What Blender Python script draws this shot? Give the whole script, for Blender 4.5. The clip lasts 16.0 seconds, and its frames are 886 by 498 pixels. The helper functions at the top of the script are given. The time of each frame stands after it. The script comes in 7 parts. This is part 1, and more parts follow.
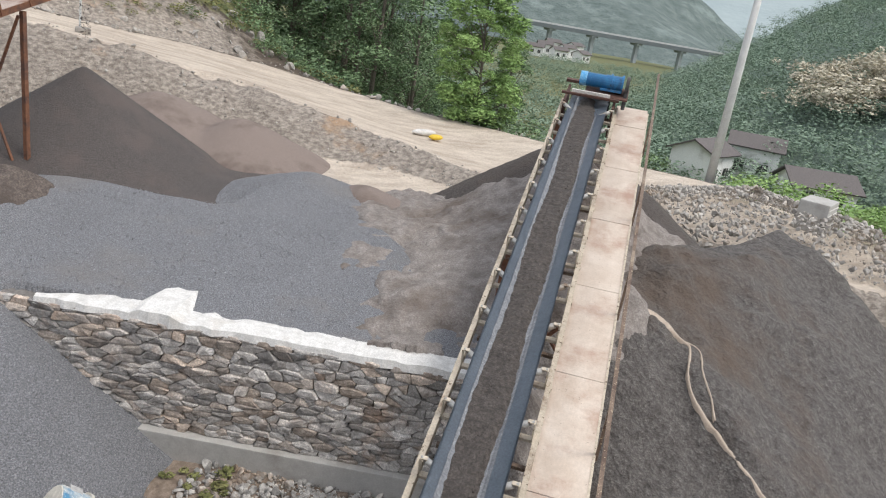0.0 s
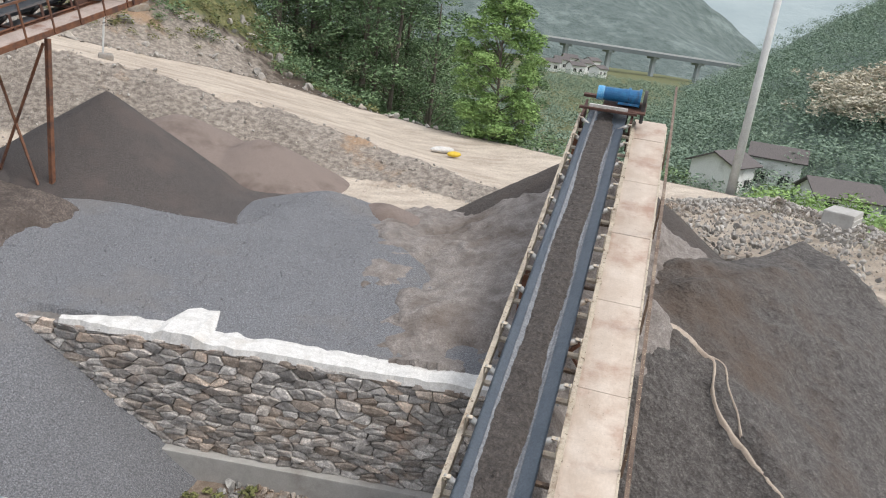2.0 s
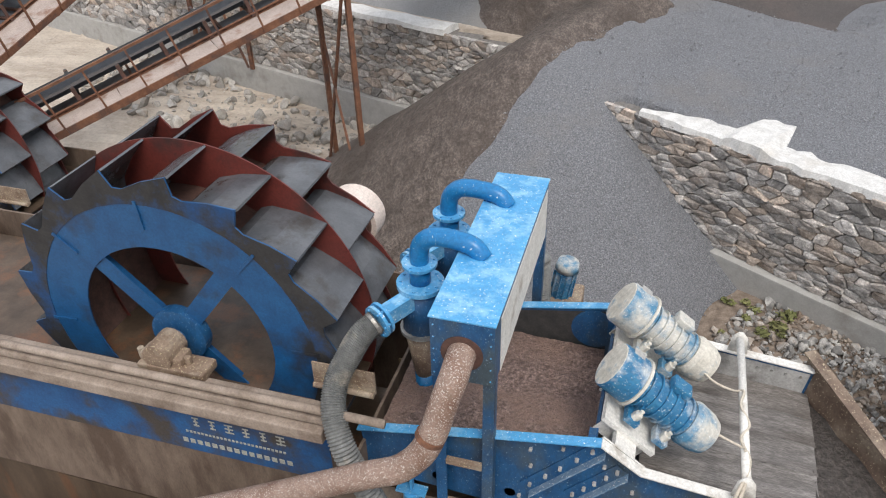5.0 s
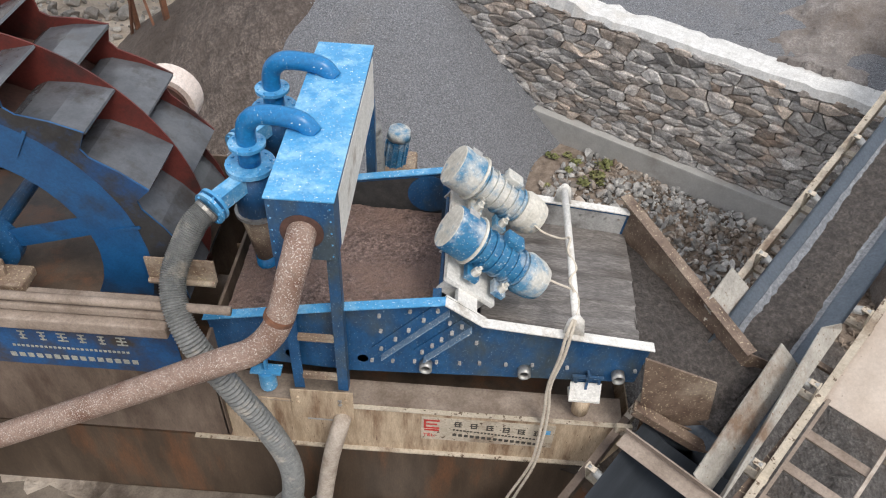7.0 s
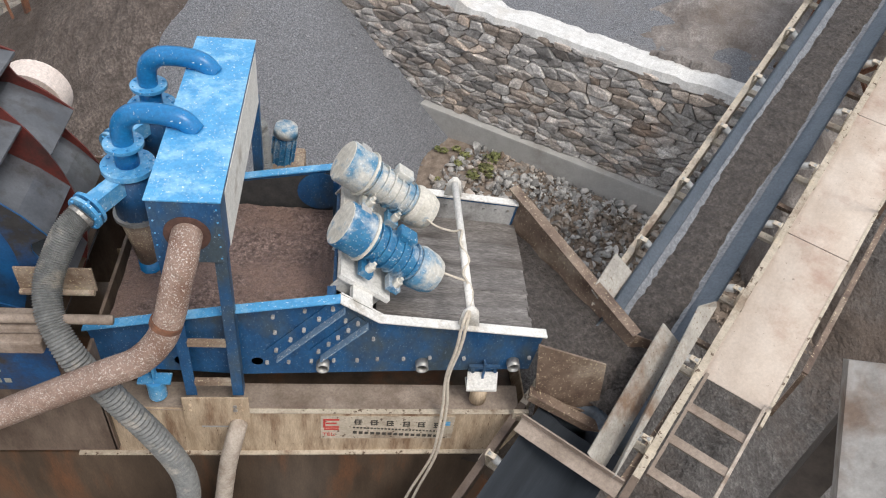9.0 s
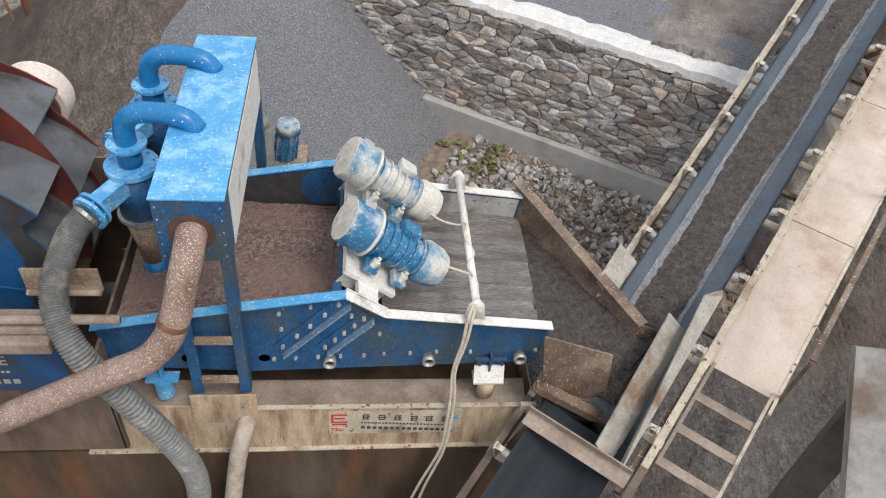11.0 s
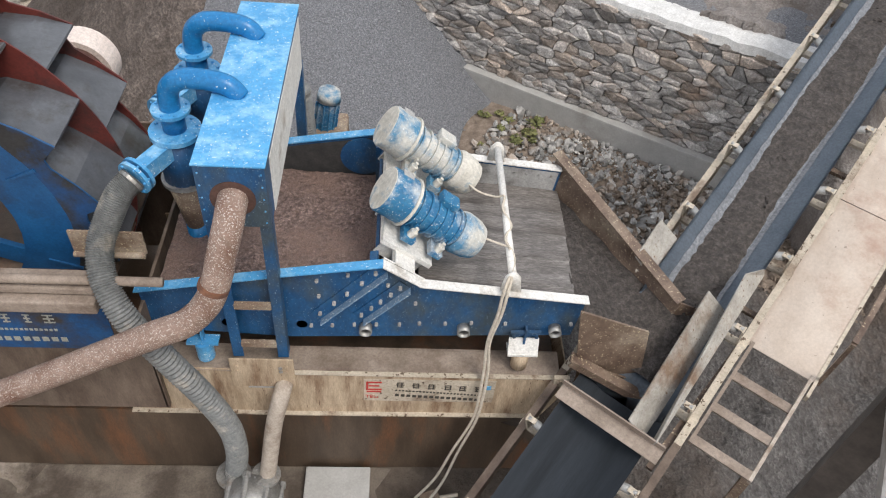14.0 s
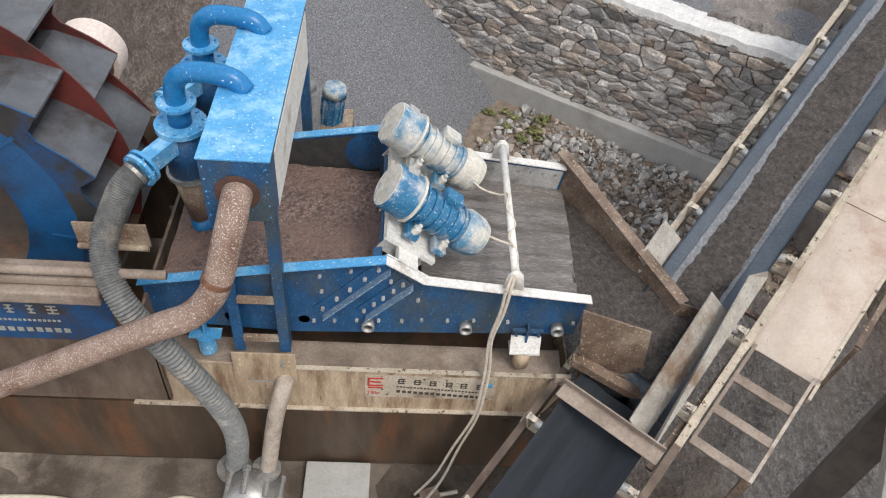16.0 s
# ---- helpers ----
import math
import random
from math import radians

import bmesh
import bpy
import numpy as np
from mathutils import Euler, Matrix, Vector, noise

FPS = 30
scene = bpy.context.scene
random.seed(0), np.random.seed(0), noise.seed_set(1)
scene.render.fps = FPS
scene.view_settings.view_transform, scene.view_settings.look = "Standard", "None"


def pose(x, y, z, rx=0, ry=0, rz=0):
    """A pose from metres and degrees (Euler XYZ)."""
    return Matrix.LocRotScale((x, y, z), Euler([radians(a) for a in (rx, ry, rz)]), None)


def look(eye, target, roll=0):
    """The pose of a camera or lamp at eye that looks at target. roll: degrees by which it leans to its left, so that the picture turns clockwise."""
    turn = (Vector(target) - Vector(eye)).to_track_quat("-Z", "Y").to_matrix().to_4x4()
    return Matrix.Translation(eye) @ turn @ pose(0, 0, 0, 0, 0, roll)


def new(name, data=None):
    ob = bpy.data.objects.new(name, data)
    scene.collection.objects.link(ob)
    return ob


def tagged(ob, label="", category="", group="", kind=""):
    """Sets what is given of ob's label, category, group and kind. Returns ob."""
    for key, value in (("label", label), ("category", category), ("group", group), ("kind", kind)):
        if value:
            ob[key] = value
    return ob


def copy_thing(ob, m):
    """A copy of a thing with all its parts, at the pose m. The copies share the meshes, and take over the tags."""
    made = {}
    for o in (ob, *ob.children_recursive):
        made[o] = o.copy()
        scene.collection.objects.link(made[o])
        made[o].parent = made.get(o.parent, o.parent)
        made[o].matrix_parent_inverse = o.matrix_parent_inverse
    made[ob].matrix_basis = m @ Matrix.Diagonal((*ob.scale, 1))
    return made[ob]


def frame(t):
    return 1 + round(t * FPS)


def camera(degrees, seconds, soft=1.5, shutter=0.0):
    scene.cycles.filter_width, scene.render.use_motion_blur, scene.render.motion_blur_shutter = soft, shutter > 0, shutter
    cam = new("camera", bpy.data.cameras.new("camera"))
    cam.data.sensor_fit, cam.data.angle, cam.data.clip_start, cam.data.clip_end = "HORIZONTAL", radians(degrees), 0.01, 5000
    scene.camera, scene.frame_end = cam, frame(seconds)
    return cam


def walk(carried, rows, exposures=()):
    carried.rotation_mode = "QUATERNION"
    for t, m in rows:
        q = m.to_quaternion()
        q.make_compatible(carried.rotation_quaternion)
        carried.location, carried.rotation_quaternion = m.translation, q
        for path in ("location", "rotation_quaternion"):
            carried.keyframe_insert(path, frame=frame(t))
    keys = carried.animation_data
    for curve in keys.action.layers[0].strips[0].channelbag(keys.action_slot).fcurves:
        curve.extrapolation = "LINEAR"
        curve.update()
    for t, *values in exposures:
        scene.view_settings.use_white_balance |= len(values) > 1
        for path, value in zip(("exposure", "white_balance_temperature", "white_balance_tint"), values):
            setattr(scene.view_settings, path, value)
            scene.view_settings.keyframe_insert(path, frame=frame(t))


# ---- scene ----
cam = camera(61.0, 16.0, soft=1.1)
# seconds, place, turn
ROWS = [
    (0.0, 0.000, 0.000, 8.000, 71.70, -8.78, -26.11),
    (0.5, 0.000, 0.000, 8.000, 72.39, -8.35, -26.89),
    (1.0, 0.000, 0.000, 8.000, 72.60, -7.77, -25.96),
    (1.5, 0.000, 0.000, 8.000, 72.73, -7.57, -25.56),
    (2.0, 0.000, 0.000, 8.000, 72.81, -7.50, -24.93),
    (2.5, 0.000, 0.000, 8.000, 72.91, -6.51, -14.75),
    (3.0, 0.000, 0.000, 8.000, 73.83, -4.43, -4.66),
    (3.5, 0.000, 0.000, 8.000, 74.23, -2.75, 1.27),
    (4.0, 0.000, 0.000, 8.000, 68.98, -0.12, 11.33),
    (4.5, 0.000, 0.000, 8.000, 63.21, 0.30, 16.15),
    (5.0, 0.000, 0.000, 8.000, 55.78, 1.21, 16.46),
    (5.2, 0.000, 0.000, 8.000, 53.36, 1.07, 15.29),
    (7.3, 0.000, 0.000, 8.000, 46.19, -3.02, 1.84),
    (7.5, 0.000, 0.000, 8.000, 46.26, -3.61, 0.75),
    (8.0, 0.000, 0.000, 8.000, 46.45, -5.95, -2.59),
    (8.5, 0.000, 0.000, 8.000, 46.44, -6.54, -3.70),
    (11.0, 0.000, 0.000, 8.000, 45.96, -5.34, -4.51),
    (11.5, 0.000, 0.000, 8.000, 45.66, -5.25, -4.33),
    (12.0, 0.000, 0.000, 8.000, 45.29, -5.03, -4.14),
    (12.5, 0.000, 0.000, 8.000, 44.71, -4.77, -3.78),
    (13.0, 0.000, 0.000, 8.000, 44.19, -4.37, -3.15),
    (13.5, 0.000, 0.000, 8.000, 43.78, -4.37, -1.89),
    (14.0, 0.000, 0.000, 8.000, 43.52, -4.30, -1.52),
    (14.5, 0.000, 0.000, 8.000, 43.38, -4.40, -1.43),
    (15.0, 0.000, 0.000, 8.000, 43.35, -4.53, -1.39),
    (15.5, 0.000, 0.000, 8.000, 43.36, -4.69, -1.27),
    (16.0, 0.000, 0.000, 8.000, 43.24, -4.71, -0.71),
]
walk(cam, [(t, pose(x, y, z, rx, ry, rz)) for t, x, y, z, rx, ry, rz in ROWS], exposures=[(0, 0.0), (16, 0.0)])

# ---- sky and sun: thin overcast ----
world = bpy.data.worlds.new("world")
scene.world = world
world.use_nodes = True
wn = world.node_tree
sky = wn.nodes.new("ShaderNodeTexSky")
sky.sky_type, sky.sun_disc = "NISHITA", False
sky.sun_elevation, sky.sun_rotation = radians(58), radians(150)
sky.dust_density, sky.air_density = 6.0, 1.2
soften = wn.nodes.new("ShaderNodeMixRGB")
soften.inputs[0].default_value = 0.72
soften.inputs[2].default_value = (7.4, 7.67, 8.22, 1)
wn.links.new(sky.outputs[0], soften.inputs[1])
wn.links.new(soften.outputs[0], wn.nodes["Background"].inputs[0])
wn.nodes["Background"].inputs[1].default_value = 0.158
sun_data = bpy.data.lights.new("sun", "SUN")
sun_data.energy, sun_data.angle, sun_data.color = 1.75, radians(20), (1.0, 0.965, 0.91)
sun = new("sun", sun_data)
sun.matrix_world = look((0, 0, 60), (-16, 22, 20))


# ---- materials ----
def mat(name, a, b, scale=6.0, rough=0.8, bump=0.25, metal=0.0, stain=None, stain_scale=0.7, stain_at=0.55,
        speck=None, speck_scale=60.0, speck_at=0.68, stretch=(1, 1, 1), grain=None, wet=None, vary=0.0, dist=0.02, tiny_tone=0.22, other=None):
    """A worn surface: two tones by fine noise, stains by coarse noise, splashes by a third, and relief."""
    m = bpy.data.materials.new(name)
    m.use_nodes = True
    nt = m.node_tree
    N, L = nt.nodes, nt.links
    bsdf = N["Principled BSDF"]
    co = N.new("ShaderNodeTexCoord")
    mp = N.new("ShaderNodeMapping")
    mp.inputs["Scale"].default_value = stretch
    L.new(co.outputs["Object"], mp.inputs[0])

    def noi(s, detail=6.0, ro=0.6):
        n = N.new("ShaderNodeTexNoise")
        n.inputs["Scale"].default_value, n.inputs["Detail"].default_value, n.inputs["Roughness"].default_value = s, detail, ro
        L.new(mp.outputs[0], n.inputs["Vector"])
        return n

    def ramp(src, lo, hi):
        r = N.new("ShaderNodeMapRange")
        r.inputs["From Min"].default_value, r.inputs["From Max"].default_value = lo, hi
        L.new(src, r.inputs[0])
        return r.outputs[0]

    def mix(fac, c1, c2):
        x = N.new("ShaderNodeMixRGB")
        for sock, v in ((x.inputs[0], fac), (x.inputs[1], c1), (x.inputs[2], c2)):
            if isinstance(v, tuple):
                sock.default_value = (*v, 1)
            elif isinstance(v, float):
                sock.default_value = v
            else:
                L.new(v, sock)
        return x.outputs[0]

    fine = noi(scale)
    col = mix(ramp(fine.outputs[0], 0.32, 0.68), a, b)
    if grain:
        g = noi(grain[0], 2.0, 0.7)
        col = mix(ramp(g.outputs[0], 0.42, 0.62), mix(0.55, col, grain[1]), col)
    rough_out = None
    if stain:
        s = noi(stain_scale, 8.0, 0.65)
        f = ramp(s.outputs[0], stain_at - 0.06, stain_at + 0.09)
        col = mix(f, col, stain)
        if wet is not None:
            r = N.new("ShaderNodeMapRange")
            r.inputs["To Min"].default_value, r.inputs["To Max"].default_value = rough, wet
            L.new(f, r.inputs[0])
            rough_out = r.outputs[0]
    if speck:
        s = noi(speck_scale, 3.0, 0.6)
        col = mix(ramp(s.outputs[0], speck_at - 0.015, speck_at + 0.015), col, speck)
    if scale >= 1.0:
        tiny = noi(max(38.0, scale * 3), 4.0, 0.75)
        lift = N.new("ShaderNodeMapRange")
        lift.inputs["From Min"].default_value, lift.inputs["From Max"].default_value = 0.3, 0.7
        lift.inputs["To Min"].default_value, lift.inputs["To Max"].default_value = 1 - tiny_tone, 1 + tiny_tone
        L.new(tiny.outputs[0], lift.inputs[0])
        shade = N.new("ShaderNodeHueSaturation")
        L.new(lift.outputs[0], shade.inputs["Value"])
        L.new(col, shade.inputs["Color"])
        col = shade.outputs[0]
    if vary:
        oi = N.new("ShaderNodeObjectInfo")
        geo = N.new("ShaderNodeNewGeometry")
        add = N.new("ShaderNodeMath")
        add.operation = "ADD"
        L.new(oi.outputs["Random"], add.inputs[0])
        L.new(geo.outputs["Random Per Island"], add.inputs[1])
        fr = N.new("ShaderNodeMath")
        fr.operation = "FRACT"
        L.new(add.outputs[0], fr.inputs[0])
        if other:
            pick = N.new("ShaderNodeMath")
            pick.operation = "MULTIPLY"
            pick.inputs[1].default_value = 7.31
            L.new(fr.outputs[0], pick.inputs[0])
            again = N.new("ShaderNodeMath")
            again.operation = "FRACT"
            L.new(pick.outputs[0], again.inputs[0])
            tint = N.new("ShaderNodeMixRGB")
            tint.blend_type = "MULTIPLY"
            tint.inputs[2].default_value = (*other, 1)
            L.new(ramp(again.outputs[0], 0.45, 0.95), tint.inputs[0])
            L.new(col, tint.inputs[1])
            col = tint.outputs[0]
        hsv = N.new("ShaderNodeHueSaturation")
        v = N.new("ShaderNodeMapRange")
        v.inputs["To Min"].default_value, v.inputs["To Max"].default_value = 1 - vary, 1 + vary
        L.new(fr.outputs[0], v.inputs[0])
        L.new(v.outputs[0], hsv.inputs["Value"])
        L.new(col, hsv.inputs["Color"])
        col = hsv.outputs[0]
    L.new(col, bsdf.inputs["Base Color"])
    if rough_out:
        L.new(rough_out, bsdf.inputs["Roughness"])
    else:
        bsdf.inputs["Roughness"].default_value = rough
    bsdf.inputs["Metallic"].default_value = metal
    if bump:
        bp = N.new("ShaderNodeBump")
        bp.inputs["Strength"].default_value, bp.inputs["Distance"].default_value = bump, dist
        L.new(fine.outputs[0], bp.inputs["Height"])
        L.new(bp.outputs[0], bsdf.inputs["Normal"])
    return m


SPLASH = (0.62, 0.64, 0.64)
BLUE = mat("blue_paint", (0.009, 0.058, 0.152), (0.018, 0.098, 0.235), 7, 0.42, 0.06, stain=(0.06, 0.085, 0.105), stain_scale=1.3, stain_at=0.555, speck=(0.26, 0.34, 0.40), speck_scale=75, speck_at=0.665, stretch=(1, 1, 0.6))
BLUE_TOP = mat("light_blue_paint_splashed", (0.058, 0.275, 0.54), (0.09, 0.355, 0.64), 5, 0.36, 0.06, stain=(0.25, 0.50, 0.70), stain_scale=4.5, stain_at=0.55, speck=(0.68, 0.75, 0.80), speck_scale=42, speck_at=0.655, tiny_tone=0.14)
BLUE_PIPE = mat("blue_pipe_paint", (0.009, 0.14, 0.35), (0.014, 0.19, 0.44), 9, 0.32, 0.05, speck=SPLASH, speck_scale=34, speck_at=0.685)
BLUE_WHEEL = mat("blue_wheel_paint", (0.006, 0.058, 0.165), (0.010, 0.088, 0.228), 5, 0.45, 0.08, stain=(0.022, 0.022, 0.025), stain_scale=1.1, stain_at=0.58)
MOTOR_BLUE = mat("motor_blue_dusty", (0.014, 0.115, 0.25), (0.035, 0.19, 0.34), 14, 0.5, 0.15, stain=(0.50, 0.52, 0.52), stain_scale=3.2, stain_at=0.57, speck=SPLASH, speck_scale=60, speck_at=0.65)
MOTOR_CREAM = mat("motor_cream_dust", (0.50, 0.47, 0.41), (0.66, 0.63, 0.56), 8, 0.75, 0.15, stain=(0.10, 0.24, 0.36), stain_scale=4.5, stain_at=0.62)
MOTOR_DUSTY = mat("motor_dusted_blue", (0.46, 0.45, 0.41), (0.60, 0.58, 0.53), 12, 0.7, 0.2, stain=(0.07, 0.21, 0.34), stain_scale=3.4, stain_at=0.50, speck=SPLASH, speck_scale=55, speck_at=0.65)
HEAD_BLUE = mat("gear_motor_blue", (0.012, 0.11, 0.27), (0.02, 0.17, 0.36), 8, 0.45, 0.1, stain=(0.02, 0.03, 0.05), stain_scale=3, stain_at=0.6)
WHITE_PAINT = mat("white_paint_muddy", (0.62, 0.60, 0.56), (0.74, 0.72, 0.68), 7, 0.55, 0.1, stain=(0.36, 0.31, 0.25), stain_scale=2.6, stain_at=0.62)
CREAM = mat("cream_steel_paint", (0.40, 0.34, 0.26), (0.58, 0.51, 0.41), 6, 0.6, 0.12, stain=(0.20, 0.14, 0.095), stain_scale=3.0, stain_at=0.58, speck=(0.13, 0.09, 0.06), speck_scale=16, speck_at=0.64)
MUD_PINK = mat("dried_mud_on_steel", (0.215, 0.168, 0.132), (0.35, 0.285, 0.235), 3, 0.75, 0.3, stain=(0.17, 0.125, 0.095), stain_scale=1.7, stain_at=0.56)
MUD_CREAM = mat("mud_streaked_cream_steel", (0.36, 0.265, 0.175), (0.55, 0.435, 0.31), 5, 0.65, 0.15, stain=(0.20, 0.12, 0.07), stain_scale=2.2, stain_at=0.55, stretch=(2.4, 2.4, 0.4), speck=(0.15, 0.09, 0.055), speck_scale=20, speck_at=0.68)
DECK = mat("cream_walkway_plate", (0.50, 0.405, 0.325), (0.63, 0.545, 0.465), 2.4, 0.5, 0.08, stain=(0.40, 0.265, 0.20), stain_scale=0.9, stain_at=0.56, vary=0.14, tiny_tone=0.09, speck=(0.33, 0.27, 0.22), speck_scale=22, speck_at=0.70)
DECK_OLD = mat("dusty_pink_walkway_plate", (0.36, 0.29, 0.25), (0.46, 0.38, 0.34), 3, 0.75, 0.1, stain=(0.22, 0.11, 0.07), stain_scale=1.8, stain_at=0.60)
RUST = mat("rusty_steel", (0.13, 0.055, 0.03), (0.22, 0.10, 0.055), 9, 0.75, 0.2, stain=(0.09, 0.05, 0.04), stain_scale=2.4, stain_at=0.55)
RUST_DARK = mat("dark_rusty_steel", (0.065, 0.035, 0.028), (0.12, 0.06, 0.045), 9, 0.75, 0.2)
RUST_PALE = mat("rusty_plate_dusted", (0.15, 0.095, 0.065), (0.29, 0.215, 0.155), 5, 0.7, 0.2, stain=(0.37, 0.31, 0.24), stain_scale=2.2, stain_at=0.55, speck=(0.50, 0.42, 0.27), speck_scale=46, speck_at=0.625)
PIPE_RUST = mat("splashed_rusty_pipe", (0.21, 0.14, 0.108), (0.33, 0.23, 0.185), 12, 0.6, 0.15, stain=(0.15, 0.075, 0.05), stain_scale=3, stain_at=0.58, speck=(0.52, 0.46, 0.41), speck_scale=75, speck_at=0.59)
POST_PAINT = mat("weathered_grey_post", (0.20, 0.19, 0.18), (0.32, 0.31, 0.295), 9, 0.7, 0.25, stain=(0.14, 0.10, 0.075), stain_scale=5, stain_at=0.55)
STEEL = mat("galvanised_steel", (0.30, 0.30, 0.29), (0.42, 0.41, 0.39), 10, 0.45, 0.1, metal=0.6, stain=(0.30, 0.24, 0.18), stain_scale=3, stain_at=0.6)
DARK_STEEL = mat("dark_steel", (0.03, 0.03, 0.032), (0.06, 0.058, 0.055), 10, 0.6, 0.15)
WORN = mat("worn_black_steel", (0.018, 0.0175, 0.018), (0.038, 0.036, 0.036), 4, 0.75, 0.1, stain=(0.009, 0.055, 0.16), stain_scale=1.6, stain_at=0.55)
BAND = mat("worn_blue_band", (0.008, 0.06, 0.18), (0.013, 0.09, 0.245), 5, 0.6, 0.12, stain=(0.05, 0.042, 0.037), stain_scale=1.5, stain_at=0.53)
BUCKET = mat("wet_grey_bucket_steel", (0.065, 0.069, 0.077), (0.12, 0.125, 0.136), 2.5, 0.24, 0.0, stain=(0.06, 0.056, 0.054), stain_scale=3.0, stain_at=0.58, tiny_tone=0.1)
PRIMER = mat("red_primer", (0.105, 0.020, 0.016), (0.15, 0.032, 0.024), 4, 0.5, 0.06, stain=(0.05, 0.022, 0.019), stain_scale=1.8, stain_at=0.56)
BELT_TAIL = mat("bare_dark_belt", (0.005, 0.008, 0.012), (0.016, 0.021, 0.028), 2.2, 0.85, 0.06, stretch=(4.5, 0.35, 1))
# Pale blue-grey base: the sky's sheen on the rubber is in the colour.
BELT = mat("rubber_belt_sheen", (0.125, 0.155, 0.195), (0.165, 0.198, 0.240), 5, 0.33, 0.03, stretch=(1, 1, 1))
BELT_WET = mat("wet_black_belt", (0.05, 0.055, 0.065), (0.085, 0.092, 0.105), 3, 0.35, 0.04)
HOSE = mat("grey_hose", (0.12, 0.125, 0.123), (0.205, 0.207, 0.20), 14, 0.55, 0.15, stain=(0.34, 0.31, 0.265), stain_scale=4, stain_at=0.6)
CABLE = mat("pale_cable", (0.48, 0.42, 0.34), (0.60, 0.54, 0.45), 12, 0.6, 0.1)
CONCRETE = mat("grey_concrete", (0.36, 0.35, 0.33), (0.44, 0.43, 0.41), 5, 0.85, 0.15, stain=(0.29, 0.275, 0.25), stain_scale=1.4, stain_at=0.58, tiny_tone=0.1)
WHITE_CAP = mat("white_mortar_cap", (0.52, 0.51, 0.49), (0.70, 0.69, 0.67), 6, 0.85, 0.5, stain=(0.52, 0.49, 0.45), stain_scale=1.4, stain_at=0.63)
PLINTH = mat("muddy_concrete_plinth", (0.048, 0.032, 0.021), (0.105, 0.072, 0.049), 2.5, 0.5, 0.25, stain=(0.155, 0.068, 0.032), stain_scale=1.1, stain_at=0.59, stretch=(1.8, 1.8, 0.4))
MUD = mat("muddy_concrete_floor", (0.105, 0.084, 0.066), (0.21, 0.175, 0.14), 3, 0.7, 0.4, stain=(0.07, 0.053, 0.04), stain_scale=1.3, stain_at=0.52)
STONE = mat("wall_stone", (0.27, 0.255, 0.243), (0.66, 0.63, 0.60), 7, 0.85, 0.9, stain=(0.44, 0.335, 0.265), stain_scale=1.1, stain_at=0.63, grain=(26, (0.22, 0.205, 0.19)), vary=0.42, dist=0.035, tiny_tone=0.3, other=(0.98, 0.86, 0.76))
MORTAR = mat("wall_mortar", (0.115, 0.107, 0.10), (0.225, 0.21, 0.195), 12, 0.9, 0.5)
ROCK = mat("broken_rock", (0.25, 0.235, 0.212), (0.45, 0.425, 0.392), 5, 0.85, 0.6, stain=(0.34, 0.275, 0.215), stain_scale=0.8, stain_at=0.60, vary=0.32, dist=0.03)
GRAVEL = mat("grey_gravel", (0.132, 0.136, 0.148), (0.33, 0.34, 0.364), 36, 0.9, 1.0, stain=(0.19, 0.183, 0.18), stain_scale=0.35, stain_at=0.60, grain=(60, (0.05, 0.05, 0.053)), dist=0.03, tiny_tone=0.42)
DARK_GRAVEL = mat("dark_stone_grit", (0.062, 0.053, 0.051), (0.128, 0.112, 0.107), 30, 0.9, 1.0, stain=(0.098, 0.08, 0.074), stain_scale=0.6, stain_at=0.55, grain=(60, (0.035, 0.032, 0.03)))
BROWN_GRIT = mat("red_brown_grit", (0.175, 0.138, 0.12), (0.235, 0.19, 0.168), 26, 0.9, 0.6, stain=(0.13, 0.10, 0.085), stain_scale=0.6, stain_at=0.55)
SAND = mat("damp_brown_sand", (0.185, 0.166, 0.153), (0.37, 0.338, 0.316), 3.2, 0.85, 1.0, stain=(0.14, 0.112, 0.094), stain_scale=0.55, stain_at=0.55, grain=(30, (0.15, 0.125, 0.11)), dist=0.16)
WET_SAND = mat("dark_wet_sand", (0.036, 0.029, 0.025), (0.115, 0.098, 0.087), 16, 0.7, 1.0, grain=(34, (0.024, 0.019, 0.016)), dist=0.06, tiny_tone=0.4)
GREY_SAND = mat("grey_brown_damp_sand", (0.075, 0.068, 0.064), (0.19, 0.177, 0.168), 9, 0.85, 1.0, stain=(0.108, 0.082, 0.065), stain_scale=0.3, stain_at=0.54, grain=(30, (0.055, 0.048, 0.043)), dist=0.13, tiny_tone=0.35, stretch=(1, 0.7, 1))
SCREEN_SAND = mat("wet_reddish_sand", (0.10, 0.062, 0.052), (0.46, 0.33, 0.285), 22, 0.5, 1.0, stain=(0.24, 0.16, 0.13), stain_scale=2.0, stain_at=0.53, dist=0.06, grain=(38, (0.055, 0.033, 0.028)), tiny_tone=0.4)
WASHED_SAND = mat("wet_grey_sand_film", (0.105, 0.092, 0.083), (0.30, 0.275, 0.255), 3.2, 0.30, 0.3, stretch=(0.5, 3.2, 1), grain=(30, (0.05, 0.043, 0.038)), dist=0.02)
BLUE_DUST = mat("dusty_blue_rib_paint", (0.10, 0.19, 0.31), (0.20, 0.28, 0.37), 12, 0.6, 0.1, speck=SPLASH, speck_scale=50, speck_at=0.62)
PALE_STEEL = mat("pale_dusty_plate", (0.30, 0.295, 0.285), (0.46, 0.45, 0.435), 4, 0.6, 0.1, stain=(0.17, 0.16, 0.15), stain_scale=2.4, stain_at=0.56)
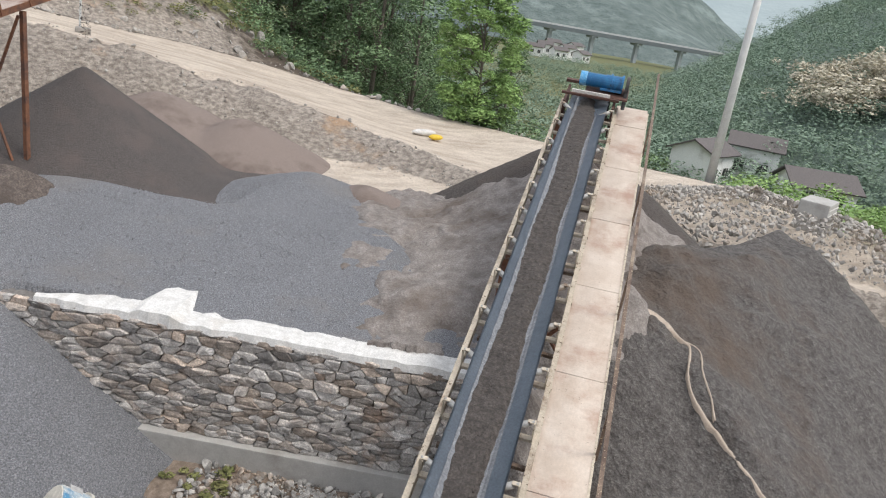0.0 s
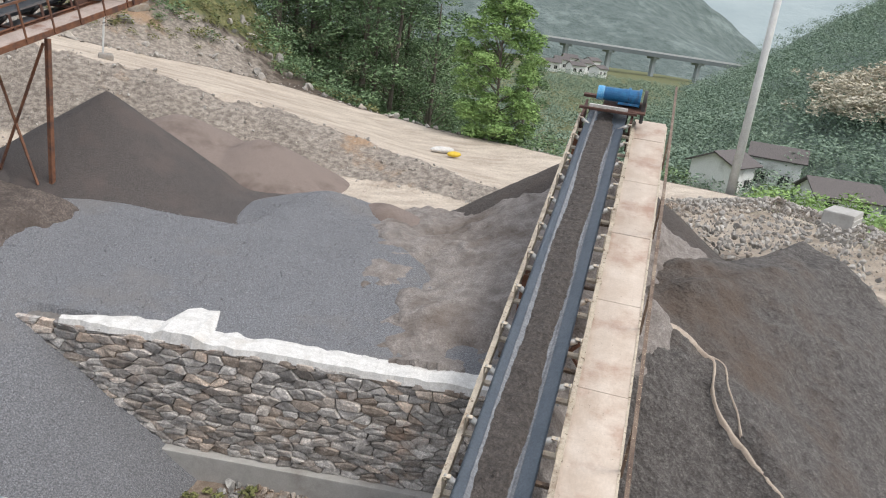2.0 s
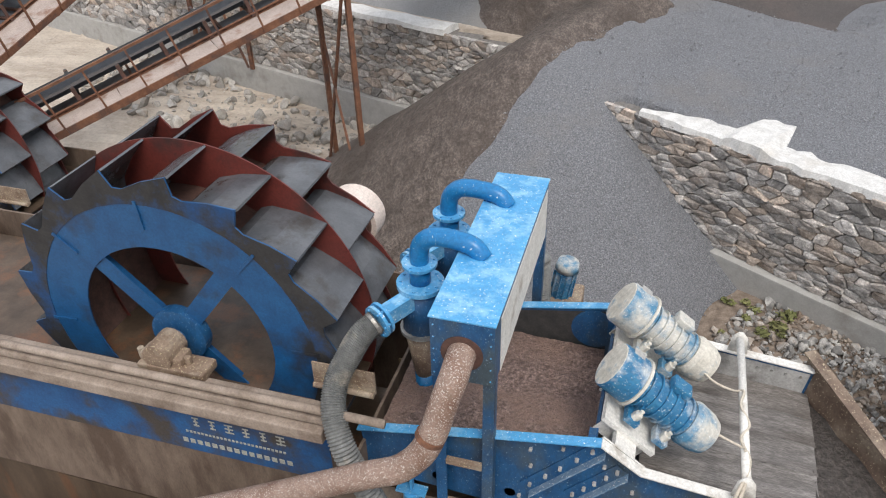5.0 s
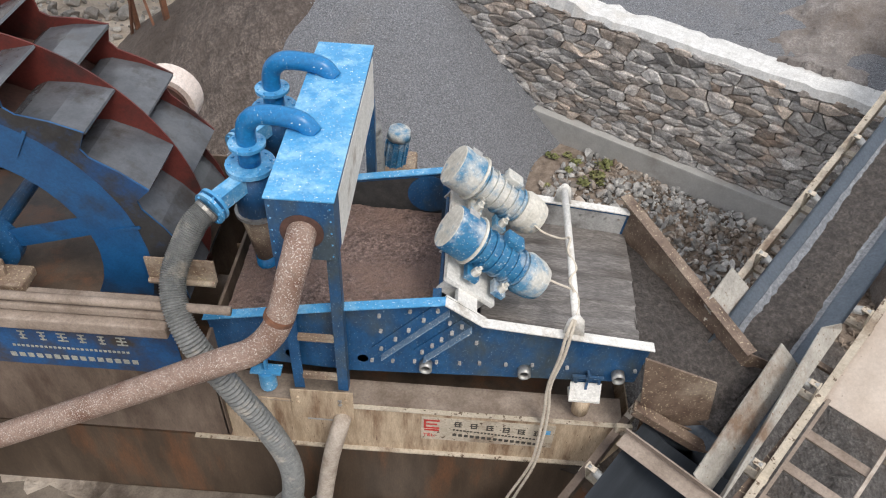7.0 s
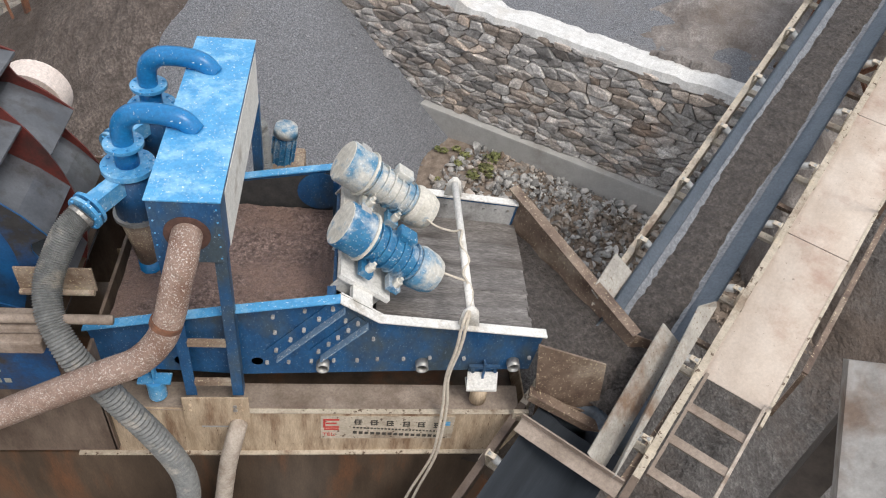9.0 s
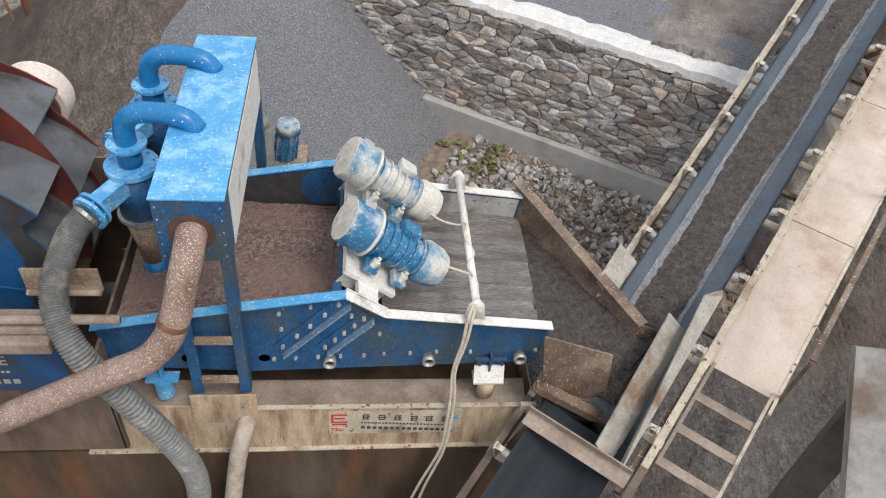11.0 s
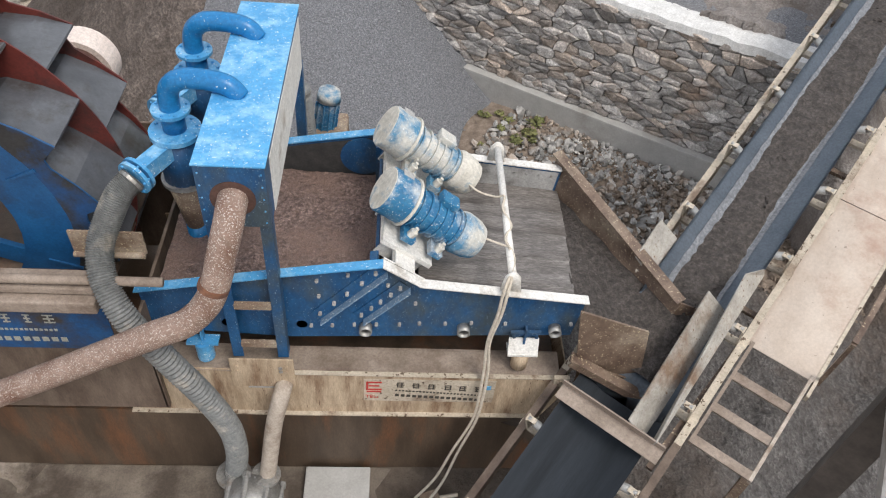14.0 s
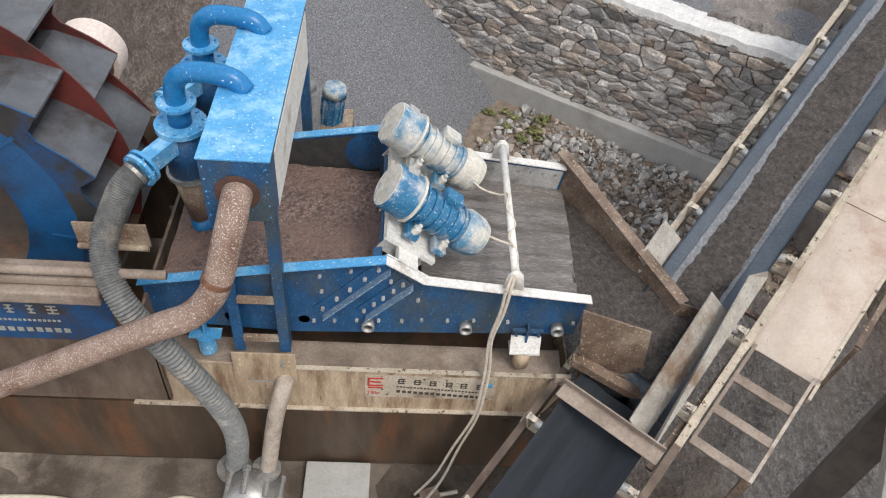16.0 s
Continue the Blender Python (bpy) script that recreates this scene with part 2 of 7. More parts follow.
SKIRT = mat("scuffed_guide_plate", (0.27, 0.25, 0.22), (0.43, 0.405, 0.36), 4, 0.5, 0.1, stain=(0.19, 0.13, 0.09), stain_scale=2.2, stain_at=0.57, speck=(0.17, 0.11, 0.07), speck_scale=30, speck_at=0.66)
WET_FILM = mat("watery_sand_film", (0.14, 0.15, 0.165), (0.24, 0.25, 0.265), 9, 0.25, 0.1, grain=(30, (0.10, 0.10, 0.105)))
RUBBLE = mat("broken_grey_rubble", (0.15, 0.145, 0.138), (0.46, 0.445, 0.42), 7, 0.85, 0.6, stain=(0.30, 0.225, 0.165), stain_scale=1.2, stain_at=0.56, vary=0.5, dist=0.03)
PALE_GRAVEL = mat("pale_dusty_gravel", (0.24, 0.24, 0.242), (0.36, 0.358, 0.355), 30, 0.9, 0.8, stain=(0.23, 0.22, 0.21), stain_scale=0.4, stain_at=0.55, grain=(50, (0.12, 0.12, 0.12)), dist=0.03)
FRESH_SAND = mat("fresh_dark_sand", (0.060, 0.050, 0.045), (0.125, 0.106, 0.096), 14, 0.85, 1.0, stain=(0.09, 0.072, 0.062), stain_scale=0.6, stain_at=0.55, grain=(34, (0.04, 0.034, 0.03)), dist=0.08)
CHUTE_RUST = mat("wet_rusty_chute_plate", (0.085, 0.052, 0.036), (0.20, 0.142, 0.104), 5, 0.55, 0.2, stain=(0.30, 0.24, 0.18), stain_scale=1.6, stain_at=0.60, speck=(0.48, 0.40, 0.27), speck_scale=46, speck_at=0.635)
FLANK = mat("clumped_brown_sand", (0.085, 0.067, 0.057), (0.20, 0.162, 0.14), 6, 0.85, 1.0, stain=(0.075, 0.058, 0.048), stain_scale=0.5, stain_at=0.53, grain=(24, (0.05, 0.04, 0.034)), dist=0.12, stretch=(1, 0.6, 1))
BRACE = mat("grimy_brown_steel", (0.032, 0.026, 0.022), (0.075, 0.062, 0.053), 14, 0.8, 0.2)
TANK_MUD = mat("wet_muddy_tank_wall", (0.105, 0.074, 0.055), (0.20, 0.15, 0.115), 3, 0.65, 0.3, stain=(0.085, 0.056, 0.04), stain_scale=1.4, stain_at=0.55, stretch=(1.6, 1.6, 0.5))
PIPE_MUD = mat("mud_coated_pipe", (0.33, 0.275, 0.225), (0.48, 0.415, 0.35), 8, 0.7, 0.25, stain=(0.24, 0.18, 0.135), stain_scale=3.5, stain_at=0.57)
EARTH = mat("brown_earth_clods", (0.13, 0.098, 0.074), (0.27, 0.215, 0.17), 8, 0.9, 0.6, vary=0.3)
SILT = mat("pale_wet_silt", (0.36, 0.29, 0.23), (0.46, 0.385, 0.31), 5, 0.5, 0.3)
WHITE_WALL = mat("whitewashed_wall", (0.76, 0.77, 0.76), (0.82, 0.83, 0.82), 2, 0.9, 0.1, stain=(0.46, 0.46, 0.44), stain_scale=0.5, stain_at=0.62)
ROOF = mat("dark_roof_tile", (0.095, 0.085, 0.085), (0.15, 0.135, 0.13), 3, 0.85, 0.4, stretch=(6, 1, 1))
DARK = mat("dark_opening", (0.015, 0.017, 0.02), (0.03, 0.033, 0.038), 3, 0.3, 0.0)
YELLOW = mat("loader_yellow", (0.55, 0.25, 0.022), (0.64, 0.31, 0.03), 4, 0.5, 0.05, stain=(0.42, 0.26, 0.12), stain_scale=1.2, stain_at=0.6)
TYRE = mat("dusty_tyre", (0.07, 0.062, 0.055), (0.14, 0.12, 0.10), 8, 0.9, 0.3)
CAB = mat("dark_cab_paint", (0.035, 0.04, 0.045), (0.06, 0.065, 0.07), 5, 0.4, 0.05)
LEAF = mat("leaf_green", (0.092, 0.155, 0.082), (0.185, 0.275, 0.13), 0.8, 0.85, 0.0, vary=0.45)
LEAF_LIGHT = mat("young_leaf_green", (0.17, 0.285, 0.09), (0.27, 0.40, 0.135), 0.8, 0.85, 0.0, vary=0.35)
# Distance haze is put into this leaf colour: lighter and bluer than LEAF.
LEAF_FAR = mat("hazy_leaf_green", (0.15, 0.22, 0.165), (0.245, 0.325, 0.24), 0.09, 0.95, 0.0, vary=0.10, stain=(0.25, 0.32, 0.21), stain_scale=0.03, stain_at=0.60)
GRASS = mat("dry_grass", (0.13, 0.15, 0.05), (0.22, 0.21, 0.09), 2, 0.9, 0.0, vary=0.4)
BARK = mat("bark", (0.10, 0.085, 0.07), (0.18, 0.155, 0.13), 6, 0.9, 0.4)
POLE = mat("pale_concrete_pole", (0.46, 0.47, 0.46), (0.56, 0.57, 0.56), 3, 0.8, 0.1)
# Viaduct tones hold the haze; the girder's also holds the underside's shade.
BRIDGE_SHADE = mat("hazy_shaded_girder", (0.13, 0.155, 0.165), (0.17, 0.195, 0.205), 0.2, 0.9, 0.0)
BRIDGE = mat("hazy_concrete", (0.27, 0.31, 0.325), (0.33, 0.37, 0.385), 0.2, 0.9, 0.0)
RED_MARK = mat("red_mark", (0.45, 0.035, 0.03), (0.52, 0.05, 0.04), 20, 0.6, 0.0)
INK = mat("black_lettering", (0.045, 0.04, 0.035), (0.085, 0.075, 0.062), 30, 0.6, 0.0)
PALE_INK = mat("pale_lettering", (0.26, 0.27, 0.25), (0.42, 0.41, 0.34), 30, 0.6, 0.0)
YELLOW_BAG = mat("yellow_bag", (0.62, 0.42, 0.03), (0.70, 0.50, 0.05), 6, 0.6, 0.2)
PINK_WHITE = mat("pale_drum_paint", (0.66, 0.56, 0.50), (0.74, 0.65, 0.59), 4, 0.5, 0.05, stain=(0.5, 0.42, 0.36), stain_scale=2, stain_at=0.62)


def ground_material():
    """Earth whose kind follows the surface attribute: pale road dust, grass and bare rock."""
    m = bpy.data.materials.new("ground_earth")
    m.use_nodes = True
    N, L = m.node_tree.nodes, m.node_tree.links
    bsdf = N["Principled BSDF"]
    co = N.new("ShaderNodeTexCoord")
    att = N.new("ShaderNodeAttribute")
    att.attribute_name = "cover"
    sep = N.new("ShaderNodeSeparateColor")
    L.new(att.outputs["Color"], sep.inputs[0])

    def noi(s, d=8.0, stretch=None):
        n = N.new("ShaderNodeTexNoise")
        n.inputs["Scale"].default_value, n.inputs["Detail"].default_value, n.inputs["Roughness"].default_value = s, d, 0.65
        if stretch:
            mp = N.new("ShaderNodeMapping")
            mp.inputs["Scale"].default_value = stretch
            L.new(co.outputs["Object"], mp.inputs[0])
            L.new(mp.outputs[0], n.inputs["Vector"])
        else:
            L.new(co.outputs["Object"], n.inputs["Vector"])
        return n.outputs[0]

    def mix(f, a, b):
        x = N.new("ShaderNodeMixRGB")
        for sock, v in ((x.inputs[0], f), (x.inputs[1], a), (x.inputs[2], b)):
            if isinstance(v, tuple):
                sock.default_value = (*v, 1)
            else:
                L.new(v, sock)
        return x.outputs[0]

    def ramp(src, lo, hi):
        r = N.new("ShaderNodeMapRange")
        r.inputs["From Min"].default_value, r.inputs["From Max"].default_value = lo, hi
        L.new(src, r.inputs[0])
        return r.outputs[0]

    fine, mid, big = noi(9), noi(1.6), noi(0.25)
    mud = mix(ramp(mid, 0.4, 0.6), (0.060, 0.045, 0.034), (0.135, 0.106, 0.082))
    dust = mix(ramp(noi(0.9, 8, (0.6, 1.5, 1)), 0.38, 0.62), (0.42, 0.35, 0.285), (0.60, 0.525, 0.44))
    rock = mix(ramp(noi(7.0, 10, (0.7, 0.8, 1.4)), 0.40, 0.62), (0.20, 0.172, 0.148), (0.40, 0.355, 0.305))
    rock = mix(ramp(big, 0.58, 0.66), rock, (0.36, 0.25, 0.165))
    grass = mix(ramp(mid, 0.4, 0.62), (0.075, 0.10, 0.035), (0.19, 0.18, 0.08))

    def rough_edge(ch):
        a = N.new("ShaderNodeMath")
        a.operation = "MULTIPLY_ADD"
        L.new(mid, a.inputs[0])
        a.inputs[1].default_value = 0.7
        L.new(ch, a.inputs[2])
        return ramp(a.outputs[0], 0.72, 0.95)

    col = mix(rough_edge(sep.outputs[0]), mud, dust)
    col = mix(rough_edge(sep.outputs[2]), col, rock)
    col = mix(rough_edge(sep.outputs[1]), col, grass)
    dark = N.new("ShaderNodeMapRange")
    dark.inputs["From Min"].default_value, dark.inputs["From Max"].default_value = 0.3, 0.7
    dark.inputs["To Min"].default_value, dark.inputs["To Max"].default_value = 0.82, 1.12
    L.new(fine, dark.inputs[0])
    hsv = N.new("ShaderNodeHueSaturation")
    L.new(col, hsv.inputs["Color"])
    L.new(dark.outputs[0], hsv.inputs["Value"])
    L.new(hsv.outputs[0], bsdf.inputs["Base Color"])
    bsdf.inputs["Roughness"].default_value = 0.9
    bp = N.new("ShaderNodeBump")
    bp.inputs["Strength"].default_value, bp.inputs["Distance"].default_value = 1.0, 0.12
    L.new(noi(4.5, 10), bp.inputs["Height"])
    L.new(bp.outputs[0], bsdf.inputs["Normal"])
    return m


# Distant slopes: the two tones passed in already hold the air's haze.
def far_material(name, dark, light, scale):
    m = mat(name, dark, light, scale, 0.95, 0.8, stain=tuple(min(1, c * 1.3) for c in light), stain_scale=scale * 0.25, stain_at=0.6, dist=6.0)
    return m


# ---- mesh helpers ----
def link(name, bm, material, parent=None, label="", smooth=False):
    me = bpy.data.meshes.new(name)
    bm.to_mesh(me)
    bm.free()
    for p in me.polygons:
        p.use_smooth = smooth
    for m in material if isinstance(material, (list, tuple)) else [material]:
        me.materials.append(m)
    ob = new(name, me)
    ob.parent = parent
    if label:
        ob["label"] = label
    return ob


def part(name, bm, material, parent, label="", smooth=False):
    """One mesh object under a thing or under a part."""
    return link(name, bm, material, parent, label, smooth)


def thing(name, place=(0, 0, 0), label="", category="", group="", kind="", turn=0.0):
    ob = new(name)
    ob.matrix_basis = pose(*place, 0, 0, turn)
    return tagged(ob, label, category, group, kind)


def bm_new():
    return bmesh.new()


def box(bm, c, s, m=None, bevel=0.0):
    """A box of size s at c, turned by m."""
    r = bmesh.ops.create_cube(bm, size=1.0, matrix=(m or Matrix()) @ Matrix.Translation(c) @ Matrix.Diagonal((*s, 1)))
    if bevel:
        edges = {e for v in r["verts"] for e in v.link_edges}
        bmesh.ops.bevel(bm, geom=list(edges), offset=bevel, segments=2, affect="EDGES", profile=0.6)
    return bm


def rod(bm, a, b, r, seg=10, r2=None):
    """A capped round bar from a to b."""
    a, b = Vector(a), Vector(b)
    d = b - a
    m = Matrix.Translation((a + b) / 2) @ d.to_track_quat("Z", "Y").to_matrix().to_4x4()
    bmesh.ops.create_cone(bm, cap_ends=True, segments=seg, radius1=r, radius2=r if r2 is None else r2, depth=d.length, matrix=m)
    return bm


def bar(bm, a, b, w, h, up=(0, 0, 1)):
    """A rectangular bar from a to b, w across and h along up."""
    a, b = Vector(a), Vector(b)
    d = (b - a).normalized()
    side = d.cross(Vector(up)).normalized()
    u = side.cross(d)
    m = Matrix((side, d, u)).transposed().to_4x4()
    m.translation = (a + b) / 2
    bmesh.ops.create_cube(bm, size=1.0, matrix=m @ Matrix.Diagonal((w, (b - a).length, h, 1)))
    return bm


def smooth_path(pts, n=8):
    """A Catmull-Rom curve through pts."""
    p = [Vector(q) for q in pts]
    p = [2 * p[0] - p[1], *p, 2 * p[-1] - p[-2]]
    out = []
    for i in range(1, len(p) - 2):
        for k in range(n):
            t = k / n
            a, b, c, d = p[i - 1:i + 3]
            out.append(0.5 * (2 * b + (c - a) * t + (2 * a - 5 * b + 4 * c - d) * t * t + (3 * b - a - 3 * c + d) * t ** 3))
    out.append(p[-2])
    return out


def sweep(bm, path, radius, seg=12, wave=0.0):
    """A round tube along a path; wave: the height of its rings."""
    rings = []
    ref = Vector((0.13, 0.31, 0.94))
    for i, q in enumerate(path):
        d = (path[min(i + 1, len(path) - 1)] - path[max(i - 1, 0)]).normalized()
        s = d.cross(ref)
        if s.length < 0.05:
            s = d.cross(Vector((1, 0, 0)))
        s.normalize()
        u = s.cross(d)
        r = radius + (wave if i % 2 else 0.0)
        rings.append([bm.verts.new(q + r * (math.cos(a) * s + math.sin(a) * u)) for a in (2 * math.pi * k / seg for k in range(seg))])
    for a, b in zip(rings, rings[1:]):
        for k in range(seg):
            bm.faces.new((a[k], a[(k + 1) % seg], b[(k + 1) % seg], b[k]))
    bm.faces.new(rings[0][::-1])
    bm.faces.new(rings[-1])
    return bm


def prism(bm, outline, a, b, m=None):
    """An outline of (x, z) points carried from y = a to y = b."""
    m = m or Matrix()
    front = [bm.verts.new(m @ Vector((x, a, z))) for x, z in outline]
    back = [bm.verts.new(m @ Vector((x, b, z))) for x, z in outline]
    n = len(outline)
    bm.faces.new(front)
    bm.faces.new(back[::-1])
    for k in range(n):
        bm.faces.new((front[k], back[k], back[(k + 1) % n], front[(k + 1) % n]))
    bmesh.ops.recalc_face_normals(bm, faces=bm.faces[:])
    return bm


def plate(bm, corners, t):
    """A flat plate through the corners, t thick."""
    c = [Vector(q) for q in corners]
    n = (c[1] - c[0]).cross(c[2] - c[0]).normalized() * t
    lo, hi = [bm.verts.new(q) for q in c], [bm.verts.new(q + n) for q in c]
    k = len(c)
    bm.faces.new(lo[::-1])
    bm.faces.new(hi)
    for i in range(k):
        bm.faces.new((lo[i], lo[(i + 1) % k], hi[(i + 1) % k], hi[i]))
    return bm


def fbm(x, y, s, seed=0.0, octaves=4):
    """Smooth noise for whole arrays, about -1 to 1."""
    rng = np.random.default_rng(int(seed * 7 + 3))
    out, amp, tot = np.zeros_like(x, dtype=float), 1.0, 0.0
    for o in range(octaves):
        for k in range(5):
            a, ph = rng.uniform(0, 2 * np.pi), rng.uniform(0, 6.3)
            f = rng.uniform(0.7, 1.4) * 2 ** o / s
            b = rng.uniform(0, 2 * np.pi)
            out += amp * np.sin(f * (x * np.cos(a) + y * np.sin(a)) * 3.0 + ph + 1.3 * np.sin(f * (x * np.cos(b) + y * np.sin(b)) * 1.7)) / 3.2
        tot += amp
        amp *= 0.5
    return out / tot


def sheet(name, xs, ys, z, material, keep=None, cover=None, smooth=True):
    """A height field as a mesh object."""
    X, Y = np.meshgrid(xs, ys, indexing="ij")
    nx, ny = len(xs), len(ys)
    co = np.stack([X, Y, z], -1).reshape(-1, 3)
    idx = np.arange(nx * ny).reshape(nx, ny)
    q = np.stack([idx[:-1, :-1], idx[1:, :-1], idx[1:, 1:], idx[:-1, 1:]], -1).reshape(-1, 4)
    if keep is not None:
        q = q[keep.reshape(-1)[q].any(1)]
        used = np.unique(q)
        new_id = np.zeros(nx * ny, int)
        new_id[used] = np.arange(len(used))
        q, co = new_id[q], co[used]
    me = bpy.data.meshes.new(name)
    me.from_pydata(co.tolist(), [], q.tolist())
    me.polygons.foreach_set("use_smooth", [smooth] * len(me.polygons))
    me.materials.append(material)
    if cover is not None:
        at = me.color_attributes.new("cover", "FLOAT_COLOR", "POINT")
        at.data.foreach_set("color", np.concatenate([cover.reshape(-1, 3), np.ones((nx * ny, 1))], 1).astype(np.float32).ravel())
    return new(name, me)


def step(v, lo, hi):
    t = np.clip((v - lo) / (hi - lo), 0, 1)
    return t * t * (3 - 2 * t)


# ---- the lie of the land ----
ROAD_X = [-90, -40, -6, -0.2, 5.5, 9.2, 12.5, 15.5, 18.5, 22, 30]
ROAD_Y = [75, 50, 35, 32, 30, 28, 24.5, 20.5, 16.0, 11, 4]
ROAD_Z = [12, 9, 6.0, 5.2, 4.3, 3.5, 2.8, 2.45, 2.4, 2.3, 2.0]


def road_edge(x):
    """How far past its middle the haul road's far verge lies."""
    return np.interp(x, [-6, 0, 3, 6, 9, 12, 18], [2.4, 3.0, 4.5, 6.5, 9.0, 11.0, 13.0])


def wall_line(x):
    """How far ahead the retaining walls stand."""
    return np.interp(x, [-60, -26, -11.5, -4.7, -3.0, -1.2, 1.0, 5.33, 6.6, 9.0, 14, 30], [40, 23.70, 18.60, 16.25, 15.65, 13.45, 12.1, 9.45, 8.7, 9.5, 9.0, 7.0])


def land(x, y):
    yr, zr = np.interp(x, ROAD_X, ROAD_Y), np.interp(x, ROAD_X, ROAD_Z)
    d = y - yr
    low = -0.35 + 0.05 * fbm(x, y, 3.0, 1)
    z = low + (2.42 - low) * step(y - wall_line(x), 0.0, 0.35 + 5 * step(x, 6.0, 9.0))
    z = z + (zr - z) * step(d, -5.6, -3.0)
    left = 1 - step(x - 0.10 * (y - 28), 2, 17)
    beyond = np.maximum(d - road_edge(x), 0)
    hill = np.minimum(0.62 * beyond, 26) * left - np.minimum(0.42 * beyond, 10.4) * (1 - left)
    z = z + hill + 0.045 * np.clip(d - 2.4, 0, 9)
    bank = step(d, -5.5, -4.4) * (1 - step(d, -3.2, -2.6))
    z = z + bank * 0.28 * fbm(x, y, 1.4, 2) + step(beyond, 0.2, 4) * 0.6 * fbm(x, y, 5.0, 3)
    return z


def graded(lo, a, b, hi, fine, grow=1.16):
    out, s, v = list(np.arange(a, b, fine)), fine, b
    while v < hi:
        out.append(v)
        s *= grow
        v += s
    out.append(hi)
    s, v, left = fine, a, []
    while v > lo:
        s *= grow
        v -= s
        left.append(max(v, lo))
    return np.array(left[::-1] + out)


GX, GY = graded(-900, -18, 24, 1500, 0.28), graded(-300, -3, 38, 2200, 0.28)
XX, YY = np.meshgrid(GX, GY, indexing="ij")
DD = YY - np.interp(XX, ROAD_X, ROAD_Y)
UP = step(YY - wall_line(XX), 0.2, 0.5)
cover = np.zeros((*XX.shape, 3))
EDGE = road_edge(XX)
cover[..., 0] = UP * (1 - step(DD - EDGE, -0.8, 0.0)) * (1 - step(DD, -5.4, -4.8) * (1 - step(DD, -3.4, -2.8)))
cover[..., 0] *= 1 - 0.51 * step(-XX, 3, 9)
cover[..., 0] = np.maximum(cover[..., 0], 0.7 * (1 - UP) * step(-XX, 3.0, 5.0))
cover[..., 2] = np.maximum(step(DD, -5.4, -4.8) * (1 - step(DD, -3.4, -2.8)) * UP, 0.75 * step(DD - EDGE, -0.6, 0.0) * (1 - step(DD - EDGE, 2.6, 5.6)) * (1 - step(XX, 4, 14)))
cover[..., 1] = np.maximum(step(DD - EDGE, 1.6, 5.6), step(XX, 24, 28)) * (1 - 0.35 * step(-XX, -3, 6))
ground = tagged(sheet("ground", GX, GY, land(XX, YY), ground_material(), cover=cover), "pale dusty quarry yard, haul road and grassy hillside", "ground", kind="structure")


# ---- heaps ----
def heap(name, x0, x1, y0, y1, fn, material, label, cell=0.1, rough=0.03, seed=5, sink=0.12):
    xs, ys = np.arange(x0, x1, cell), np.arange(y0, y1, cell)
    X, Y = np.meshgrid(xs, ys, indexing="ij")
    z = fn(X, Y) + rough * fbm(X, Y, 0.9, seed, 5)
    g = land(X, Y)
    return tagged(sheet(name, xs, ys, np.maximum(z, g - sink), material, keep=z > g - sink), label, "heap", kind="stuff")


def cone(x, y, ax, ay, az, slope, blunt=0.5):
    return az + blunt * slope - slope * np.sqrt((x - ax) ** 2 + (y - ay) ** 2 + blunt ** 2)


def soft_max(a, b, k=0.25):
    h = np.clip(0.5 + 0.5 * (a - b) / k, 0, 1)
    return b + (a - b) * h + k * h * (1 - h)


def soft_min(a, b, k=0.25):
    return -soft_max(-a, -b, k)


def spill_top(x, y):
    """A ridge of loose gravel from the gap between the walls back into the yard."""
    ax, ay, bx, by = -2.1, 14.0, -0.9, 17.4
    t = np.clip(((x - ax) * (bx - ax) + (y - ay) * (by - ay)) / ((bx - ax) ** 2 + (by - ay) ** 2), 0, 1)
    d = np.sqrt((x - ax - t * (bx - ax)) ** 2 + (y - ay - t * (by - ay)) ** 2 + 0.3)
    return 3.15 + 0.4 + 0.15 * t - 0.74 * d


def gravel_top(x, y):
    spill = spill_top(x, y)
    behind = y - wall_line(x)
    shelf = 2.47 + 0.09 * np.clip(behind - 0.25, 0, 5.2)
    shelf = shelf - 0.5 * np.maximum(behind - 6.3 - 2.4 * step(x, 3.2, 5.2), 0) - 0.65 * np.maximum(x - 6.6, 0) - 0.55 * np.maximum(-2.6 - x, 0)
    shelf = shelf - 0.12 * np.exp(-((x - 3.0) / 2.2) ** 2) * step(behind, 2.5, 5.0)
    shelf = np.where(behind > 0.30, shelf, -3)
    shelf = soft_max(shelf, np.where(behind > 0.3, cone(x, y, 5.9, 18.3, 3.28, 0.36, 0.4), -3), 0.15)
    return soft_max(spill, shelf, 0.2)


def brown_flank(x, y):
    over = (x + 0.36) * 0.87 - (y - 17.5) * 0.49
    furrow = 0.03 * np.sin(3.4 * over + 0.8 * fbm(x, y, 2.0, 43))
    band = spill_top(x, y) + 0.13 + furrow - 0.32 * np.maximum(over + 0.10 * fbm(x, y, 1.2, 41), 0)
    back = soft_max(cone(x, y, -2.5, 18.6, 3.42, 0.42, 0.7), cone(x, y, -3.4, 17.2, 3.02, 0.36, 0.8), 0.2)
    back = back - 0.6 * np.maximum(1.6 - (y - wall_line(x)), 0)
    return soft_max(band, np.where(y - wall_line(x) > 0.4, back, -3), 0.2)


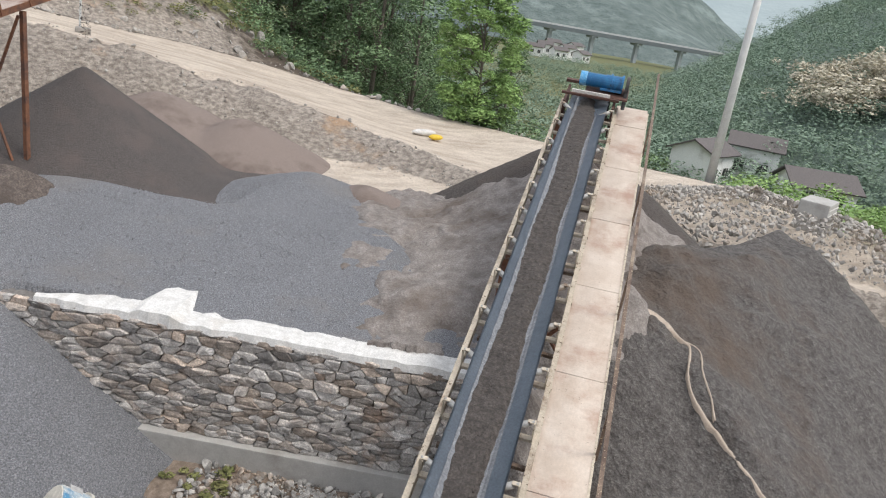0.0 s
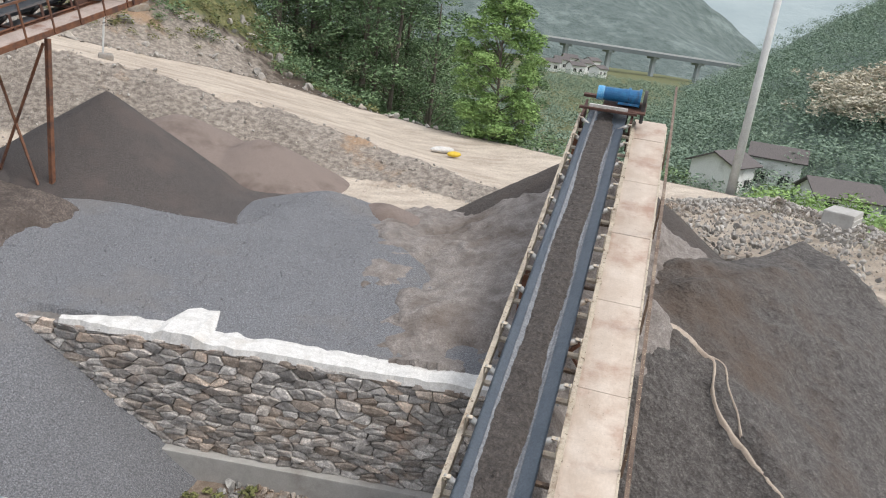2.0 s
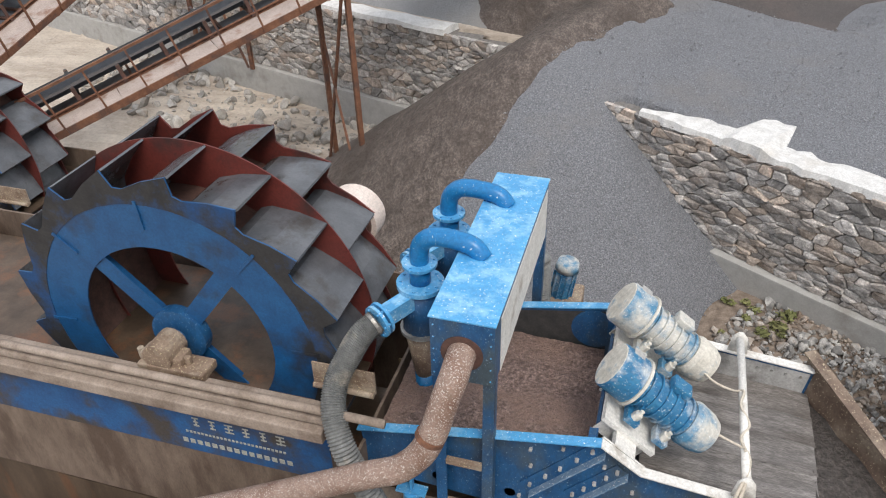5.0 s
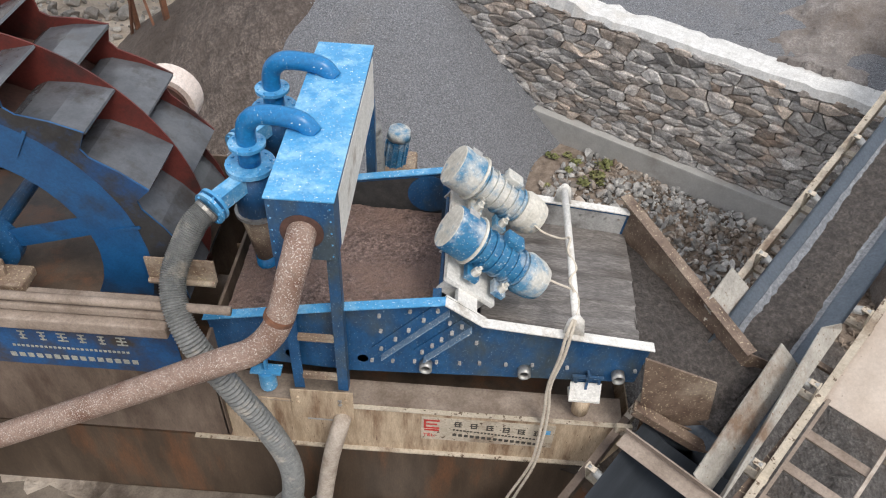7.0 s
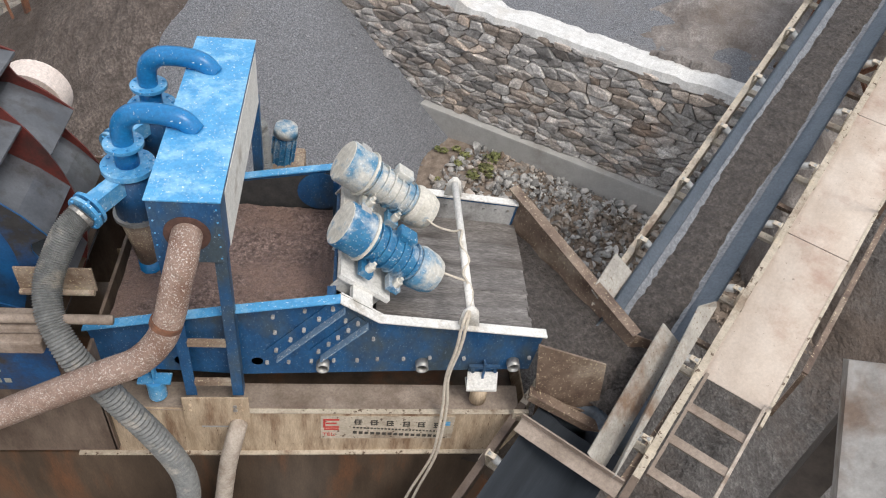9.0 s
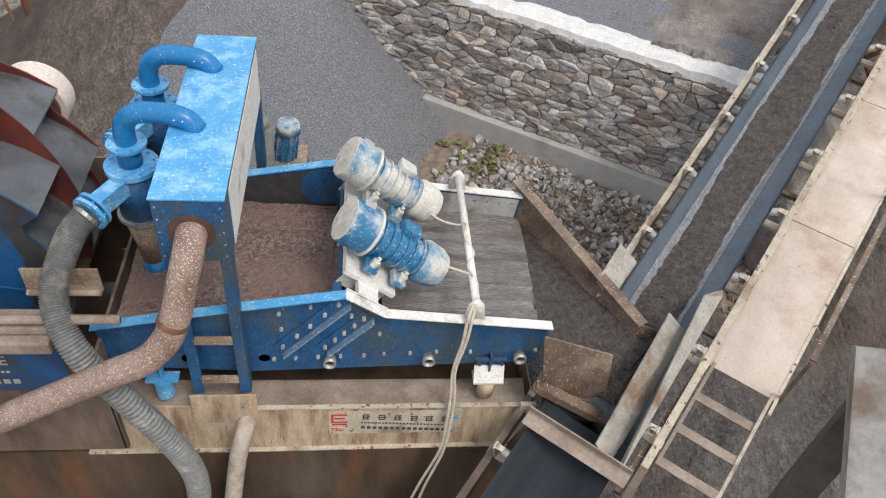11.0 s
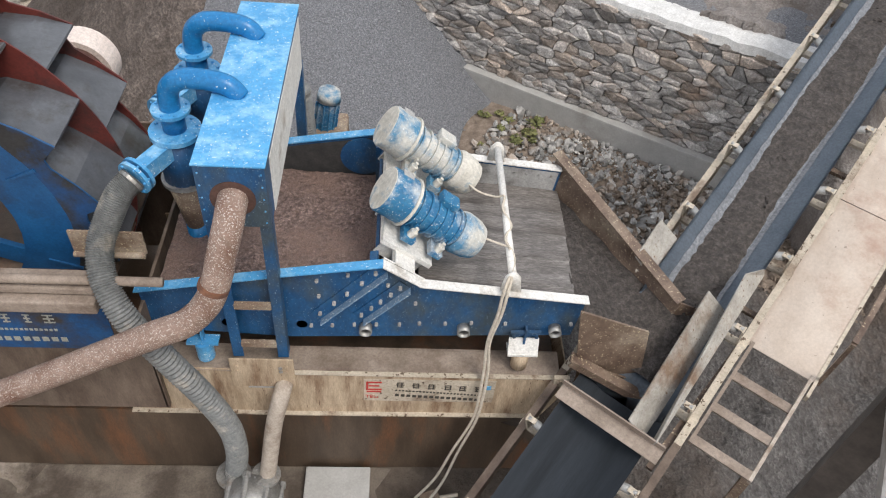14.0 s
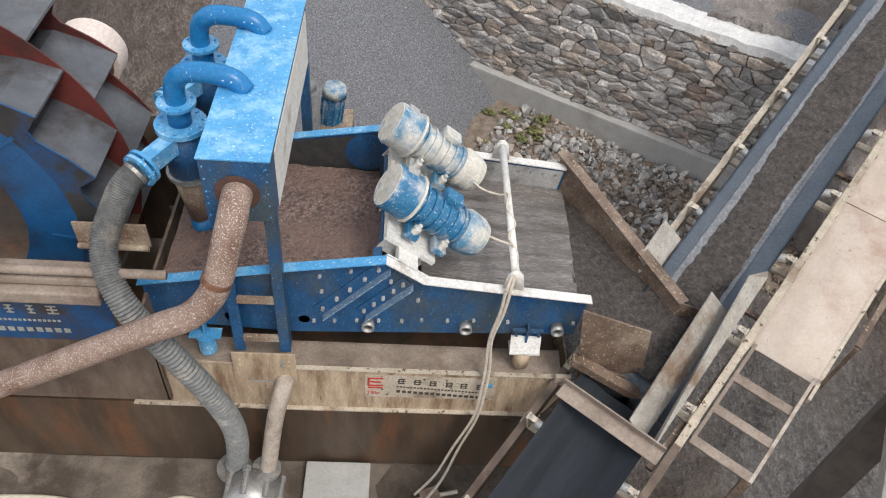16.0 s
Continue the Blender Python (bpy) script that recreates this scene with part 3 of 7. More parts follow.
def sand_top(x, y):
    peak = cone(x, y, 11.8, 15.0, 4.80, 0.62, 0.3)
    skirt = cone(x, y, 10.2, 13.4, 3.50, 0.20, 1.0) - 0.55 * np.maximum(x - 10.3, 0)
    fold = 0.30 * (np.abs(np.sin(0.95 * (x * 0.62 - y * 0.78) + 1.0 * fbm(x, y, 3.0, 9))) - 0.6) * step(10.6 - x, 0, 2)
    z = soft_max(peak, skirt + fold, 0.35)
    behind = y - wall_line(x)
    z = np.where((behind > 0.3) | (x > 6.2), z, -3)
    return z - 0.8 * np.maximum(4.0 - x + 0.35 * (y - 10), 0) - 0.75 * np.maximum(10.6 - y, 0) * step(x, 6.4, 8.0) - 1.5 * np.maximum(8.6 - y, 0)


def right_top(x, y):
    crest = 11.0 + 0.16 * (x - 11)
    z = 3.3 - 0.50 * np.maximum(crest - y, 0) - 0.7 * np.maximum(y - crest - 1.2, 0) - 0.45 * np.maximum(x - 17.6, 0) - 0.42 * np.maximum(10.6 - x, 0)
    z = z + 0.10 * np.sin(1.5 * (x * 0.9 + y * 0.5) + 1.5 * fbm(x, y, 3.5, 12)) - 0.22 * np.exp(-((x - 10.9 + 0.3 * (11 - y)) / 0.7) ** 2)
    return z - 1.1 * np.maximum(7.4 - x, 0) * step(y, 5.5, 7.5)


def yard_top(x, y):
    """Rutted damp sand that fills the yard beside the belt's foot."""
    return -0.16 + 0.10 * fbm(x, y, 1.3, 61) + 0.05 * np.sin(4.2 * (x * 0.75 - y * 0.66) + 1.6 * fbm(x, y, 1.5, 62)) - 0.5 * np.maximum(2.8 - x + 0.4 * fbm(x, y, 2.5, 64), 0) - 0.3 * np.maximum(0.6 - y + 0.6 * fbm(x, y, 2.5, 65), 0) - 0.6 * np.maximum(y - 8.0, 0)


heap("yard_sand", 2.0, 10.5, -1.5, 8.5, yard_top, GREY_SAND, "rutted damp sand round the belt's foot", 0.06, 0.05, 63)
heap("gravel_pile", -9, 9, 8, 21, gravel_top, GRAVEL, "grey crushed gravel spilling past the stone wall", 0.08, 0.025, 5)
heap("grit_pile", -5.5, 8.5, 15.2, 28, lambda x, y: soft_max(cone(x, y, 0.75, 21.6, 5.02, 0.69, 0.06), np.where(y - wall_line(x) > 2.5, 2.72 - 0.085 * np.hypot(x - 3.4, y - 19.8), -3), 0.15), DARK_GRAVEL, "dark grey cone of stone grit under the conveyor", 0.09, 0.02, 6)
heap("brown_grit_pile", -1.5, 11, 18, 31, lambda x, y: soft_max(cone(x, y, 5.3, 23.5, 3.62, 0.47, 0.25), cone(x, y, 3.0, 25.2, 3.95, 0.45, 0.4), 0.1), BROWN_GRIT, "low reddish-brown grit heap on the yard", 0.12, 0.03, 7)
heap("flank_sand_pile", -9, 1, 9, 21, brown_flank, FLANK, "brown sand ridge on the gravel's flank", 0.08, 0.045, 8)
heap("flat_gravel_pile", -10.5, -1.5, 15.6, 25, lambda x, y: np.where(y - wall_line(x) > 0.5, soft_min(2.05 + 0.5 * (y - wall_line(x)), cone(x, y, -4.9, 19.9, 3.25, 0.30, 1.2), 0.2), -3), PALE_GRAVEL, "low pale gravel heap behind the wall", 0.12, 0.03, 18)
heap("small_grit_pile", 5.5, 10, 15.5, 20, lambda x, y: soft_max(cone(x, y, 7.35, 17.9, 3.12, 0.5, 0.3), cone(x, y, 7.9, 17.2, 2.98, 0.5, 0.3), 0.1), BROWN_GRIT, "small brown-grey grit lumps between the heaps", 0.08, 0.06, 47)
heap("fresh_sand_pile", 7, 18, 11, 22, lambda x, y: cone(x, y, 12.5, 16.0, 5.25, 0.70, 0.2), FRESH_SAND, "dark wet cone of fresh sand under the conveyor's head", 0.08, 0.05, 48)
heap("sand_pile", 3.8, 19, 7.5, 23, sand_top, SAND, "damp brown sand heap under the conveyor's head", 0.07, 0.20, 9)
heap("wet_sand_pile", 4, 26, 1, 17, right_top, GREY_SAND, "large grey-brown heap of damp washed sand", 0.08, 0.19, 10)


# ---- stone retaining walls ----
def clip_cell(poly, px, py, qx, qy):
    """Keep the half of poly nearer to p than to q."""
    mx, my, nx, ny = (px + qx) / 2, (py + qy) / 2, qx - px, qy - py
    out = []
    for i in range(len(poly)):
        a, b = poly[i - 1], poly[i]
        da, db = (a[0] - mx) * nx + (a[1] - my) * ny, (b[0] - mx) * nx + (b[1] - my) * ny
        if da * db < 0:
            t = da / (da - db)
            out.append((a[0] + t * (b[0] - a[0]), a[1] + t * (b[1] - a[1])))
        if db <= 0:
            out.append(b)
    return out


def rubble_cells(length, height, rng, pitch):
    """Uneven stones that fill a length by height face."""
    seeds, y, row = [], 0.0, 0
    while y < height + 0.1:
        h = pitch[1] * rng.choice([0.65, 0.85, 1.0, 1.3, 1.8])
        x = rng.uniform(-0.3, 0)
        while x < length + 0.3:
            w = pitch[0] * rng.choice([0.35, 0.5, 0.7, 0.9, 1.2, 1.6])
            seeds.append((x + w / 2, y + h / 2 + rng.uniform(-0.06, 0.06)))
            x += w
        y += h
    k = 2.5
    pts = [(x, y * k) for x, y in seeds]
    cells = []
    for i, (px, py) in enumerate(pts):
        poly = [(max(0, px - 1), max(0, py - 1)), (min(length, px + 1), max(0, py - 1)), (min(length, px + 1), min(height * k, py + 1)), (max(0, px - 1), min(height * k, py + 1))]
        for j, (qx, qy) in enumerate(pts):
            if j != i and abs(qx - px) < 1.2 and abs(qy - py) < 1.2:
                poly = clip_cell(poly, px, py, qx, qy)
                if len(poly) < 3:
                    break
        if len(poly) >= 3:
            poly = [(x, y / k) for x, y in poly]
            area = abs(sum(poly[n - 1][0] * poly[n][1] - poly[n][0] * poly[n - 1][1] for n in range(len(poly)))) / 2
            if area > 0.004:
                cells.append(poly)
    return cells


def stone_verts(poly, rng):
    """Rings of a stone whose face stands proud of the joint: x along, y out of the wall (minus), z up."""
    n = len(poly)
    cx, cz = sum(p[0] for p in poly) / n, sum(p[1] for p in poly) / n
    fat = []
    for i in range(n):
        a, b = poly[i - 1], poly[i]
        fat.append(((a[0] + b[0]) / 2 + rng.uniform(-0.008, 0.008), (a[1] + b[1]) / 2 + rng.uniform(-0.008, 0.008)))
        fat.append((b[0] * 0.95 + cx * 0.05, b[1] * 0.95 + cz * 0.05))
    out = rng.uniform(0.022, 0.070)
    tilt = (rng.uniform(-0.16, 0.16), rng.uniform(-0.26, 0.16))
    rings = []
    for grow, depth in ((0.985, 0.06), (0.972, -out * 0.72), (0.86, -out)):
        rings.append([((x - cx) * grow + cx, depth + ((x - cx) * tilt[0] + (z - cz) * tilt[1]) * (depth < 0) + rng.uniform(-0.008, 0.008), (z - cz) * grow + cz) for x, z in fat])
    faces, m = [], 2 * n
    for r in range(2):
        for i in range(m):
            faces.append((r * m + i, r * m + (i + 1) % m, (r + 1) * m + (i + 1) % m, (r + 1) * m + i))
    centre = 3 * m
    ring3 = rings[2]
    verts = [v for r in rings for v in r] + [(cx, sum(v[1] for v in ring3) / m - 0.012, cz)]
    faces += [(2 * m + i, 2 * m + (i + 1) % m, centre) for i in range(m)]
    return verts, faces


def retaining_wall(name, a, b, foot, top, label, seed, singles, broken=0.0):
    """A rubble wall from a to b on a concrete footing; a and b are its face at the footing's top."""
    rng = random.Random(seed)
    a, b = Vector((*a, 0)), Vector((*b, 0))
    length, turn = (b - a).length, math.degrees(math.atan2(b.y - a.y, b.x - a.x))
    root = thing(name, (a.x, a.y, 0), label, "wall", kind="structure", turn=turn)
    drop = 0.10
    bm = prism(bm_new(), [(0, -0.65), (length, -0.65), (length, top - 0.05 - (drop if broken else 0)), (length - broken, top - 0.05), (0, top - 0.05)], 0.06, 0.60)
    part("core", bm, MORTAR, root, "dark recessed mortar")
    bm = bm_new()
    box(bm, (length / 2, -0.02, foot / 2 - 0.4), (length + 0.1, 0.34, foot + 0.8), bevel=0.02)
    part("footing", bm, CONCRETE, root, "smooth grey concrete footing")
    cells = rubble_cells(length, top - foot, rng, (0.30, 0.13))
    joined_v, joined_f, count = [], [], 0
    for poly in cells:
        if broken and max(z for x, z in poly) + foot > top + 0.06 - drop * max(0, min(x for x, z in poly) - length + broken) / broken:
            continue
        v, f = stone_verts([(x, z + foot) for x, z in poly], rng)
        if singles and count < singles:
            me = bpy.data.meshes.new("stone")
            me.from_pydata(v, [], f)
            me.materials.append(STONE)
            ob = new("stone", me)
            ob.parent = root
            count += 1
        else:
            joined_f += [tuple(i + len(joined_v) for i in q) for q in f]
            joined_v += v
    if joined_v:
        me = bpy.data.meshes.new("stonework")
        me.from_pydata(joined_v, [], joined_f)
        me.materials.append(STONE)
        ob = tagged(new("stonework", me), kind="stuff")
        ob.parent = root
    return root, length


def mortar_cap(root, length, top, stub, start, seed):
    """Uneven white mortar on the wall's top, with a broken stub standing back from it."""
    rng = random.Random(seed)
    bm = bm_new()
    n = 46
    rows = []
    for i in range(n + 1):
        x = start + (length - start) * i / n
        k = min(1, (i + 0.6) / 7)
        f, bk = -0.05 + rng.uniform(-0.03, 0.02), 0.10 + 0.46 * k + rng.uniform(-0.04, 0.04)
        lift = 0.0
        if stub and stub[0] < x < stub[1]:
            bk += stub[2] * min(1, (x - stub[0]) * 5)
            lift = 0.07
        z = top + 0.075 + lift + rng.uniform(-0.015, 0.02)
        rows.append([bm.verts.new((x, f, top - 0.04 + rng.uniform(-0.02, 0.02))), bm.verts.new((x, f + 0.03, z)), bm.verts.new((x, (f + bk) / 2, z + 0.035 + rng.uniform(-0.012, 0.012))),
                     bm.verts.new((x, bk - 0.04, z)), bm.verts.new((x, bk, top - 0.12))])
    for p, q in zip(rows, rows[1:]):
        for k in range(4):
            bm.faces.new((p[k], q[k], q[k + 1], p[k + 1]))
    bm.faces.new(rows[0])
    bm.faces.new(rows[-1][::-1])
    part("cap", bm, WHITE_CAP, root, "rough white mortar cap")


wall_1, len_1 = retaining_wall("wall_1", (-1.75, 13.70), (6.6, 8.57), 0.5, 2.42, "rubble stone retaining wall with white mortar cap", 4, 300)
mortar_cap(wall_1, len_1, 2.42, (3.35, 4.1, 0.55), 1.75, 3)
wall_2, len_2 = retaining_wall("wall_2", (-26.0, 23.63), (-2.95, 15.55), 0.4, 2.42, "rubble stone retaining wall half buried in sand", 6, 0, 2.05)
mortar_cap(wall_2, len_2 - 2.05, 2.42, None, 0.2, 5)


heap("dark_lump", -6.5, 1, 17.5, 24, lambda x, y: cone(x, y, -2.9, 20.3, 3.62, 0.55, 0.6) + 0.22 * fbm(x, y, 1.0, 44), DARK_GRAVEL, "dark grit lump behind the ridge", 0.1, 0.05, 45)


# ---- belt conveyors ----
def conveyor(name, start, azimuth, incline, u0, u1, deck0, label, belt_mat, deck_mat, frame_mat, rail_mat, rail_h, post_gap, load, legs, style, scale=1.0, tail=None):
    """A troughed belt on idlers between two stringers, with a walkway and rail on its right-hand side.
    Its own axes: x to the right, y up the slope, z off the belt; the walkway's middle is x = 0."""
    root = thing(name, start, label, "conveyor")
    root.matrix_basis = Matrix.Translation(start) @ Matrix.Rotation(radians(azimuth - 90), 4, "Z") @ Matrix.Rotation(radians(incline), 4, "X") @ Matrix.Scale(scale, 4)
    mid, length = (u0 + u1) / 2, u1 - u0
    bc = -0.91
    # belt: flat middle, raised wings
    prof = [(-0.40, 0.32), (-0.37, 0.30), (-0.17, 0.165), (0.17, 0.165), (0.37, 0.30), (0.40, 0.32)]
    belt0 = tail if tail else u0
    bm = bm_new()
    n = 40
    rows = []
    for i in range(n + 1):
        y = belt0 + (u1 - belt0) * i / n
        flat = min(1.0, max(0.0, (u1 - y) / 1.4), max(0.0, (y - u0) / 1.0))
        rows.append([bm.verts.new((bc + x, y, 0.165 + (z - 0.165) * flat + (1 - flat) * 0.05)) for x, z in prof])
    for p, q in zip(rows, rows[1:]):
        for k in range(5):
            bm.faces.new((p[k], p[k + 1], q[k + 1], q[k]))
    bmesh.ops.solidify(bm, geom=bm.faces[:], thickness=0.014)
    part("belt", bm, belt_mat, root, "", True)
    # Lowest stretch of the same belt, near-black, without the painted sheen.
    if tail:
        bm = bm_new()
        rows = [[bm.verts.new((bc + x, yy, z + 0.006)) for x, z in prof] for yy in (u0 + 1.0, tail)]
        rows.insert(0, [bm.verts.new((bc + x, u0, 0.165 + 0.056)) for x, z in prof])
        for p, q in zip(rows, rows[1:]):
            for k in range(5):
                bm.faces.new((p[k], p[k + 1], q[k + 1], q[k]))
        part("tail_belt", bm, BELT_TAIL, root, "bare near-black belt", True)
    bm = bm_new()
    box(bm, (bc, mid, -0.12), (0.74, length, 0.012))
    part("return_belt", bm, BELT_WET, root)
    for side in (-1, 1):
        x = bc + side * 0.55
        for y0, y1, paint in ((u0, belt0, TANK_MUD), (belt0, u1, frame_mat)):
            if y1 > y0:
                bm = bm_new()
                box(bm, (x, (y0 + y1) / 2, 0.02), (0.012, y1 - y0, 0.14))
                box(bm, (x + side * 0.03, (y0 + y1) / 2, 0.085), (0.065, y1 - y0, 0.012))
                box(bm, (x + side * 0.03, (y0 + y1) / 2, -0.045), (0.065, y1 - y0, 0.012))
                part("stringer", bm, paint, root)
    # idler sets
    y = u0 + 0.5
    while y < u1 - 0.25:
        bm = bm_new()
        box(bm, (bc, y, 0.06), (1.24, 0.07, 0.045))
        for side in (-1, 1):
            box(bm, (bc + side * 0.535, y, 0.21), (0.016, 0.07, 0.28))
            box(bm, (bc + side * 0.50, y, 0.345), (0.09, 0.05, 0.014))
            box(bm, (bc + side * 0.18, y, 0.11), (0.014, 0.05, 0.10))
        fr = part("idler_frame", bm, frame_mat if style == "light" else RUST_DARK, root)
        bm = bm_new()
        rod(bm, (bc - 0.17, y, 0.108), (bc + 0.17, y, 0.108), 0.04)
        for side in (-1, 1):
            rod(bm, (bc + side * 0.205, y, 0.128), (bc + side * 0.47, y, 0.312), 0.040, 12)
            rod(bm, (bc + side * 0.47, y, 0.312), (bc + side * 0.53, y, 0.352), 0.020, 8)
        part("roller", bm, STEEL if style == "light" else DARK_STEEL, fr, "", True)
        y += 0.88
    # walkway
    bm_names = []
    w, y = 0.66, deck0
    while y < u1 - 0.02:
        e = min(y + 1.92, u1 + 0.3)
        bm = bm_new()
        box(bm, (0, (y + e) / 2, random.uniform(-0.004, 0.004)), (w, e - y - 0.012, 0.012))
        part("deck_plate", bm, deck_mat, root)
        y = e
    for x in (-0.345, 0.345):
        bm = bm_new()
        box(bm, (x, (deck0 + u1) / 2, -0.035), (0.03, u1 - deck0 + 0.3, 0.10 if style == "light" else 0.13))
        part("deck_angle", bm, frame_mat, root)
    y = deck0 + 0.35
    while y < u1:
        bm = bm_new()
        bar(bm, (bc - 0.5, y, -0.09), (0.36, y, -0.09), 0.05, 0.05)
        part("cross_member", bm, rail_mat, root)
        y += 1.92
    # hand rail
    y = deck0 + 0.06
    while y < u1 + 0.35:
        bm = bm_new()
        bar(bm, (0.37, y, -0.08), (0.37, y, rail_h), 0.035, 0.035, (0, 1, 0))
        part("rail_post", bm, rail_mat, root)
        y += post_gap
    bm = bm_new()
    bar(bm, (0.37, deck0 + 0.06, rail_h), (0.37, u1 + 0.3, rail_h), 0.045, 0.045)
    part("hand_rail", bm, rail_mat, root)
    if load:
        bm = bm_new()
        rng = random.Random(11)
        rows = []
        cnt = int((load[1] - load[0]) / 0.06)
        for i in range(cnt + 1):
            yy = load[0] + (load[1] - load[0]) * i / cnt
            l, r = load[5] * -0.165 + rng.uniform(-0.010, 0.010) + load[3] * 0.02 * math.sin(yy * 1.7), load[5] * 0.115 + rng.uniform(-0.010, 0.010) + 0.02 * math.sin(yy * 2.3 + 1)
            h = load[2]
            rows.append([bm.verts.new((bc + x, yy, z)) for x, z in ((l, 0.174 + max(0, -l - 0.17) * 0.675), (l * 0.6, 0.172 + h * rng.uniform(0.6, 0.95)), (0, 0.172 + h * rng.uniform(0.8, 1.2)), (r * 0.6, 0.172 + h * rng.uniform(0.6, 0.95)), (r, 0.174 + max(0, r - 0.17) * 0.675))])
        for p, q in zip(rows, rows[1:]):
            for k in range(4):
                bm.faces.new((p[k], p[k + 1], q[k + 1], q[k]))
        part("belt_load", bm, load[4], root, "strip of wet sand along the belt's middle")
        if style == "light":
            for s in (-1, 1):
                bm = bm_new()
                rows = []
                for i in range(cnt + 1):
                    yy = load[0] + (load[1] - load[0]) * i / cnt
                    w = 0.235 + (0.03 if s > 0 else 0.045) + rng.uniform(-0.005, 0.005) - (0.05 if s > 0 else 0.0)
                    rows.append([bm.verts.new((bc + s * x, yy, 0.176 + max(0, x - 0.17) * 0.675)) for x in (0.12, 0.17, w)])
                for p, q in zip(rows, rows[1:]):
                    for k in range(2):
                        bm.faces.new((p[k], p[k + 1], q[k + 1], q[k]))
                part("wet_film", bm, WET_FILM, root, "pale watery film beside the sand")
    # head drum
    bm = bm_new()
    rod(bm, (bc - 0.42, u1 - 0.02, 0.02), (bc + 0.42, u1 - 0.02, 0.02), 0.19, 24)
    part("head_drum", bm, DARK_STEEL, root, "", True)
    m = root.matrix_basis
    for u, ground_z, spread in legs:
        for x in (-1.42, 0.3):
            a = m @ Vector((x, u, -0.1))
            for s in ((-1, 1) if spread > 0.25 else (1,)):
                foot = Vector((a.x + s * spread * math.cos(radians(azimuth)), a.y + s * spread * math.sin(radians(azimuth)), ground_z))
                topp = Vector((a.x + s * 0.15 * math.cos(radians(azimuth)), a.y + s * 0.15 * math.sin(radians(azimuth)), a.z))
                bm = bm_new()
                bar(bm, m.inverted() @ topp, m.inverted() @ foot, 0.10, 0.10, (0, 1, 0.3))
                part("leg", bm, RUST, root)
        if spread < 2:
            p, q = m @ Vector((-1.42, u, -0.2)), m @ Vector((0.3, u, -0.2))
            for s in (0, 1):
                lo = Vector(((q if s else p).x, (q if s else p).y, ground_z + 0.1))
                hi = p if s else q
                bm = bm_new()
                bar(bm, m.inverted() @ hi, m.inverted() @ lo, 0.05, 0.05, (0, 1, 0.3))
                part("brace", bm, RUST, root)
    return root


def gear_motor(name, place, turn, label):
    root = thing(name, place, label, "motor", turn=turn)
    bm = bm_new()
    rod(bm, (-0.5, 0, 0.2), (-0.06, 0, 0.2), 0.155, 24)
    for k in range(9):
        rod(bm, (-0.46 + k * 0.045, 0, 0.2), (-0.445 + k * 0.045, 0, 0.2), 0.17, 20)
    part("motor_body", bm, HEAD_BLUE, root, "", False)
    bm = bm_new()
    rod(bm, (-0.66, 0, 0.2), (-0.5, 0, 0.2), 0.17, 24, 0.172)
    part("fan_cover", bm, BLUE_TOP, root, "bright blue fan cover", False)
    bm = bm_new()
    rod(bm, (-0.06, 0, 0.2), (0.34, 0, 0.2), 0.175, 20)
    rod(bm, (0.05, 0, 0.2), (0.10, 0, 0.2), 0.21, 20)
    rod(bm, (0.30, 0, 0.2), (0.36, 0, 0.2), 0.21, 20)
    box(bm, (0.1, 0, 0.03), (0.5, 0.34, 0.06), bevel=0.01)
    part("gearbox", bm, HEAD_BLUE, root, "")
    bm = bm_new()
    rod(bm, (0.42, 0, 0.16), (0.50, 0, 0.16), 0.24, 24)
    box(bm, (0.46, 0, -0.10), (0.09, 0.40, 0.52), bevel=0.03)
    part("drive_guard", bm, DARK_STEEL, root, "black drive guard")
    return root


main_conveyor = conveyor("belt_conveyor", (3.965, 4.301, 1.963), 49.6, 17.7, -3.2, 12.2, 0.0, "long belt conveyor carrying dark wet sand, cream walkway", BELT, DECK, CREAM, CHUTE_RUST, 0.85, 2.6, (-0.9, 12.1, 0.06, 1, WET_SAND, 1.42),
                         [(6.2, 1.4, 0.5), (11.3, 2.0, 0.6)], "light", 1.12, -1.2)


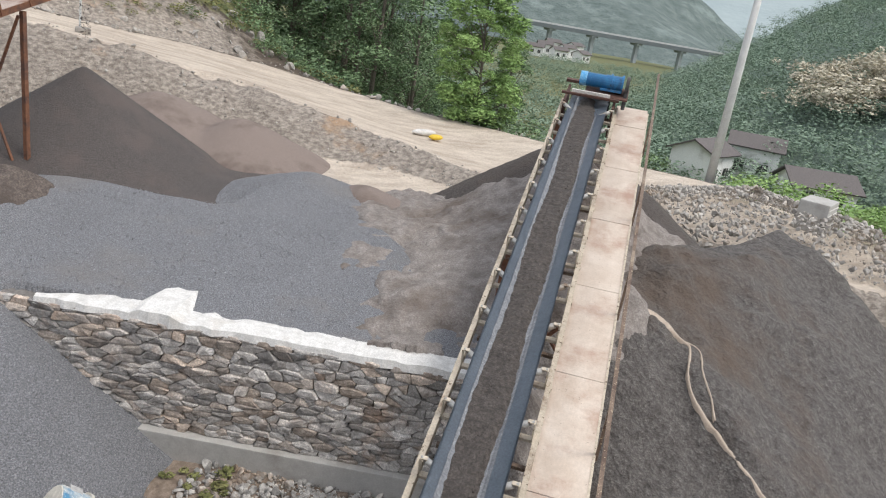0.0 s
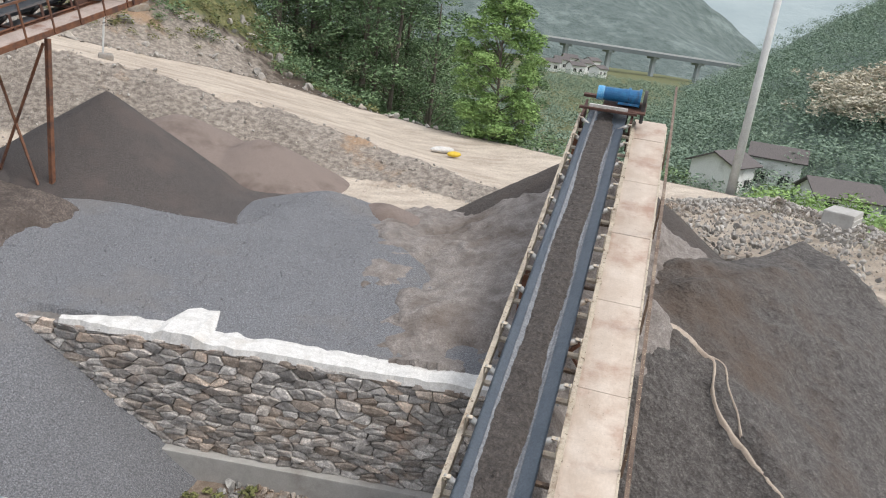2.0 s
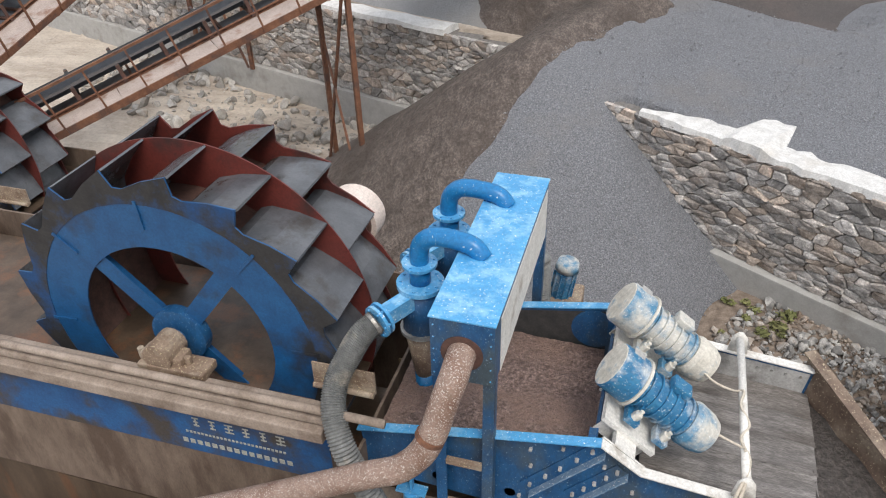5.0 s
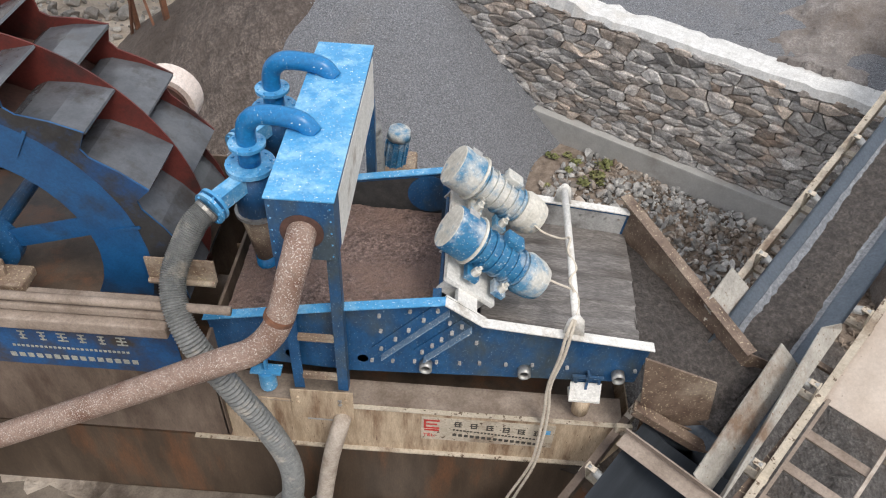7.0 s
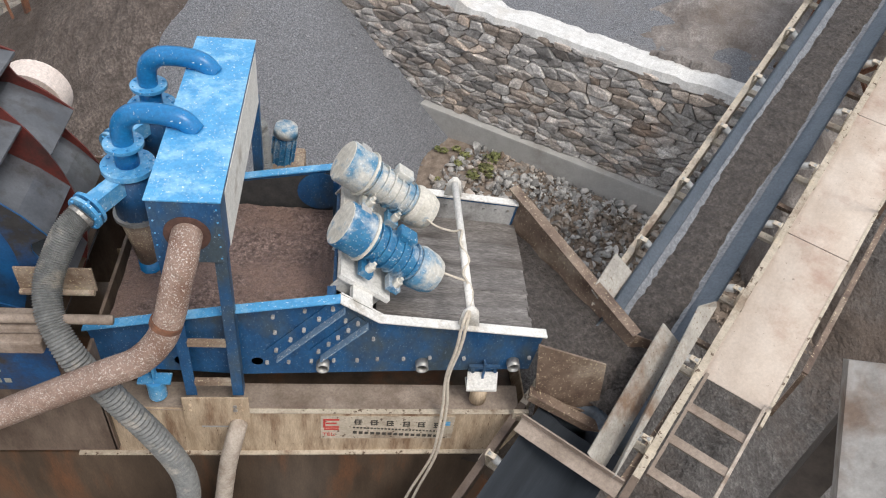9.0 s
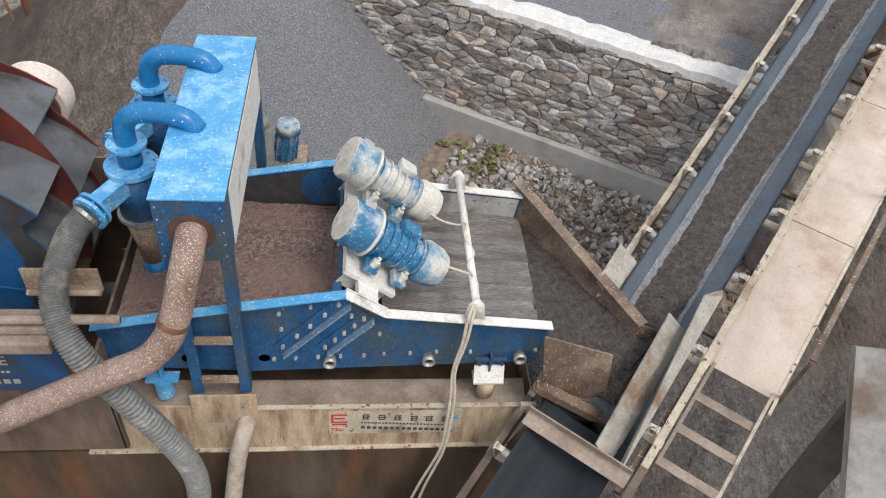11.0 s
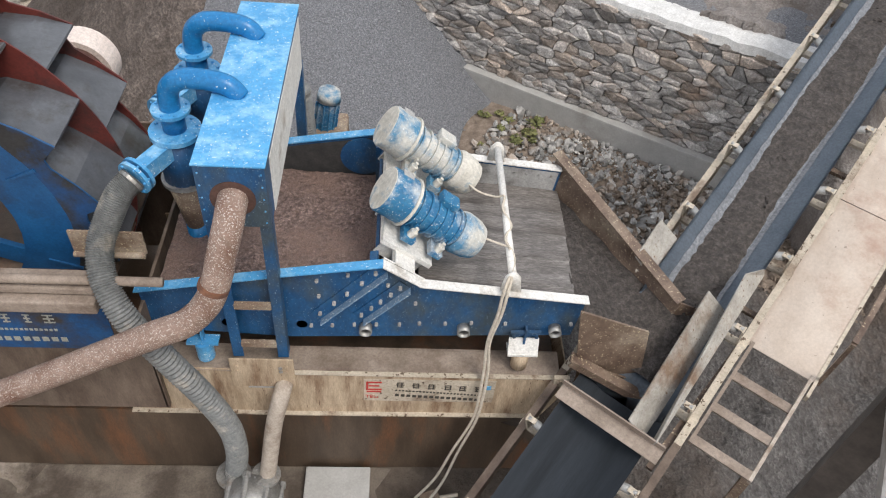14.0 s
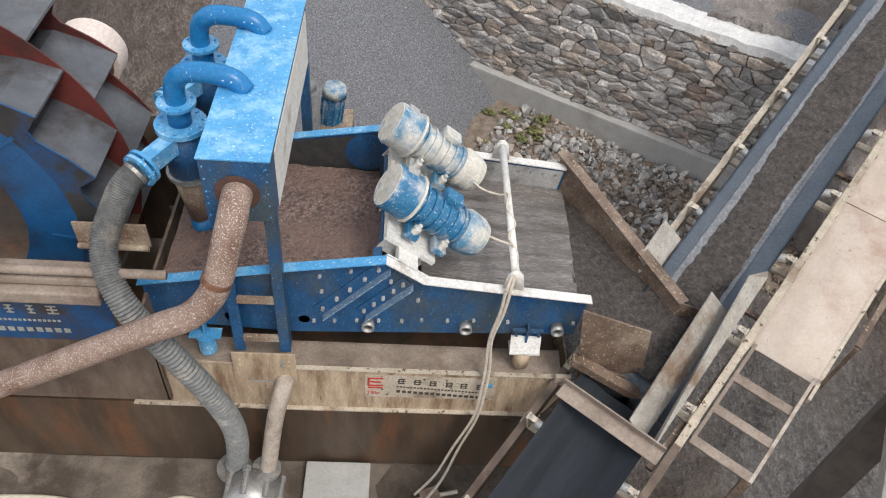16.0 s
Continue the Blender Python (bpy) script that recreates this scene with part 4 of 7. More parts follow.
def belt_skirts(root):
    """Guide plates beside the loading point, and the steps below the walkway."""
    bm = bm_new()
    plate(bm, [(-0.58, -1.40, 0.27), (-0.60, 0.04, 0.27), (-0.80, 0.02, 0.50), (-0.74, -1.40, 0.54)], 0.012)
    part("inner_skirt", bm, SKIRT, root, "scuffed muddy steel guide plate")
    bm = bm_new()
    plate(bm, [(-0.50, -1.42, 0.30), (-0.50, 0.55, 0.30), (-0.52, 0.52, 0.44), (-0.62, 0.34, 0.52), (-0.47, -1.42, 0.50)], 0.012)
    part("outer_skirt", bm, SKIRT, root, "scuffed muddy steel guide plate")
    bm = bm_new()
    plate(bm, [(-1.33, -0.05, 0.30), (-1.33, 0.45, 0.30), (-1.52, 0.43, 0.50), (-1.50, -0.05, 0.50)], 0.012)
    plate(bm, [(-1.33, 0.45, 0.30), (-1.16, 0.40, 0.22), (-1.16, -0.05, 0.22), (-1.33, -0.05, 0.30)], 0.012)
    part("left_skirt", bm, SKIRT, root, "scuffed muddy steel guide plate")
    bm = bm_new()
    bar(bm, (-1.36, -1.48, 0.40), (-0.38, -1.48, 0.40), 0.14, 0.014)
    bar(bm, (-1.36, -1.41, 0.44), (-0.38, -1.41, 0.44), 0.014, 0.12)
    part("cross_angle", bm, MUD_PINK, root, "muddy angle iron across the belt")
    bm = bm_new()
    bar(bm, (-0.42, -1.5, 0.0), (-0.33, 0.1, 0.0), 0.06, 0.07)
    part("side_channel", bm, CHUTE_RUST, root)
    for x in (-0.26, 0.30):
        bm = bm_new()
        bar(bm, (x, 0.05, -0.02), (x, -1.08, -0.06), 0.03, 0.09)
        part("ladder_rail", bm, MUD_PINK if x < 0 else PIPE_MUD, root)
    for k in range(3):
        bm = bm_new()
        bar(bm, (-0.26, -0.32 - 0.36 * k, -0.03), (0.30, -0.32 - 0.36 * k, -0.03), 0.085, 0.03)
        part("ladder_rung", bm, MUD_PINK, root)
    for x in (-1.4, 0.28):
        bm = bm_new()
        bar(bm, (x, -1.0, -0.1), (x, -1.3, -1.9), 0.08, 0.08, (0, 1, 0.3))
        part("leg", bm, RUST_PALE, root)
    # head frame
    bm = bm_new()
    for x in (-1.42, -0.40):
        box(bm, (x, 12.05, 0.12), (0.05, 0.9, 0.36))
        box(bm, (x, 11.7, -0.1), (0.06, 0.06, 0.6))
    box(bm, (-0.91, 12.45, 0.42), (1.2, 0.10, 0.06))
    box(bm, (-0.91, 11.75, 0.42), (1.2, 0.06, 0.05))
    box(bm, (-0.60, 12.1, 0.43), (0.9, 0.6, 0.03))
    part("head_frame", bm, RUST_DARK, root, "dark head frame")
    bm = bm_new()
    box(bm, (-0.91, 11.78, 0.46), (0.80, 0.03, 0.10))
    part("head_plate", bm, WHITE_PAINT, root)


belt_skirts(main_conveyor)
head = main_conveyor.matrix_basis @ Vector((-0.62, 12.10, 0.46))
gear_motor("gear_motor", head, 49.6 - 90, "blue gear motor on the conveyor's head frame")
left_conveyor = conveyor("belt_conveyor", (-6.45, 13.5, 4.06), 45.6, 17.0, -7.2, 11.6, -6.2, "rusty belt conveyor with pink-grey walkway above the grit heap", BELT_WET, DECK_OLD, RUST, RUST, 0.80, 0.78, (-6.5, 11.5, 0.03, 1, DARK_GRAVEL, 1.0),
                         [(0.15, -0.4, 0.2), (8.35, 2.4, 0.2)], "dark")
far_conveyor = conveyor("belt_conveyor", (-11.2, 22.4, 6.60), 86.0, 15.5, -13.5, 5.4, -13.0, "rusty belt conveyor on trestles beyond the wall", BELT_WET, DECK_OLD, RUST, RUST, 0.80, 0.78, (-13.2, 5.3, 0.03, 1, DARK_GRAVEL, 1.0),
                        [(0.2, 2.4, 0.2), (-4.6, 0.3, 0.2)], "dark")

head = left_conveyor.matrix_basis @ Vector((-0.75, 10.8, 0.42))
gear_motor("gear_motor", head, 45.6 - 90, "blue gear motor at the rusty conveyor's head")
bm = bm_new()
for x in (-1.42, -0.40):
    box(bm, (x, 10.9, 0.16), (0.06, 1.5, 0.40))
box(bm, (-0.91, 10.8, 0.39), (1.1, 0.5, 0.05))
for x in (-1.42, 0.40):
    for y in (11.2, 12.0):
        bar(bm, (x, y, -0.05), (x, y, 0.95), 0.045, 0.045, (0, 1, 0))
    bar(bm, (x, 11.2, 0.95), (x, 12.0, 0.95), 0.045, 0.045)
bar(bm, (-1.42, 12.0, 0.95), (0.40, 12.0, 0.95), 0.045, 0.045)
part("head_frame", bm, RUST_DARK, left_conveyor, "dark head frame with guard rail")


# ---- washing machine ----
def wpart(name, bm, material, root, label="", smooth=False):
    """A part whose mesh is given in the place's own axes."""
    bmesh.ops.transform(bm, matrix=root.matrix_basis.inverted(), verts=bm.verts[:])
    return part(name, bm, material, root, label, smooth)


def sub(name, bm, material, root, parent, label="", smooth=False):
    """A sub-part, likewise, under a part that sits at its thing's origin."""
    bmesh.ops.transform(bm, matrix=root.matrix_basis.inverted(), verts=bm.verts[:])
    return part(name, bm, material, parent, label, smooth)


def bolt(bm, p, r=0.016, h=0.016, axis=(0, -1, 0)):
    p = Vector(p)
    return rod(bm, p, p + Vector(axis) * h, r, 6)


def flange(bm, p, axis, r, t, bolts=8, br=0.012):
    p, axis = Vector(p), Vector(axis).normalized()
    rod(bm, p - axis * t / 2, p + axis * t / 2, r, 24)
    s = axis.cross(Vector((0.3, 0.9, 0.2))).normalized()
    u = axis.cross(s)
    for k in range(bolts):
        a = 2 * math.pi * k / bolts
        q = p + (r * 0.82) * (math.cos(a) * s + math.sin(a) * u)
        rod(bm, q - axis * (t / 2 + 0.014), q + axis * (t / 2 + 0.014), br, 6)
    return bm


NEAR, FAR = 4.46, 6.28
TOP = [(-2.25, 2.69), (-0.92, 2.96), (-0.04, 3.12), (0.31, 2.87), (1.88, 2.70)]


def dewatering_screen():
    root = thing("dewatering_screen", (0, 5.4, 1.9), "blue vibrating dewatering screen splashed with sand", "screen")
    outline = TOP + [(1.82, 2.13), (-0.94, 2.0), (-2.2, 2.1)]
    for y, s in ((NEAR, -1), (FAR, 1)):
        plate_ob = wpart("side_plate", prism(bm_new(), outline, y, y + 0.014), BLUE, root, "blue steel side plate with bolt rows")
        # top flange: blue to the kink, whitened beyond
        for k in range(4):
            a, b = TOP[k], TOP[k + 1]
            bm = bm_new()
            bar(bm, (a[0], y + s * 0.03, a[1] + 0.006), (b[0], y + s * 0.03, b[1] + 0.006), 0.10, 0.014)
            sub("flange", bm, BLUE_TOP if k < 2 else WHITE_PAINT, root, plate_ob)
        if s < 0:
            for x0, z0, x1, z1 in ((-0.61, 2.30, 0.0, 3.0), (-0.21, 2.31, 0.21, 2.79)):
                bm = bm_new()
                bar(bm, (x0, y - 0.045, z0), (x1, y - 0.045, z1), 0.014, 0.09, (0, 1, 0))
                sub("rib", bm, BLUE_DUST, root, plate_ob)
                bm = bm_new()
                bar(bm, (x0 - 0.05, y - 0.008, z0 + 0.045), (x1 - 0.05, y - 0.008, z1 + 0.045), 0.13, 0.014, (0, 1, 0))
                sub("rib_leg", bm, BLUE, root, plate_ob)
                for t in (0.08, 0.3, 0.5, 0.72, 0.92):
                    sub("rib_bolt", bolt(bm_new(), (x0 - 0.055 + (x1 - x0) * t, y - 0.014, z0 + 0.05 + (z1 - z0) * t), 0.019, 0.035), PALE_STEEL, root, plate_ob)
            for x, z in ((-0.19, 2.20), (0.75, 2.22), (1.64, 2.25)):
                bm = bm_new()
                bmesh.ops.create_cone(bm, cap_ends=False, segments=20, radius1=0.062, radius2=0.062, depth=0.10, matrix=Matrix.Translation((x, y - 0.04, z)) @ Matrix.Rotation(radians(90), 4, "X"))
                bmesh.ops.solidify(bm, geom=bm.faces[:], thickness=0.012)
                sub("tube_end", bm, STEEL, root, plate_ob, "", True)
                # Near-black disc paints the unlit depth of the open tube.
                bm = bm_new()
                rod(bm, (x, y - 0.012, z), (x, y - 0.003, z), 0.055, 20)
                sub("tube_bore", bm, DARK, root, plate_ob)
            for x, z in ((-0.71, 2.2), (-0.51, 2.21), (-0.3, 2.23), (-0.09, 2.24), (0.13, 2.25), (0.32, 2.27), (0.57, 2.28), (0.82, 2.3), (-0.63, 2.85), (-0.62, 2.64), (-0.35, 2.94), (0.01, 2.82), (0.27, 2.57), (1.15, 2.3), (1.79, 2.32)):
                sub("bolt", bolt(bm_new(), (x, y, z), 0.018, 0.03), PALE_STEEL, root, plate_ob)
        else:
            bm = bm_new()
            rod(bm, (-0.30, y - 0.004, 2.80), (-0.30, y - 0.018, 2.80), 0.24, 28)
            sub("cover_disc", bm, BLUE, root, plate_ob, "round blue cover plate")
            for k in range(9):
                sub("bolt", bolt(bm_new(), (0.65 + k * 0.14, y, 2.70 - 0.01 * k), 0.015, 0.018), STEEL, root, plate_ob)
    wpart("wet_lining", prism(bm_new(), [(-2.2, 2.2), (-2.2, 2.66), (-0.92, 2.92), (-0.13, 3.06), (-0.13, 2.2)], FAR - 0.007, FAR - 0.002), DARK_STEEL, root, "wet dark lining of the side plate")
    wpart("muddy_lining", prism(bm_new(), [(0.34, 2.2), (0.36, 2.83), (1.85, 2.67), (1.80, 2.2)], FAR - 0.007, FAR - 0.002), PALE_STEEL, root, "pale dusty lining of the side plate")
    # end of the side plate and its spring seat
    bm = bm_new()
    box(bm, (1.36, NEAR - 0.05, 2.22), (0.30, 0.03, 0.03))
    box(bm, (1.36, NEAR - 0.04, 2.10), (0.022, 0.07, 0.36))
    box(bm, (1.36, NEAR - 0.012, 2.02), (0.28, 0.018, 0.24))
    for x in (1.25, 1.47):
        bolt(bm, (x, NEAR - 0.05, 2.17), 0.018, 0.03)
    wpart("spring_bracket", bm, BLUE, root, "blue bracket over the rubber spring")
    bm = bm_new()
    box(bm, (1.36, NEAR - 0.06, 1.95), (0.30, 0.16, 0.025))
    plate(bm, [(1.21, NEAR - 0.04, 2.12), (1.51, NEAR - 0.04, 2.12), (1.51, NEAR - 0.13, 1.96), (1.21, NEAR - 0.13, 1.96)], 0.012)
    wpart("spring_seat", bm, WHITE_PAINT, root, "dusty pale spring seat")
    bm = bm_new()
    rod(bm, (1.36, NEAR - 0.06, 1.70), (1.36, NEAR - 0.06, 1.92), 0.085, 16)
    wpart("spring", bm, MUD_CREAM, root, "mud-caked rubber spring", True)
    bm = bm_new()
    box(bm, (-1.75, NEAR - 0.05, 1.98), (0.30, 0.12, 0.025))
    box(bm, (-1.75, NEAR - 0.04, 2.12), (0.022, 0.07, 0.30))
    rod(bm, (-1.75, NEAR - 0.06, 1.74), (-1.75, NEAR - 0.06, 1.97), 0.085, 16)
    wpart("spring_bracket", bm, BLUE_TOP, root)
    # cross wall under the motors and the sloping motor bridge
    bm = bm_new()
    box(bm, (-0.10, 5.38, 2.72), (0.03, 1.80, 0.55))
    box(bm, (-0.13, NEAR + 0.10, 2.75), (0.06, 0.16, 0.62))
    box(bm, (-0.13, FAR - 0.10, 2.75), (0.06, 0.16, 0.62))
    wpart("cross_wall", bm, BLUE, root)
    bridge = Matrix.Translation((0.16, 5.38, 3.0)) @ Matrix.Rotation(radians(36), 4, "Y")
    for y in (-0.42, 0.40):
        wpart("motor_seat", box(bm_new(), (0, y, 0.01), (0.56, 0.60, 0.05), bridge), WHITE_PAINT, root, "sloping white motor seat")
    wpart("bridge_beam", box(bm_new(), (0, 0, -0.03), (0.22, 1.78, 0.05), bridge), WHITE_PAINT, root)
    for y in (-0.88, -0.66, -0.18, 0.16, 0.64, 0.88):
        wpart("gusset", box(bm_new(), (0, y, -0.10), (0.46, 0.02, 0.18), bridge), WHITE_PAINT, root)
    # screen deck: five mats along the flow, each with a low ridge at its edge
    wide = (FAR - NEAR - 0.03) / 5
    for k in range(5):
        bm = bm_new()
        n = 30
        rng = random.Random(20 + k)
        rows = []
        for j in range(n + 1):
            x = 0.30 + 1.56 * j / n + (rng.uniform(-0.03, 0.03) if j == n else 0)
            fall = 2.53 - 0.075 * (x - 0.3) - 0.06 * max(0, x - 1.6)
            prof = ((0.0, 0.016), (0.03, 0.012), (0.07, -0.004), (wide * 0.5, 0.002), (wide - 0.05, 0.0), (wide, 0.016))
            rows.append([bm.verts.new((x, NEAR + 0.017 + k * wide + y, fall + z + rng.uniform(-0.004, 0.004))) for y, z in prof])
        for p, q in zip(rows, rows[1:]):
            for i in range(5):
                bm.faces.new((p[i], q[i], q[i + 1], p[i + 1]))
        wpart("deck_mat", bm, WASHED_SAND, root, "", True)
    bm = bm_new()
    box(bm, (0, 5.38, 2.16), (3.6, 1.80, 0.06))
    for x in (-1.5, -0.8, -0.19, 0.75, 1.64):
        rod(bm, (x, NEAR, 2.2), (x, FAR, 2.2), 0.055, 12)
    wpart("deck_frame", bm, DARK_STEEL, root)
    # tie bar with eyes
    bm = bm_new()
    rod(bm, (1.13, NEAR - 0.01, 2.97), (1.13, FAR + 0.02, 2.97), 0.038, 16)
    for y in (NEAR - 0.01, FAR + 0.02):
        prism(bm, [(1.03, 2.78), (1.23, 2.78), (1.20, 2.98), (1.15, 3.04), (1.11, 3.04), (1.06, 2.98)], y - 0.012, y + 0.012)
    wpart("tie_bar", bm, WHITE_PAINT, root, "white tie bar across the deck", True)
    return root


def vibration_motor(centre, tone, bell, label):
    """A drum-shaped motor on feet, its axis sloping with the bridge: a wide cover above, a finned body, a bell below."""
    root = thing("vibration_motor", centre, label, "motor", "vibration motors")
    root.matrix_basis = Matrix.Translation(centre) @ Matrix.Rotation(radians(36), 4, "Y") @ Matrix.Scale(1.12, 4)
    ax = 0.20

    def turned(name, outline, material, parent, text=""):
        """A round part from (along, radius) pairs."""
        bm = bm_new()
        rings = [[bm.verts.new((x, r * math.cos(2 * math.pi * k / 32), ax + r * math.sin(2 * math.pi * k / 32))) for k in range(32)] for x, r in outline]
        for a, b in zip(rings, rings[1:]):
            for k in range(32):
                bm.faces.new((a[k], b[k], b[(k + 1) % 32], a[(k + 1) % 32]))
        bm.faces.new(rings[0])
        bm.faces.new(rings[-1][::-1])
        bmesh.ops.recalc_face_normals(bm, faces=bm.faces[:])
        return part(name, bm, material, parent, text)

    turned("housing", [(-0.27, 0.15), (0.24, 0.15)], tone, root, "motor housing")
    for k in range(6):
        turned("rib", [(-0.215 + k * 0.078, 0.172), (-0.200 + k * 0.078, 0.172)], tone, root)
    cap = turned("end_cap", [(-0.27, 0.196), (-0.49, 0.196), (-0.503, 0.190), (-0.508, 0.180)], tone, root, "wide round end cover")
    turned("cap_dust", [(-0.507, 0.186), (-0.512, 0.182)], MOTOR_CREAM, cap, "cream dust on the cover")
    turned("clamp_ring", [(-0.285, 0.212), (-0.262, 0.212)], MOTOR_CREAM, cap)
    bm = bm_new()
    box(bm, (-0.40, 0.055, ax + 0.189), (0.10, 0.09, 0.008))
    part("name_plate", bm, PALE_STEEL, cap, "pale blank name plate")
    turned("bell", [(0.22, 0.168), (0.27, 0.19), (0.40, 0.178), (0.46, 0.155), (0.475, 0.12)], bell, root, "dusty tapered end bell")
    for x in (-0.14, 0.14):
        for sd in (-1, 1):
            bm = bm_new()
            box(bm, (x, sd * 0.165, 0.045), (0.12, 0.15, 0.06), bevel=0.008)
            prism(bm, [(x - 0.015, 0.06), (x + 0.015, 0.06), (x + 0.015, 0.18), (x - 0.015, 0.18)], sd * 0.09, sd * 0.17)
            foot = part("foot", bm, tone, root)
            bm = bm_new()
            rod(bm, (x, sd * 0.20, 0.07), (x, sd * 0.20, 0.135), 0.036, 6)
            rod(bm, (x, sd * 0.20, 0.135), (x, sd * 0.20, 0.17), 0.018, 8)
            part("foot_bolt", bm, MOTOR_CREAM, foot, "large hexagon foot bolt")
    bm = bm_new()
    box(bm, (0.02, 0.05, ax + 0.185), (0.17, 0.13, 0.07), bevel=0.014)
    part("terminal_box", bm, tone, root)
    return root


def cyclone(x, y, label):
    root = thing("hydrocyclone", (x, y, 2.3), label, "cyclone", "hydrocyclones")
    bm = bm_new()
    rod(bm, (0, 0, 1.02), (0, 0, 1.50), 0.185, 28)
    part("cylinder", bm, BLUE, root, "blue cyclone body", True)
    bm = bm_new()
    rod(bm, (0, 0, 0.38), (0, 0, 0.99), 0.085, 24, 0.18)
    part("cone", bm, RUST_PALE, root, "mud-brown lower cone", True)
    bm = bm_new()
    flange(bm, (0, 0, 1.0), (0, 0, 1), 0.215, 0.035, 8)
    part("lower_flange", bm, STEEL, root)
    bm = bm_new()
    flange(bm, (0, 0, 1.52), (0, 0, 1), 0.225, 0.045, 10, 0.016)
    part("upper_flange", bm, BLUE_TOP, root, "splashed top flange with bolts")
    bm = bm_new()
    rod(bm, (0, 0, 1.54), (0, 0, 1.74), 0.10, 20)
    part("neck", bm, BLUE_PIPE, root, "", True)
    bm = bm_new()
    flange(bm, (0, 0, 1.75), (0, 0, 1), 0.165, 0.03, 8)
    part("neck_flange", bm, BLUE_TOP, root)
    bm = bm_new()
    rod(bm, (0, 0, 0.05), (0, 0, 0.40), 0.095, 20)
    part("spigot", bm, BLUE_PIPE, root, "blue spigot", True)
    bm = bm_new()
    rod(bm, (0, 0, -0.02), (0, 0, 0.05), 0.11, 16)
    part("spigot_lip", bm, RED_MARK, root, "red rubber spigot lip")
    # overflow bend into the manifold
    path = smooth_path([(0, 0, 1.74), (0, 0, 1.86), (0.03, 0, 1.97), (0.12, -0.02, 2.06), (0.24, -0.03, 2.085), (0.42, -0.06, 2.09), (0.54, -0.08, 2.06), (0.62, -0.10, 1.97)], 6)
    part("overflow_bend", sweep(bm_new(), path, 0.088, 18), BLUE_PIPE, root, "bright blue overflow bend", True)
    # feed inlet
    bm = bm_new()
    bar(bm, (-0.05, -0.13, 1.42), (-0.24, -0.42, 1.38), 0.14, 0.16)
    part("inlet", bm, BLUE_TOP, root)
    bm = bm_new()
    flange(bm, (-0.235, -0.41, 1.38), (-0.5, -0.85, -0.12), 0.16, 0.03, 6)
    flange(bm, (-0.26, -0.46, 1.37), (-0.5, -0.85, -0.12), 0.16, 0.03, 6)
    part("inlet_flange", bm, BLUE_TOP, root)
    return root


def manifold():
    root = thing("manifold_box", (-1.2, 5.48, 1.8), "bright blue steel manifold box on legs, splashed white", "manifold")
    x0, x1, y0, y1, z0, z1 = -1.465, -0.935, 4.29, 6.67, 3.66, 4.30
    bm = bm_new()
    box(bm, ((x0 + x1) / 2, (y0 + y1) / 2, (z0 + z1) / 2), (x1 - x0, y1 - y0, z1 - z0 - 0.012), bevel=0.008)
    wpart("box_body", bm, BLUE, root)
    # Lid in a much lighter blue than the box sides.
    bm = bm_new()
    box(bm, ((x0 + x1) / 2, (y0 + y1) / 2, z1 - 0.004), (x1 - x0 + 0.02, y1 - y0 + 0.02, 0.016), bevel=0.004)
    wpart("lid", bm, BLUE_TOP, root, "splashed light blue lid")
    bm = bm_new()
    box(bm, (x1 + 0.004, 5.55, z0 + 0.28), (0.006, 2.1, 0.56))
    wpart("dust_coat", bm, WHITE_PAINT, root, "side plate whitened by dry splashes")
    for y in (y0 + 0.04, y1 - 0.04):
        for x in (x0 + 0.05, x1 - 0.05):
            bm = bm_new()
            box(bm, (x, y, (1.84 + z0) / 2), (0.10, 0.012, z0 - 1.84))
            box(bm, (x + (0.044 if x < -1.2 else -0.044) * -1, y + 0.045, (1.84 + z0) / 2), (0.012, 0.10, z0 - 1.84))
            wpart("leg", bm, BLUE, root)
        for z in (2.05, 2.62):
            bm = bm_new()
            box(bm, ((x0 + x1) / 2, y, z), (x1 - x0 - 0.2, 0.05, 0.06))
            wpart("rung", bm, RUST_PALE, root)
    bm = bm_new()
    box(bm, (-1.2, y0 - 0.002, 1.62), (0.62, 0.016, 0.46))
    for x in (-1.44, -0.96):
        for z in (1.74, 1.66):
            bolt(bm, (x, y0 - 0.01, z), 0.016, 0.016)
    wpart("foot_plate", bm, MUD_CREAM, root, "muddy cream foot plate")
    for k in range(5):
        for x in (x0 + 0.03, x1 - 0.03):
            wpart("rivet", bolt(bm_new(), (x, y0, z0 + 0.06 + k * 0.125), 0.008, 0.006), BLUE_TOP, root)
    bm = bm_new()
    rod(bm, (-1.2, y0 - 0.010, 3.97), (-1.2, y0 - 0.003, 3.97), 0.175, 28)
    wpart("rust_ring", bm, RUST_DARK, root, "rust-stained ring round the pipe")
    return root


def hose(pts, radius, rib, name, label):
    root = thing(name, pts[-1], label, "hose")
    path = smooth_path(pts, 26)
    wpart("tube", sweep(bm_new(), path, radius, 16, rib), HOSE, root, "", False)
    for p, q in ((path[3], path[8]), (path[-9], path[-4])):
        bm = bm_new()
        rod(bm, p, q, radius + 0.012, 16)
        wpart("clamp", bm, STEEL, root, "wire clamp")
    return root


